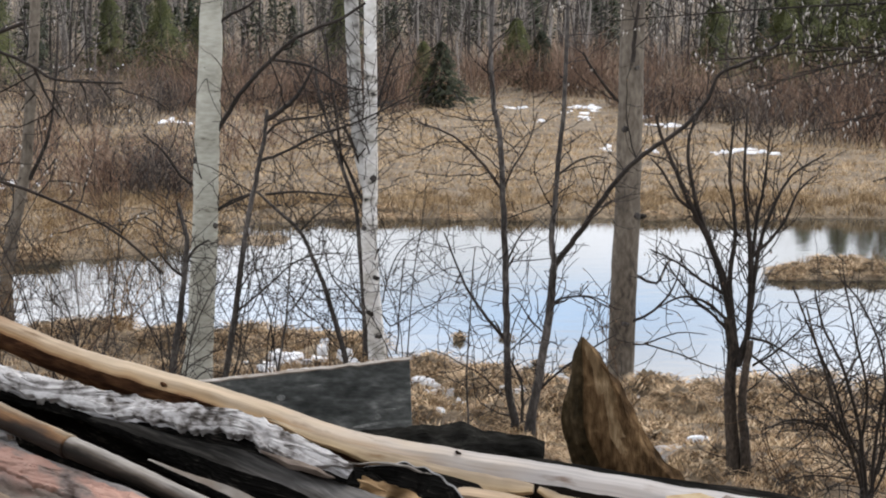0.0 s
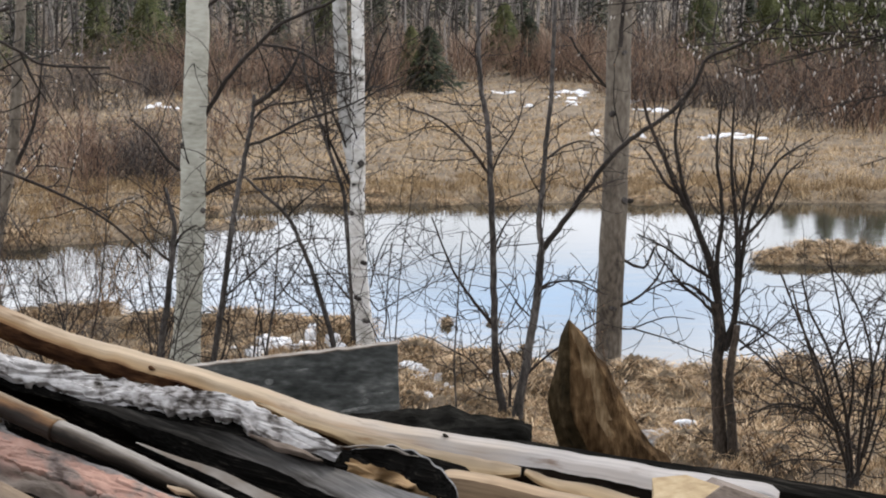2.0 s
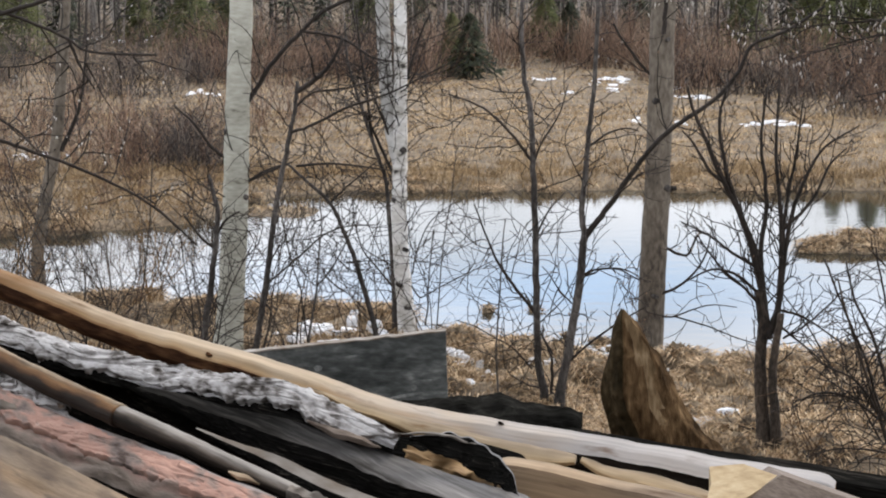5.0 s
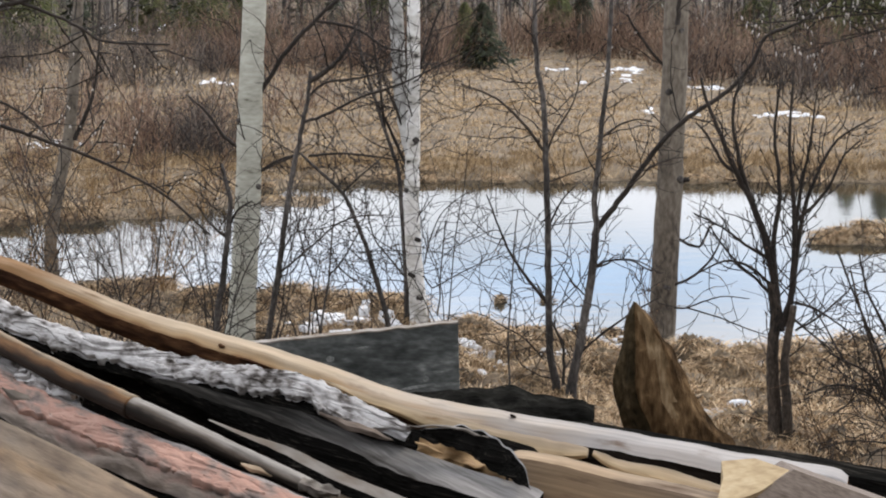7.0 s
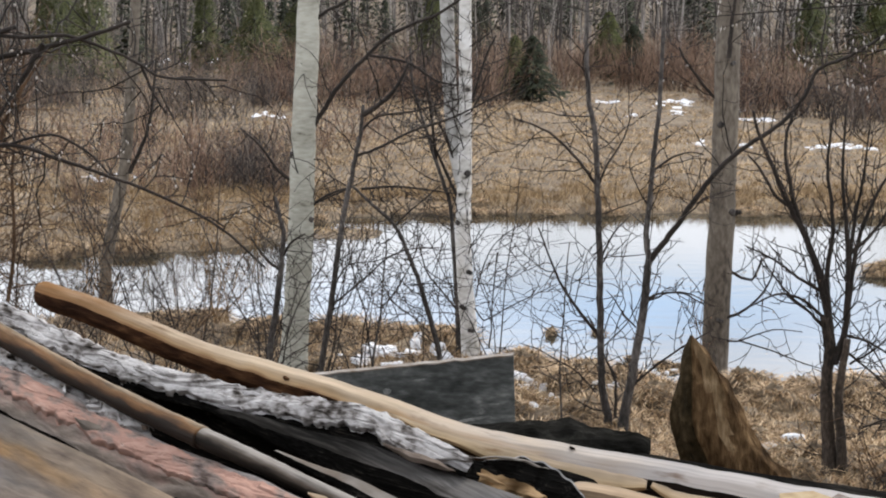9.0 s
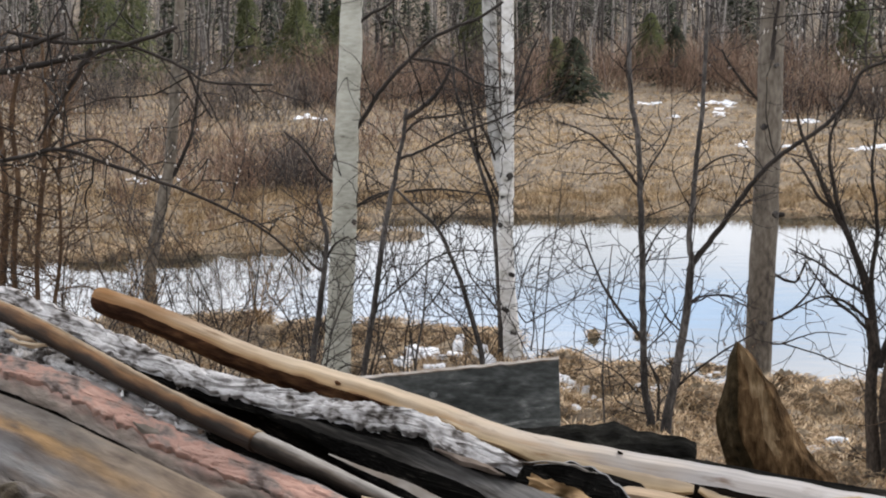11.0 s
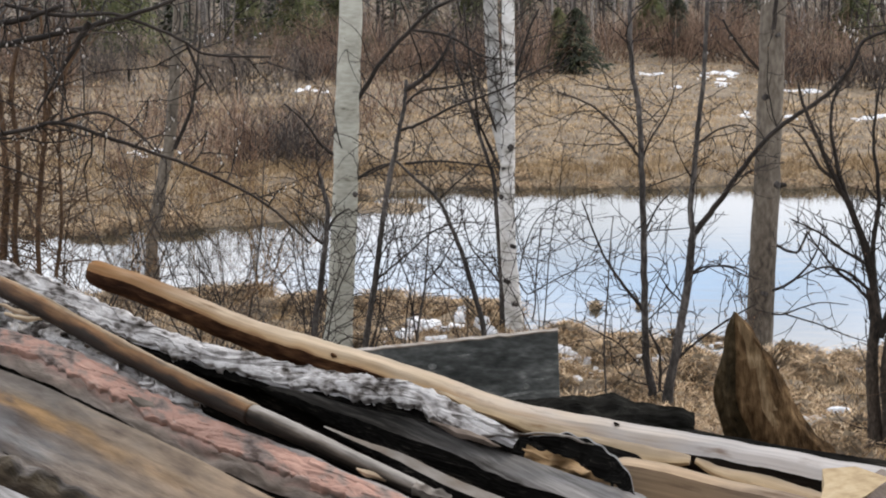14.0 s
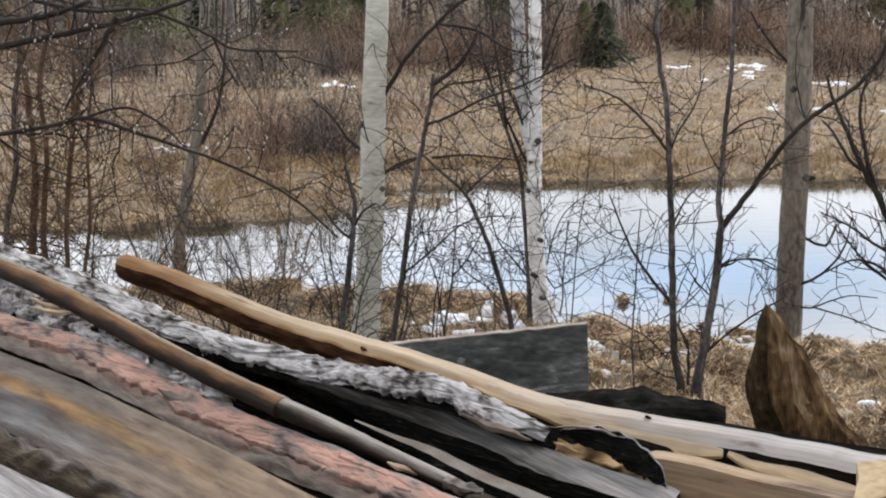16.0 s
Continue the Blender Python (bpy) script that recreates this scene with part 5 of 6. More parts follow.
for bx, by, n, h, s in ((-5.2, 24.0, 8, 1.6, 0.6), (-6.6, 34.3, 8, 1.4, 0.6), (-7.4, 33.4, 8, 1.4, 0.6), (-7.4, 24.2, 8, 1.6, 0.6), (-8.8, 33.2, 8, 1.5, 0.6)):
    wand_bush("willow_bush", "ochre-yellow bare willow wands beside the water", bx, by, n, h, s, OCHRE_TWIG, "willow bushes on the bank", 0.6, 0.16, 1, 0.008)

# Dark, wide-branching shrubs on the bank.
for bx, by, n, h, s in ((-4.3, 15.0, 5, 2.8, 1.0), (-5.4, 14.4, 6, 3.2, 0.9), (-3.2, 16.6, 5, 2.3, 1.1), (-2.1, 17.8, 4, 2.3, 1.1), (-3.9, 21.6, 6, 2.6, 1.1), (-6.2, 20.8, 6, 3.0, 1.0), (4.4, 17.5, 5, 2.2, 1.0), (-1.5, 19.0, 4, 2.4, 1.1), (-0.75, 20.9, 3, 3.8, 0.5), (-2.8, 19.6, 4, 3.2, 0.9), (-5.0, 19.4, 5, 3.7, 0.8), (-4.4, 17.2, 4, 3.4, 0.8), (-6.6, 18.0, 5, 3.8, 0.8)):
    wand_bush("alder_shrub", "dark bare alder shrub with wide crossing twigs", bx, by, n, h, s, TWIG, "alder shrubs on the bank", 0.9, 0.15, 1, 0.010)

# Low bushes along the near shore.
BANK_BUSHES = [
    (-7.6, 21.5, 12, 2.4, 0.7),
    (-6.9, 23.5, 8, 2.6, 0.8),
    (-5.4, 24.0, 8, 2.4, 0.9),
    (-3.9, 23.0, 7, 2.0, 0.9),
    (-8.6, 24.0, 9, 2.8, 0.7),
    (-6.4, 18.6, 12, 2.6, 0.9),
    (-2.3, 21.2, 8, 2.2, 0.9),
    (-5.0, 16.2, 10, 2.6, 0.8),
    (-8.0, 16.8, 14, 3.6, 0.45),
]
BANK_BUSHES += [
    (-9.0, 18.0, 14, 3.8, 0.45),
    (5.6, 14.2, 10, 1.8, 0.8),
    (-6.3, 20.0, 9, 1.6, 0.8),
    (-5.2, 22.5, 10, 1.8, 0.7),
    (-4.5, 18.0, 8, 1.5, 0.8),
    (-5.9, 17.2, 8, 1.7, 0.9),
    (-7.0, 17.6, 12, 3.2, 0.4),
    (-6.2, 16.4, 8, 3.0, 0.35),
    (-8.4, 19.0, 10, 3.4, 0.4),
    (2.0, 19.0, 6, 1.4, 0.7),
    (3.2, 14.6, 6, 1.0, 0.7),
    (4.9, 15.5, 8, 1.5, 0.8),
    (-9.6, 22.0, 10, 3.0, 0.5),
]
for bx, by, n, h, s in BANK_BUSHES:
    wand_bush("willow_bush", "low tangle of bare brown willow wands on the bank", bx, by, max(4, int(n * 0.55)), h, s, WARM_TWIG, "willow bushes on the bank", 0.45, 0.16, 1, 0.006)
for bx, by, n, h, s in ((-8.1, 36.5, 8, 1.6, 0.5), (-8.8, 36.0, 14, 2.5, 0.5), (-6.6, 37.5, 10, 2.0, 0.5), (-10.5, 35.0, 14, 2.4, 0.5), (-12.0, 38.5, 14, 2.6, 0.5), (-9.6, 41.0, 12, 2.4, 0.7)):
    wand_bush("willow_bush", "bare reddish willow bush in the meadow grass", bx, by, int(n * 0.6), h, s, RED_TWIG, "willow bushes in the meadow", 0.7, 0.16, 1, 0.009)


# ---- the far wood ----
def thicket(name, label, material, spots, high, count, spread):
    """Far willow scrub, too fine to count."""
    limbs = []
    for x, y, k in spots:
        z = ground_at(x, y)
        for _ in range(count):
            a, s = rng.uniform(0, 2 * np.pi), rng.uniform(0.05, 1) * spread
            p, r = twig((x + rng.normal(0, 0.5), y + rng.normal(0, 0.5), z - 0.1), (math.cos(a) * s, math.sin(a) * s, 1), high * k * rng.uniform(0.55, 1.1), 0.017, 0.03, 0.10, 5)
            limbs.append((p, r))
            for _ in range(5):
                q = p[rng.integers(1, 5)]
                limbs.append(twig(q, (rng.normal(0, 0.9), rng.normal(0, 0.9), 0.8), high * 0.3 * rng.uniform(0.5, 1.2), 0.009, 0.05, 0.15, 3))
    v, f = tubes(limbs, 3)
    return tagged(new(name, mesh_of(name, v, f, material)), label, "bushes", kind="stuff")


def spots(n, x0, x1, y0, y1, slope=0.0):
    xs, ys = rng.uniform(x0, x1, n), rng.uniform(y0, y1, n)
    return [(x, y + slope * (x - x0), rng.uniform(0.45, 1.2)) for x, y in zip(xs, ys)]


thicket("red_willow_scrub", "russet bare willow scrub before the wood", RED_TWIG, spots(56, 9.5, 36, 74, 98, -0.3) + spots(20, 13, 30, 61, 78) + spots(40, -16, -2.6, 83, 102) + spots(12, -2.6, 1.5, 94, 108) + spots(36, 1.5, 12, 99, 116) + spots(26, -50, -16, 84, 108), 3.5, 26, 1.0)
thicket("grey_willow_scrub", "grey-brown bare willow scrub before the wood", GREY_TWIG, spots(40, 12, 30, 61, 78) + spots(26, 9.5, 34, 74, 96) + spots(44, -46, -9, 72, 96) + [(x, y, k * 0.55) for x, y, k in spots(6, -10.6, -7.2, 43, 49)] + spots(20, -10, -4, 92, 104) + spots(60, -50, 36, 112, 126) + spots(60, -60, 45, 124, 150), 3.1, 28, 1.0)
thicket("near_willow_scrub", "reddish willow scrub beside the pond meadow", RED_TWIG, spots(14, -19, -10.5, 46, 62) + [(x, y, k * 0.8) for x, y, k in spots(7, -10.6, -7.2, 42.5, 48)] + spots(12, -12.5, -8.0, 42, 50) + spots(12, -9.5, -6.0, 54, 64) + spots(10, -32, -17, 46, 66), 2.3, 8, 0.85)

thicket("pale_alder_scrub", "thin pale grey stems standing among the willow scrub", FAR_TRUNK, spots(26, 10, 30, 60, 80) + spots(16, -24, -8, 44, 62) + spots(14, -16, 2, 84, 104), 2.0, 3, 0.7)


def conifer_cloud(x, y, z, high, wide, count, low=0.05, taper=1.0, fine=1.0):
    """Drooping needle sprays round one stem."""
    t = low + (1 - low) * rng.uniform(0, 1, count) ** 0.8
    a = rng.uniform(0, 2 * np.pi, count)
    tier = 0.74 + 0.24 * np.sin(t * 26 + 3 * np.sin(a) + y) + 0.32 * np.sin(a * 2 + t * 9 + x) + 0.24 * np.sin(a * 5 - t * 17 + y)
    reach = wide * (1 - t) ** taper * tier * rng.uniform(0.35, 1.0, count) + 0.08
    c = np.stack([x + np.cos(a) * reach, y + np.sin(a) * reach, z + high * t - reach * 0.25], -1)
    out = np.stack([np.cos(a), np.sin(a), -0.45 + 0 * a], -1)
    side = np.stack([-np.sin(a), np.cos(a), rng.normal(0, 0.3, count)], -1)
    ln = (0.09 + 0.15 * (1 - t)) * min(wide, 1.4) * fine * rng.uniform(0.6, 1.3, count)
    v = np.stack([c - out * ln[:, None], c + side * (ln * 0.45)[:, None], c + out * ln[:, None], c - side * (ln * 0.45)[:, None] - (0, 0, 0.06)], 1)
    return v.reshape(-1, 3)


def conifer(name, label, x, y, high, wide, material, count, low=0.05, taper=1.0, fine=0.62):
    z = ground_at(x, y)
    foot = base_at(name, (x, y, z), label, "tree", "young conifers at the edge of the wood")
    v, f = tubes([(np.array([[x, y, z - 0.1], [x, y, z + high * 0.5], [x, y, z + high]]), np.array([high * 0.016, high * 0.01, 0.01]))], 7)
    part("trunk", mesh_of("trunk", v, f, DARK_BARK), foot)
    v = conifer_cloud(x, y, z, high, wide, count * 3, low, taper, fine)
    part("needles", mesh_of("needles", v, np.arange(len(v)).reshape(-1, 4), material, False), foot)


conifer("spruce_tree", "dark green young spruce at the edge of the meadow", -0.68, 90, 3.8, 2.3, NEEDLES, 760, 0.04, 0.75)
conifer("pine_tree", "bushy olive-green young pine", -1.75, 91.5, 3.8, 1.2, PINE_NEEDLES, 700, 0.1, 0.6)
for cx, cy, ch, cw in ((20.8, 98, 6.6, 2.2), (22.6, 100, 7.6, 2.4), (24.4, 97, 8.4, 2.3), (26.6, 95, 9.3, 2.6), (28.4, 99, 8.2, 2.6), (30.4, 97, 8.9, 2.6), (23.6, 103, 8.2, 2.6), (25.7, 102, 8.8, 2.6), (27.6, 103, 9.0, 2.8), (29.6, 104, 8.6, 2.8)):
    conifer("pine_tree", "tall dark pine standing over the scrub", cx, cy, ch, cw * 1.25, PINE_NEEDLES, 1500, 0.15, 0.8, 0.5)
conifer("spruce_tree", "small dark spruce among bare scrub", 6.0, 106, 4.0, 1.6, NEEDLES, 900, 0.1, 0.6)
for cx, cy, ch, cw in ((4.6, 113, 4.6, 2.0), (-21, 112, 6.2, 2.6), (-18.5, 116, 5.0, 2.2), (-32, 108, 7.0, 2.6), (-35.5, 112, 7.5, 2.8), (-26, 118, 6.0, 2.2), (-8.5, 118, 6.0, 2.0), (24, 112, 6.5, 3.0), (29, 110, 7.0, 3.0), (33.5, 112, 7.0, 3.0), (19.5, 116, 5.5, 2.4)):
    conifer("pine_tree", "bushy olive-green young pine", cx, cy, ch, cw * 1.15, PINE_NEEDLES, 1500, 0.06, 0.62, 0.5)

wood_limbs, cloud = [], []
for _ in range(800):
    x, y = rng.uniform(-75, 62), 113 + 85 * rng.uniform(0, 1) ** 1.3
    z = ground_at(x, y)
    if rng.uniform() < 0.83:
        h, r = rng.uniform(5.5, 8.5) * (1 + (y - 113) / 220), rng.uniform(0.05, 0.13)
        p = np.array([[x, y, z - 0.2], [x + rng.normal(0, 0.15), y, z + h * 0.35], [x + rng.normal(0, 0.3), y, z + h * 0.7], [x + rng.normal(0, 0.5), y, z + h]])
        wood_limbs.append((p, np.array([r, r * 0.85, r * 0.5, 0.015])))
        for _ in range(16):
            t = rng.uniform(0.12, 0.95)
            q = p[0] + (p[3] - p[0]) * t
            wood_limbs.append(twig(q, (rng.normal(0, 1), rng.normal(0, 0.7), rng.uniform(0.3, 1.2)), rng.uniform(1.2, 3.2) * (1.15 - t), 0.022, 0.05, 0.15, 4))
    else:
        h = rng.uniform(4.5, 7.5) * (1 + (y - 113) / 220)
        cloud.append(conifer_cloud(x, y, z, h, rng.uniform(1.4, 2.3), 420, rng.uniform(0.05, 0.2), 0.9))
for _ in range(330):
    x, y = rng.uniform(-110, 90), rng.uniform(165, 270)
    cloud.append(conifer_cloud(x, y, ground_at(x, y), rng.uniform(5, 8), rng.uniform(1.8, 2.8), 240, 0.02, 0.8))
v, f = tubes(wood_limbs, 4)
tagged(new("bare_wood", mesh_of("bare_wood", v, f, FAR_TRUNK)), "leafless grey birch and aspen wood beyond the meadow", "wood", kind="stuff")
v = np.vstack(cloud)
tagged(new("spruce_wood", mesh_of("spruce_wood", v, np.arange(len(v)).reshape(-1, 4), NEEDLES, False)), "dark spruces standing in the far wood", "wood", kind="stuff")


# ---- the heap of slabs ----
def frames_along(path):
    p = np.asarray(path, float)
    tan = np.gradient(p, axis=0)
    tan /= np.linalg.norm(tan, axis=1)[:, None]
    toward = np.cross(tan, (0, 0, 1.0))
    toward /= np.linalg.norm(toward, axis=1)[:, None]
    up = np.cross(toward, tan)
    return p, toward, up


def lath(name, label, path, profile, looks, per=10, rough=0.002, scale=(1.0, 1.0), ends=None, category="slab", group="sawmill slabs in the heap", wave=9.0, names=None, worn=0.08, worn_over=0.03, sub=4, fibre=1.0, plates=None, widths=None, ragged=0.0, soft_plates=0.22):
    """A slab along a path of its upper far edge. profile: points (towards the viewer, up) round its section; looks: a material for each side of the section, which become parts."""
    p, toward, up = frames_along(spline(path, per))
    prof = np.asarray(profile, float)
    k = np.interp(np.linspace(0, 1, len(p)), np.linspace(0, 1, len(widths or scale)), widths or scale)[:, None]
    # worn ends
    gone = np.concatenate([[0], np.cumsum(np.linalg.norm(np.diff(p, axis=0), axis=1))])
    near_end = np.minimum(gone, gone[-1] - gone)[:, None]
    centre = prof.mean(0)
    soft_ = 1 - worn * (1 - np.sqrt(1 - np.clip(1 - near_end / worn_over, 0, 1) ** 2))
    foot = base_at(name, p[len(p) // 2] + up[len(p) // 2] * prof[:, 1].min(), label, category, group)
    m = len(prof)
    # extra points along each side of the section give it a surface that can be uneven
    sec = np.vstack([prof[i] + (prof[(i + 1) % m] - prof[i]) * s / sub for i in range(m) for s in range(sub)])
    sides = np.linalg.norm(np.roll(prof, -1, 0) - prof, axis=1)
    mark = np.concatenate([[0], np.cumsum(sides)])
    arc = np.concatenate([mark[i] + sides[i] * np.arange(sub) / sub for i in range(m)])
    sec = np.repeat(sec[None], len(p), 0)
    if ragged:
        # the line between bark and wood wanders along the slab
        ring = np.vstack([prof, prof[:1]])
        wander = np.array([noise.noise(Vector((g * 9 + path[0][0] * 7, 1.5, 0))) + 0.6 * noise.noise(Vector((g * 34, 4.5, 0))) for g in gone])
        at_ = (arc[None] + ragged * wander[:, None] * np.sin(np.pi * np.clip(arc / mark[-1], 0, 1))[None]) % mark[-1]
        sec = np.stack([np.interp(at_, mark, ring[:, 0]), np.interp(at_, mark, ring[:, 1])], -1)
    sec3 = centre + (sec - centre) * soft_[:, None]
    grid = p[:, None] + toward[:, None] * (sec3[:, :, 0:1] * k[:, None]) + up[:, None] * (sec3[:, :, 1:2] * k[:, None])
    # unevenness that runs with the grain: fibre stretches it along the slab
    own = np.stack([np.repeat(gone / fibre, m * sub) + path[0][0], sec[:, :, 0].ravel(), sec[:, :, 1].ravel() + path[0][2]], -1)
    shake = np.array([[noise.noise(Vector(q) * wave), noise.noise(Vector(q) * wave + Vector((5, 3, 1))), noise.noise(Vector(q) * 45)] for q in own])
    if plates:
        # scales of bark: cells at different heights with sunken seams
        rise, long_, wide_ = plates
        lift = []
        for q in own:
            dist, near = noise.voronoi(Vector((q[0] * fibre / long_, q[1] / wide_, q[2] / wide_)) + 0.35 * noise.noise_vector(Vector(q) * 60))
            seam = min(1.0, (dist[1] - dist[0]) / soft_plates)
            lift.append(rise * (0.25 + 0.75 * noise.cell(near[0] * 3.1)) * seam - 0.3 * rise)
        grid = grid + np.array(lift).reshape(len(p), -1)[:, :, None] * (toward[:, None] * 0.55 + up[:, None] * 0.8)
    grid = grid.reshape(-1, 3) + np.stack([0 * shake[:, 0], shake[:, 0], shake[:, 1]], -1) * rough * 1.5 + shake[:, 2:3] * np.array([0, -0.6, 0.8]) * rough
    grid = grid.reshape(len(p), m * sub, 3)
    groups = {}
    for i, look_ in enumerate(looks):
        groups.setdefault(look_, []).append(i)
    for look_, sides_ in groups.items():
        cols = sorted({(i * sub + s) for i in sides_ for s in range(sub)})
        n = m * sub
        quads = [(r * n + c, (r + 1) * n + c, (r + 1) * n + (c + 1) % n, r * n + (c + 1) % n) for r in range(len(p) - 1) for c in cols]
        used = sorted({q for quad in quads for q in quad})
        at = {q: i for i, q in enumerate(used)}
        me = mesh_of("face", grid.reshape(-1, 3)[used], np.array([[at[q] for q in quad] for quad in quads]), look_, True, 32)
        # grain coordinates: metres along the slab and round its section
        flat = np.stack([np.repeat(gone, m * sub), np.tile(arc, len(p))], -1)[used]
        which = np.zeros(len(me.loops), np.int32)
        me.loops.foreach_get("vertex_index", which)
        me.uv_layers.new(name="grain").data.foreach_set("uv", flat[which].astype(np.float32).ravel())
        part((names or {}).get(look_.name, "sawn_face" if "bark" not in look_.name else "bark"), me, foot)
    for row, flip in ((0, 1), (len(p) - 1, -1)):
        ring = grid[row]
        vs = np.vstack([ring.mean(0) + 0 * ring[0], ring])
        n = len(ring)
        tri = np.array([(0, 1 + i, 1 + (i + 1) % n)[::flip] for i in range(n)])
        part("end_grain", mesh_of("end_grain", vs, tri, ends or looks[0], False), foot)
    return foot


def layered_bark(foot, path, near, far, high, seed, step=0.0035, across=30, look_=None, frayed=0.35, coat=0.0, called="loose_bark", label="grey bark peeling in layers", plate=(0.11, 0.030)):
    """Old bark along a slab: long plates at different heights with winding seams between, frayed at both long edges. near, far: (towards the viewer, up) of its edges."""
    p, toward, up = frames_along(spline(path, 40))
    gone = np.concatenate([[0], np.cumsum(np.linalg.norm(np.diff(p, axis=0), axis=1))])
    u = np.arange(0, gone[-1], step)
    take = lambda q: np.stack([np.interp(u, gone, q[:, k]) for k in range(3)], -1)
    p, toward, up = take(p), take(toward), take(up)
    (a0, b0), (a1, b1) = far, near
    wide = math.hypot(a1 - a0, b1 - b0)
    cross = toward * ((a1 - a0) / wide) + up * ((b1 - b0) / wide)
    out = toward * ((b0 - b1) / wide) + up * ((a1 - a0) / wide)
    start = p + toward * a0 + up * b0
    n, m = len(u), across + 1
    rows = []
    for i in range(n):
        x = u[i]
        fray = [frayed * (0.55 * noise.noise(Vector((x * 16, k * 9.1, seed))) + 0.40 * noise.noise(Vector((x * 47, k * 5.3, seed + 2))) + 0.16 * noise.noise(Vector((x * 120, k * 3.1, seed + 4)))) for k in (1, 2)]
        lo, hi = -0.04 + fray[0] * 0.6, 1.0 + fray[1]
        taper = min(1.0, (u[-1] - x) / 0.09 + 0.12)
        for c in range(m):
            f = c / across
            v = (lo + (hi - lo) * f) * wide * taper
            q = Vector((x / plate[0] + 0.5 * v / plate[1], v / plate[1], seed * 3.3))
            seam = max(math.exp(-(noise.noise(q) / 0.07) ** 2), 0.5 * math.exp(-(noise.noise(q * 2.3 + Vector((7, 3, 1))) / 0.06) ** 2))
            step_ = math.floor(2.4 * noise.noise(q * 0.8 + Vector((2, 11, 5))) + 1.3)
            h = high * (0.3 + 0.2 * noise.noise(q * 0.6) + 0.40 * step_ - 0.40 * seam) + 0.0005 * noise.noise(Vector((x * 40, v * 200, seed))) + coat
            edge = min(f, 1 - f) * across
            if edge < 1:
                h -= 0.013
            elif edge < 2:
                h -= 0.002
            shift = 0.003 * noise.noise(Vector((x * 28, v * 60, seed + 9)))
            rows.append(start[i] + cross[i] * (v + shift) + out[i] * (h + 0.004 * math.sin(math.pi * f)))
    i = (np.arange(n - 1)[:, None] * m + np.arange(m - 1)[None]).ravel()
    me = mesh_of(called, np.array(rows), np.stack([i, i + m, i + m + 1, i + 1], -1), look_ or FLAKE, True, 38)
    part(called, me, foot, label)


LONG = [(-1.205, 3.382, 4.256), (-1.079, 3.346, 4.227), (-0.937, 3.303, 4.183), (-0.798, 3.262, 4.139), (-0.663, 3.222, 4.111), (-0.532, 3.184, 4.085), (-0.404, 3.146, 4.057), (-0.198, 3.085, 4.004), (0.010, 3.023, 3.983), (0.232, 2.958, 3.965), (0.444, 2.895, 3.945), (0.645, 2.836, 3.930)]
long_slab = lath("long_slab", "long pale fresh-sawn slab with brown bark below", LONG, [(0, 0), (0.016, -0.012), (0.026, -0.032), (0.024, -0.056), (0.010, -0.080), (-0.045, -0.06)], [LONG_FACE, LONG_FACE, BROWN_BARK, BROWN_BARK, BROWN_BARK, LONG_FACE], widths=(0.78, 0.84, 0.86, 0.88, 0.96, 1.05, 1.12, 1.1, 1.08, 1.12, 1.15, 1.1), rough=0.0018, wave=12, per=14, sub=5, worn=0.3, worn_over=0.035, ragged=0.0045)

SPLIT = [(-0.388, 3.110, 4.026), (-0.280, 3.078, 4.002), (-0.162, 3.043, 3.979), (-0.047, 3.009, 3.959), (0.066, 2.975, 3.944), (0.161, 2.947, 3.937)]
lath("split_strip", "pale split strip torn from a slab", SPLIT, [(0, 0), (0.012, -0.022), (0.008, -0.032), (-0.024, -0.022)], [SPLIT_FACE, SPLIT_FACE, OCHRE, SPLIT_FACE], widths=(0.05, 0.6, 1.0, 1.0, 1.2, 0.8), rough=0.003, ragged=0.005, worn=0.2)
SPLINTER = [(0.166, 2.862, 3.955), (0.223, 2.846, 3.938), (0.306, 2.821, 3.930), (0.405, 2.792, 3.910)]
lath("splinter", "pale splintered end of a split strip", SPLINTER, [(0, 0), (0.012, -0.018), (0.010, -0.028), (-0.02, -0.016)], [SPLIT_FACE, SPLIT_FACE, OCHRE, SPLIT_FACE], rough=0.003, widths=(0.45, 0.9, 1.15, 1.2), ragged=0.004)

BARK = [(-2.026, 3.752, 4.36), (-1.541, 3.485, 4.257), (-1.366, 3.388, 4.219), (-1.2, 3.297, 4.184), (-1.044, 3.21, 4.141), (-0.895, 3.128, 4.114), (-0.754, 3.05, 4.1), (-0.62, 2.976, 4.096), (-0.492, 2.905, 4.094), (-0.372, 2.838, 4.09), (-0.270, 2.782, 4.058), (-0.176, 2.73, 4.028)]
bark_slab = lath("bark_slab", "slab with grey flaking bark and a torn tip", BARK, [(0, 0), (0.036, -0.036), (0.036, -0.056), (-0.03, -0.05)], [FLAKY, CHAR_SHADE, CHAR_SHADE, FLAKY], rough=0.003, wave=30, per=44, sub=12, ends=CHAR_SHADE, widths=(0.9, 0.9, 0.7, 0.9, 1.0, 0.9, 0.9, 1.0, 0.9, 0.8, 0.8, 0.5), plates=(0.008, 0.05, 0.018), soft_plates=0.6, ragged=0.012)
layered_bark(bark_slab, BARK, (0.035, -0.034), (-0.003, 0.003), 0.0085, 5, coat=0.001, frayed=0.42, plate=(0.14, 0.030))
# an added near-black slab fills the gap below the bark with painted shade
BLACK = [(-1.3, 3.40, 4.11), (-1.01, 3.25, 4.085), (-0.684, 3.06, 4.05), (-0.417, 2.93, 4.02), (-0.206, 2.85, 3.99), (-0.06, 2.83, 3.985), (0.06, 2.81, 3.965)]
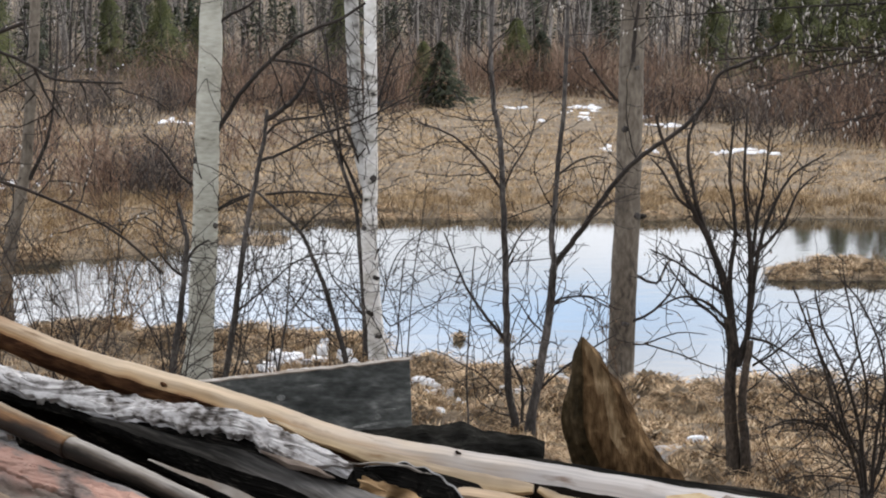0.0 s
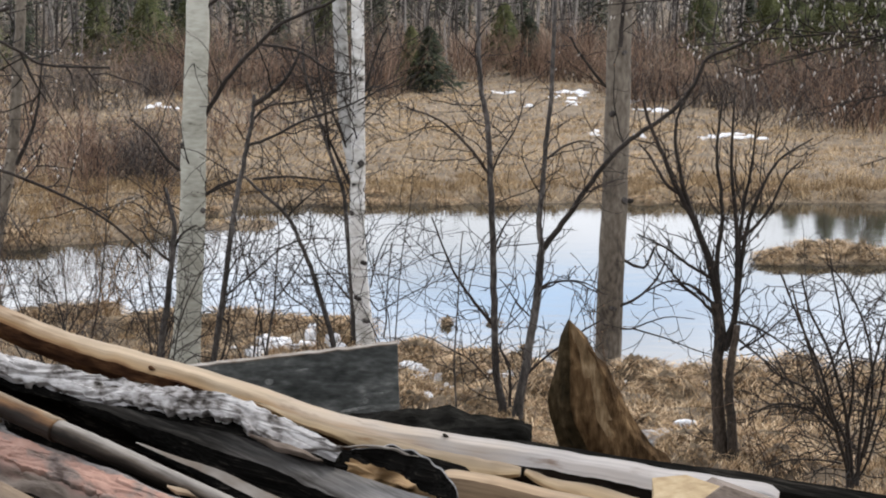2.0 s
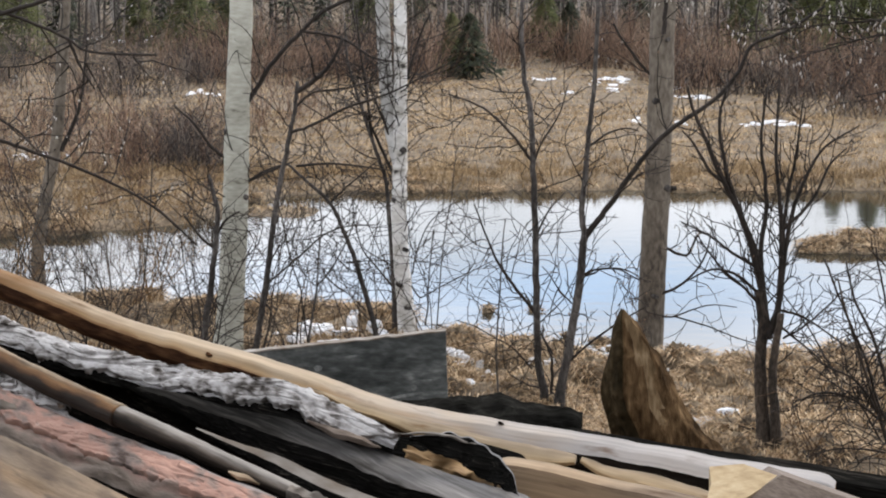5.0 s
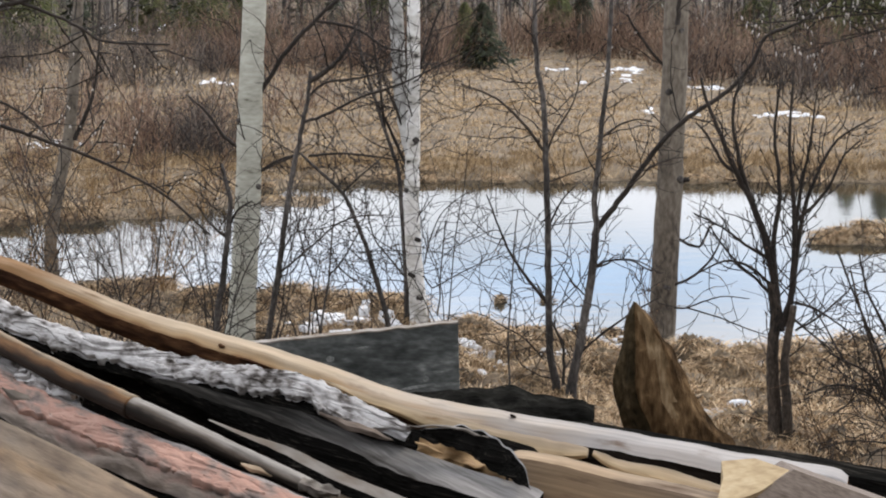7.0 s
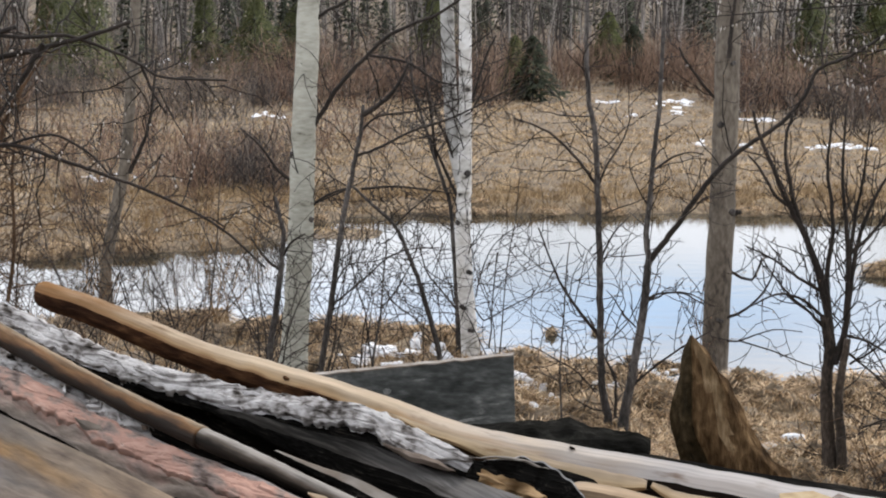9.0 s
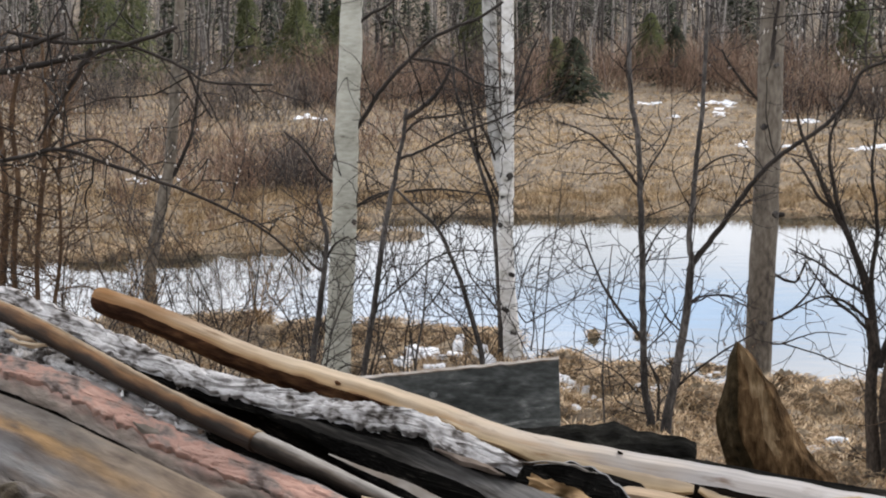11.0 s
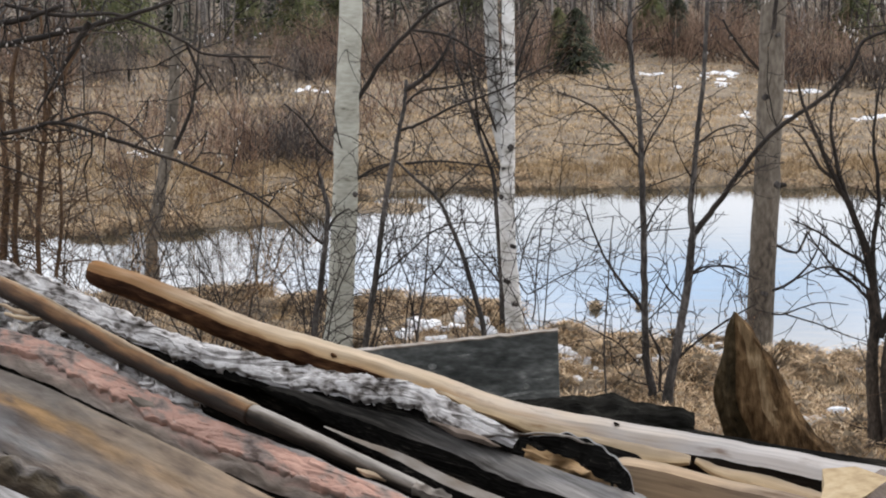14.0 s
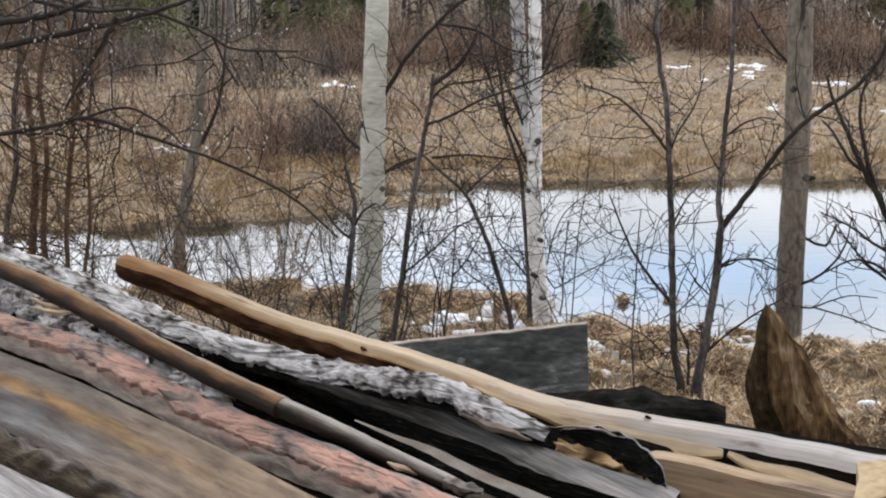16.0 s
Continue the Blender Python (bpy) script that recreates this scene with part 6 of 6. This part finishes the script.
lath("gap_shade_slab", "black filler slab added for the shade deep in the heap", BLACK, [(0, 0.01), (0.02, -0.02), (0.03, -0.22), (-0.03, -0.22)], [CHAR_SHADE, CHAR_SHADE, CHAR_SHADE, CHAR_SHADE], rough=0.003)
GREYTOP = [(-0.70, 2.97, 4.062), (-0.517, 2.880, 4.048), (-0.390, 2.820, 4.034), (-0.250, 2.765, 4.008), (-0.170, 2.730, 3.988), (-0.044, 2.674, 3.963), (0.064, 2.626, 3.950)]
lath("edged_board", "thick board with a silver top and black edge", GREYTOP, [(0, 0), (0.085, -0.014), (0.085, -0.075), (-0.01, -0.07)], [EDGE_TOP, CHAR_SHADE, CHAR_SHADE, CHAR_SHADE], rough=0.003, widths=(0.2, 0.55, 0.8, 0.9, 1.0, 1.0, 1.0), ragged=0.006, ends=CHAR_SHADE)
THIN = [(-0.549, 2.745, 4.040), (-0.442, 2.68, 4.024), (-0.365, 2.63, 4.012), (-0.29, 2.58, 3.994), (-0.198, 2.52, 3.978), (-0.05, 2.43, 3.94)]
lath("thin_lath", "narrow weathered lath between darker boards", THIN, [(0, 0), (0.017, -0.012), (0.02, -0.03), (0, -0.03)], [POLE_GREY, CHAR_SHADE, CHAR_SHADE, CHAR_SHADE], rough=0.002, widths=(0.2, 0.6, 0.9, 1.0, 1.0, 1.0), ragged=0.001, ends=CHAR_SHADE)


def pole(name, label, pieces):
    """A round pole lying in the heap; pieces: (path, radius from, radius to, material, part name)."""
    q = pieces[0][0][len(pieces[0][0]) // 2]
    foot = base_at(name, (q[0], q[1], q[2] - 0.04), label, "pole", "sawmill slabs in the heap")
    for path, r0, r1, look_, called in pieces:
        p, toward, up = frames_along(spline(path, 24))
        n, m = len(p), 19
        r = np.linspace(r0, r1, n)
        if called == "barked_length":
            r = r * (1 + 0.05 * np.exp(-(np.arange(n)[::-1] / 3.0) ** 2))
        gone = np.concatenate([[0], np.cumsum(np.linalg.norm(np.diff(p, axis=0), axis=1))])
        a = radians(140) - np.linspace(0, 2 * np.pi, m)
        ring = toward[:, None] * np.cos(a)[None, :, None] + up[:, None] * np.sin(a)[None, :, None]
        seed = [[0.10 * noise.noise(Vector((g * 7, math.cos(t) * 0.8, math.sin(t) * 0.8))) + 0.06 * noise.noise(Vector((g * 40, math.cos(t) * 2, math.sin(t) * 2 + 5))) for t in a] for g in gone]
        v = p[:, None] + ring * (r[:, None] * (1 + np.array(seed)))[:, :, None]
        i = (np.arange(n - 1)[:, None] * m + np.arange(m - 1)[None]).ravel()
        ends = [np.array([[k * m + (m - 2 - c if k else c) for c in range(m - 1)]]) for k in (0, n - 1)]
        me = mesh_of(called, v.reshape(-1, 3), [np.stack([i, i + m, i + m + 1, i + 1], -1)] + ends, look_)
        # metres round start at the top, so the painted shade falls underneath
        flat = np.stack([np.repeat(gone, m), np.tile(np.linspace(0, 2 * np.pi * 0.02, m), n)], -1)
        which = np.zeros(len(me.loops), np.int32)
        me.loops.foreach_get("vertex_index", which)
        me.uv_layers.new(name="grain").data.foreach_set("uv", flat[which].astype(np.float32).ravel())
        part(called, me, foot)
    return foot


# a second near-black filler, added for the shaded hole below the pole
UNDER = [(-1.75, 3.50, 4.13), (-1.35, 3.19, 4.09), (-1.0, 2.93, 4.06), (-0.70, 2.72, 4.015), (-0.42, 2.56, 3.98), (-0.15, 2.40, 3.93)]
lath("gap_shade_slab", "black filler slab added for the shade under the round pole", UNDER, [(0, 0), (0.06, -0.03), (0.06, -0.10), (-0.06, -0.10)], [CHAR_SHADE] * 4, rough=0.003)
POLE_A = [(-1.815, 3.60, 4.262), (-1.486, 3.344, 4.225), (-1.292, 3.181, 4.198), (-1.118, 3.042, 4.159), (-0.957, 2.908, 4.126), (-0.81, 2.788, 4.098), (-0.672, 2.676, 4.078)]
POLE_B = [(-0.676, 2.679, 4.079), (-0.557, 2.614, 4.051), (-0.445, 2.558, 4.018), (-0.36, 2.515, 3.996), (-0.315, 2.492, 3.982)]
pole("peeled_pole", "round pole, brown-barked on one half and bare grey on the other", [(POLE_A, 0.0245, 0.0205, POLE_BARK_SHADED, "barked_length"), (POLE_B, 0.0198, 0.015, POLE_BARE_SHADED, "bare_length")])

CRUMBLE = [(-1.931, 3.839, 4.190), (-1.560, 3.490, 4.168), (-1.347, 3.293, 4.158), (-1.069, 3.040, 4.118), (-0.930, 2.915, 4.088), (-0.800, 2.800, 4.056)]
crumble = lath("bark_slab", "crumbling strip of grey bark under the pole", CRUMBLE, [(0, 0), (0.05, -0.04), (0.05, -0.06), (-0.02, -0.05)], [FLAKY, CHAR_SHADE, CHAR_SHADE, FLAKY], rough=0.006, wave=22, per=36, sub=9, plates=(0.008, 0.034, 0.016), soft_plates=0.4)
layered_bark(crumble, CRUMBLE, (0.062, -0.032), (-0.004, 0.004), 0.018, 8, frayed=0.6, coat=0.002, plate=(0.06, 0.030))
PINK_AT = [(-1.940, 3.619, 4.168), (-1.461, 3.259, 4.140), (-1.108, 2.994, 4.120), (-0.881, 2.824, 4.072), (-0.677, 2.671, 4.043), (-0.495, 2.535, 4.026), (-0.373, 2.443, 4.010), (-0.055, 2.204, 3.969)]
pink_slab = lath("pink_slab", "slab of torn pinkish inner bark", PINK_AT, [(0, 0), (0.05, -0.018), (0.078, -0.052), (0.07, -0.08), (0, -0.08)], [PINK, PINK, CHAR_SHADE, CHAR_SHADE, CHAR_SHADE], rough=0.005, wave=40, per=30, sub=10, fibre=4.0, plates=(0.0065, 0.06, 0.022), soft_plates=0.6, ragged=0.006)
layered_bark(pink_slab, PINK_AT, (0.060, -0.025), (0.010, -0.003), 0.006, 21, look_=TORN_PINK, plate=(0.10, 0.026), frayed=0.32, coat=0.003, called="torn_layer", label="pink inner bark torn in layers")
GREYB = [(-1.812, 3.356, 4.134), (-1.348, 2.976, 4.105), (-1.091, 2.766, 4.089), (-0.869, 2.584, 4.064), (-0.638, 2.394, 4.033), (-0.546, 2.319, 4.020), (-0.238, 2.067, 3.977)]
GREYB = [(x, y, z + 0.008) for x, y, z in GREYB]
lath("banded_slab", "weathered grey slab streaked with amber, one edge torn", GREYB, [(0, 0), (0.050, -0.030), (0.085, -0.058), (0.135, -0.085), (0.135, -0.11), (0, -0.11)], [BANDED, BANDED, BANDED, CHAR_SHADE, CHAR_SHADE, CHAR_SHADE], rough=0.003, wave=26, per=16, sub=8, fibre=7.0, plates=(0.0035, 0.22, 0.02), soft_plates=0.5)
lath("ochre_chunk", "broken ochre end of the bare pole", [(-0.345, 2.495, 4.012), (-0.31, 2.478, 4.004), (-0.28, 2.462, 3.998)], [(0, 0), (0.016, -0.012), (0.012, -0.03), (-0.01, -0.03)], [BROWN_POLE] * 4, rough=0.004, wave=60, sub=6, widths=(0.8, 0.7, 0.3), category="wood")
KNOTTY = [(-1.689, 2.855, 4.172), (-1.180, 2.555, 4.070), (-1.019, 2.460, 4.038), (-0.822, 2.344, 4.000), (-0.482, 2.144, 3.935)]
lath("knotty_slab", "rough slab with dark knots and torn bark", KNOTTY, [(0, 0), (0.03, -0.02), (0.06, -0.06), (0, -0.08)], [MOSSY, MOSSY, BROWN_BARK, CHAR_SHADE], rough=0.005, wave=30, per=24, sub=8, plates=(0.010, 0.13, 0.028), soft_plates=0.7)
LOWEST = [(-1.641, 2.728, 4.120), (-1.129, 2.425, 4.040), (-0.938, 2.312, 4.010), (-0.512, 2.060, 3.943)]
lath("silver_slab", "pale silver-grey slab", LOWEST, [(0, 0), (0.10, -0.04), (0.10, -0.07), (0, -0.07)], [SILVER, CHAR_SHADE, CHAR_SHADE, CHAR_SHADE], rough=0.002)

CURL = [(-0.157, 2.700, 4.035), (-0.096, 2.710, 4.040), (-0.045, 2.700, 4.037), (-0.004, 2.670, 4.019), (0.023, 2.630, 4.000), (0.039, 2.580, 3.975)]
lath("bark_curl", "curled strip of black bark with a grey rim", CURL, [(0, 0), (0.0022, -0.002), (0.020, -0.044), (0.0, -0.042)], [FLAKY, CHAR_SHADE, CHAR_SHADE, CHAR_SHADE], widths=(0.3, 0.8, 1.1, 1.15, 0.9, 0.3), rough=0.006, wave=30, per=16, sub=6, ragged=0.008, ends=CHAR_SHADE, category="bark")
lath("ochre_chunk", "broken chunk of ochre wood", [(-0.161, 2.740, 4.011), (-0.107, 2.730, 4.000), (-0.055, 2.710, 3.985), (-0.003, 2.680, 3.960)], [(0, 0), (0.012, -0.016), (0.014, -0.075), (-0.03, -0.06)], [OCHRE, OCHRE, OCHRE, OCHRE], rough=0.010, wave=34, per=16, sub=8, ragged=0.02, category="wood")
TAN_AT = [(0.012, 2.713, 4.000), (0.108, 2.695, 3.989), (0.209, 2.675, 3.969), (0.357, 2.647, 3.947), (0.521, 2.616, 3.920), (0.909, 2.542, 3.857)]
lath("tan_plank", "tan sawn plank on edge", TAN_AT, [(0, 0), (0.02, -0.01), (0.035, -0.12), (0, -0.12)], [TAN, TAN, TAN, TAN], rough=0.0012)

SLIVERS = [
    ("brown_sliver", "short grey-brown splinter under the bark tip", [(-0.345, 2.742, 4.056), (-0.265, 2.732, 4.034), (-0.205, 2.728, 4.010)], 0.016, TIMBER),
    ("bark_fibre", "frayed grey bark fibre at the bark tip", [(-0.185, 2.715, 4.040), (-0.126, 2.705, 4.044), (-0.079, 2.700, 4.040), (-0.035, 2.690, 4.026)], 0.006, POLE_GREY),
    ("ochre_crumb", "crumb of fibrous ochre wood", [(-0.168, 2.712, 4.012), (-0.142, 2.706, 4.006), (-0.115, 2.702, 3.990)], 0.010, OCHRE),
    ("torn_sliver", "torn pinkish splinter beside the pole", [(-1.325, 3.135, 4.176), (-1.270, 3.130, 4.168), (-1.205, 3.125, 4.172)], 0.012, SPLIT_FACE),
    ("torn_sliver", "torn brown splinter beside the pole", [(-1.345, 3.16, 4.192), (-1.301, 3.150, 4.180), (-1.255, 3.140, 4.166)], 0.011, TAN),
    ("bark_scrap", "grey scrap of bark lying on the pink slab", [(-0.950, 2.800, 4.082), (-0.903, 2.790, 4.070), (-0.850, 2.780, 4.046)], 0.020, POLE_GREY),
    ("wood_chip", "pale chip of wood beside the pole", [(-0.452, 2.505, 4.032), (-0.424, 2.500, 4.026), (-0.398, 2.495, 4.012)], 0.011, TAN),
]
for called, label, path, thick, look_ in SLIVERS:
    lath(called, label, path, [(0, 0), (thick * 0.5, -thick * 0.35), (thick * 0.4, -thick), (-thick * 0.4, -thick * 0.8)], [look_] * 4, rough=0.003, wave=40, per=8, sub=4, widths=(0.25, 1.0, 0.9, 0.3), category="splinter", group="splinters in the heap", ragged=0.004)


# loose crumbs of bark caught between the pole and the pink slab
loose = np.random.default_rng(77)
for k in range(22):
    f = loose.uniform(0.16, 1.0)
    spot = np.array([np.interp(f, np.linspace(0, 1, len(CRUMBLE)), [c[j] for c in CRUMBLE]) for j in range(3)]) + (loose.normal(0, 0.012), -0.035 + loose.normal(0, 0.014), 0.010 + loose.normal(0, 0.005))
    way = unit(np.array([0.75 + loose.normal(0, 0.35), -0.6 + loose.normal(0, 0.35), loose.normal(0, 0.25)])) * loose.uniform(0.010, 0.026)
    thick = loose.uniform(0.006, 0.014)
    lath("bark_crumb", "small grey crumb of loose bark", [tuple(spot - way), tuple(spot), tuple(spot + way)], [(0, 0), (thick * 0.7, -thick * 0.3), (thick * 0.5, -thick), (-thick * 0.4, -thick * 0.7)], [FLAKE if k % 3 else POLE_GREY] * 4, rough=0.003, wave=50, per=5, sub=3, widths=(0.35, 1.0, 0.4), category="splinter", group="bark crumbs in the heap", ragged=0.004)


def chunk(name, label, category, faces):
    """A split block: each face is an outline given with its depth behind it, a material and a part name."""
    first = faces[0][0]
    foot = base_at(name, np.mean(first, 0) - (0, 0, 0.06), label, category, "sawmill slabs in the heap")
    for outline, back, look_, called in faces:
        a = np.array(outline)
        n = len(a)
        mid = a.mean(0)
        flat = np.linalg.svd(a - mid)[2][2]
        a = a - ((a - mid) @ flat)[:, None] * flat
        b = a + np.array(back)
        i, j = np.arange(n), (np.arange(n) + 1) % n
        part(called, mesh_of(called, np.vstack([a, b, [mid]]), [np.stack([i, j, j + n, i + n], -1), np.stack([j, i, np.full(n, 2 * n)], -1)], look_, False), foot)
    return foot


chunk("squared_timber", "squared timber with a pale split end and greyed side", "timber", [
    ([(0.379, 2.660, 4.001), (0.442, 2.690, 3.993), (0.505, 2.690, 3.964), (0.444, 2.610, 3.972), (0.382, 2.580, 3.946), (0.356, 2.580, 3.940), (0.377, 2.630, 3.977)], (0.01, 0.06, -0.09), END_GRAIN, "split_end"),
    ([(0.505, 2.690, 3.964), (0.444, 2.610, 3.972), (0.382, 2.580, 3.946), (0.387, 2.560, 3.846), (0.843, 2.560, 3.801), (0.872, 2.660, 3.845)], (0.0, 0.12, -0.02), TIMBER, "sawn_face")])

DARK_R = [(0.133, 3.214, 3.920), (0.471, 3.138, 3.886), (0.596, 3.111, 3.879), (0.781, 3.069, 3.860), (1.267, 2.960, 3.811)]
lath("dark_board", "blackened board behind the pale slab", DARK_R, [(0, 0), (0.05, -0.012), (0.055, -0.12), (0, -0.12)], [CHAR_SHADE, CHAR_SHADE, CHAR_SHADE, CHAR_SHADE], rough=0.002)
CHARRED = [(-0.5, 4.25, 3.69), (-0.215, 4.2, 3.719), (-0.1, 4.2, 3.73), (0.022, 4.2, 3.735), (0.12, 4.2, 3.715), (0.259, 4.2, 3.69)]
lath("charred_log", "short blackened charred log behind the slabs", CHARRED, [(0, 0), (0.05, -0.015), (0.08, -0.06), (0.05, -0.13), (-0.05, -0.10)], [CHARRED_WOOD] * 5, rough=0.007, wave=16, category="log", sub=6, per=16)

for sx, top in ((-0.28, 3.60), (0.10, 3.60)):
    z = ground_at(sx, 4.24)
    foot = base_at("stump", (sx, 4.24, z), "upright sawn stump under the charred log", "stump", "stumps behind the heap")
    v, f = tubes([(np.array([[sx, 4.24, z - 0.05], [sx, 4.24, z + 0.25], [sx, 4.24, top - 0.1], [sx, 4.24, top + 0.03]]), np.array([0.125, 0.10, 0.095, 0.09]))], 14)
    part("bole", mesh_of("bole", v, f, GREY_BARK), foot)


def standing_board():
    """A broad dark board standing upright behind the heap, with a paler strip along its top edge."""
    foot_z = ground_at(-0.5, 5.5)
    foot = base_at("standing_board", (-0.5, 5.5, foot_z), "broad dark-grey board standing upright behind the heap", "board")
    tl, tr, br, bl = (-1.02, 3.54), (-0.154, 3.64), (-0.118, foot_z - 0.05), (-1.02, foot_z - 0.05)
    n = 24
    vs = []
    for k in range(n + 1):
        u = k / n
        top = np.array(tl) + (np.array(tr) - tl) * u
        low = np.array(bl) + (np.array(br) - bl) * u
        dz = 0.003 * noise.noise(Vector((u * 14, 1, 2)))
        vs += [(top[0], 5.50, top[1] + dz), (top[0], 5.535, top[1] + dz), (low[0], 5.535, low[1]), (low[0], 5.50, low[1])]
    q = [(4 * k + a, 4 * k + (a + 1) % 4, 4 * k + 4 + (a + 1) % 4, 4 * k + 4 + a) for k in range(n) for a in range(4)]
    ends = [(0, 1, 2, 3), (4 * n, 4 * n + 3, 4 * n + 2, 4 * n + 1)]
    part("panel", mesh_of("panel", vs, np.array(q + ends), SLATE, False), foot)
    edge = []
    for k in range(n + 1):
        x, z = np.array(tl) + (np.array(tr) - tl) * k / n
        w = 0.005 * noise.noise(Vector((k * 0.7, 4, 2)))
        edge += [(x, 5.4975, z + 0.004 + w), (x, 5.538, z + 0.005 + w), (x, 5.538, z - 0.004), (x, 5.4975, z - 0.001 + 1.3 * w)]
    part("worn_edge", mesh_of("worn_edge", edge, np.array(q + ends), POLE_GREY, False), foot, "paler strip along the top edge")

    panel = [c for c in foot.children if c.name.startswith("panel")][0]
    for x, z, long_, high, tilt in ((-0.30, 3.40, 0.13, 0.006, 0.18), (-0.24, 3.455, 0.08, 0.004, 0.12), (-0.36, 3.35, 0.17, 0.008, 0.3), (-0.62, 3.50, 0.03, 0.012, 0.0), (-0.50, 3.545, 0.05, 0.004, 0.15), (-0.27, 3.43, 0.02, 0.012, 0.0)):
        a = np.linspace(0, 2 * np.pi, 16, endpoint=False)
        j = 1 + 0.35 * np.array([noise.noise(Vector((q * 3, x * 40, z * 30))) for q in a])
        rim = np.stack([x + np.cos(a) * long_ / 2 * j, np.full(16, 5.4985), z + np.sin(a) * high * j + np.cos(a) * long_ / 2 * tilt], -1)
        part("scuff", mesh_of("scuff", np.vstack([rim, rim + (0, 0.003, 0)]), [np.stack([np.zeros(14, int), np.arange(1, 15), np.arange(2, 16)], -1), np.stack([np.arange(16), (np.arange(16) + 1) % 16, (np.arange(16) + 1) % 16 + 16, np.arange(16) + 16], -1)], SCUFF, False), panel, "pale scraped mark")


def stake():
    """A pointed, split stake leaning out of the ground behind the heap."""
    axis = [(0.80, 3.66, 2.80), (0.62, 3.64, 3.30), (0.470, 3.62, 3.70), (0.405, 3.61, 3.80), (0.365, 3.605, 3.89), (0.345, 3.60, 3.97), (0.325, 3.60, 4.04), (0.308, 3.60, 4.097)]
    left = [0.10, 0.11, 0.145, 0.122, 0.105, 0.075, 0.040, 0.002]
    right = [0.08, 0.09, 0.115, 0.098, 0.082, 0.060, 0.035, 0.002]
    p = spline(axis, 12)
    u = np.linspace(0, len(axis) - 1, len(p))
    lf, rt = np.interp(u, range(len(axis)), left), np.interp(u, range(len(axis)), right)
    foot = base_at("pointed_stake", (0.8, 3.66, ground_at(0.8, 3.66)), "brown rotten split stake with a pointed top", "stake")
    vs = []
    for q, a, b in zip(p, lf, rt):
        # section: dark left face, ridge, lighter right face, flat back
        sec = [(-a, 0.02), (-a * 0.62, -0.24 * a), (-a * 0.2, -0.36 * a), (b * 0.25, -0.33 * b), (b * 0.72, -0.2 * b), (b, 0.02), (b * 0.6, 0.4 * b), (-a * 0.6, 0.4 * a)]
        sec = [(sec[c][0] + (sec[(c + 1) % 8][0] - sec[c][0]) * s / 3, sec[c][1] + (sec[(c + 1) % 8][1] - sec[c][1]) * s / 3) for c in range(8) for s in range(3)]
        for dx, dy in sec:
            w = Vector((q[0] + dx, q[1] + dy, q[2]))
            j = noise.noise(Vector((w.x * 30, w.y * 30, w.z * 9))) * 0.011 + noise.noise(Vector((w.x * 90, w.y * 90, w.z * 25))) * 0.003
            vs.append((w.x + j * min(1.0, a / 0.05), w.y + j * min(1.0, a / 0.05), w.z))
    m, n = 24, len(p)
    # a ragged streak of fresher wood runs from the point down the split side
    def pale(r, c):
        return r / (n - 1) > {6: 0.86, 7: 0.7, 8: 0.46, 9: 0.52, 10: 0.66, 11: 0.84}.get(c, 2.0)

    for called, cols, look_ in (("pale_streak", (6, 7, 8, 9, 10, 11), POSTPALE), ("dark_face", (0, 1, 2, 3, 15, 16, 17, 18, 19, 20, 21, 22, 23), POSTDARK), ("split_face", (4, 5, 6, 7, 8, 9, 10, 11, 12, 13, 14), POSTWOOD)):
        q = np.array([(r * m + c, r * m + (c + 1) % m, (r + 1) * m + (c + 1) % m, (r + 1) * m + c) for r in range(n - 1) for c in cols if pale(r, c) == (called == "pale_streak")])
        used, back = np.unique(q, return_inverse=True)
        part(called, mesh_of(called, np.array(vs)[used], back.reshape(-1, 4), look_, True, 40), foot)


standing_board()
stake()

# Logs laid crosswise under the slabs carry the heap.
for lx, ly, lz, r, ln, turn in ((-1.1, 2.85, 3.92, 0.085, 1.0, 75), (-0.35, 2.7, 3.81, 0.085, 0.8, 80), (0.45, 2.8, 3.73, 0.085, 0.7, 84)):
    while True:
        a = radians(turn)
        d = np.array([math.cos(a), math.sin(a), 0]) * ln / 2
        c = np.array([lx, ly, lz])
        foot = base_at("bearer_log", (lx, ly, lz - r), "round log lying crosswise under the slabs", "log", "bearer logs under the heap")
        v, f = tubes([(np.linspace(c - d, c + d, 9), np.full(9, r))], 14)
        part("log", mesh_of("log", v, f, GREY_BARK), foot)
        if lz - r <= ground_at(lx, ly) + 0.02:
            break
        lz, lx, turn = lz - 2 * r + 0.006, lx + 0.01, turn + 3


def mark_on(foot, called, place, long_, high, look_):
    """A knot or an open shake in a slab's face."""
    face = [c for c in foot.children if c.name.startswith("sawn_face")][0]
    a = np.linspace(0, 2 * np.pi, 14, endpoint=False)
    rim = np.stack([np.cos(a) * long_, -0.002 + 0 * a, np.sin(a) * high * (1 + 0.25 * np.cos(3 * a)) - np.cos(a) * long_ * 0.28], -1) + place
    n = len(a)
    i, j = np.arange(n), (np.arange(n) + 1) % n
    vs = np.vstack([rim, rim + (0, 0.02, -0.004), [np.array(place) - (0, 0.0045, 0)]])
    part(called, mesh_of(called, vs, [np.stack([i, i + n, j + n, j], -1), np.stack([i, j, np.full(n, 2 * n)], -1)], look_), face)


mark_on(long_slab, "knot", (-0.602, 3.179, 4.0775), 0.007, 0.0045, BROWN_BARK)
mark_on(long_slab, "knot", (0.013, 3.01, 3.979), 0.006, 0.003, BROWN_BARK)
mark_on(long_slab, "shake", (-0.533, 3.146, 4.052), 0.036, 0.0028, BROWN_BARK)
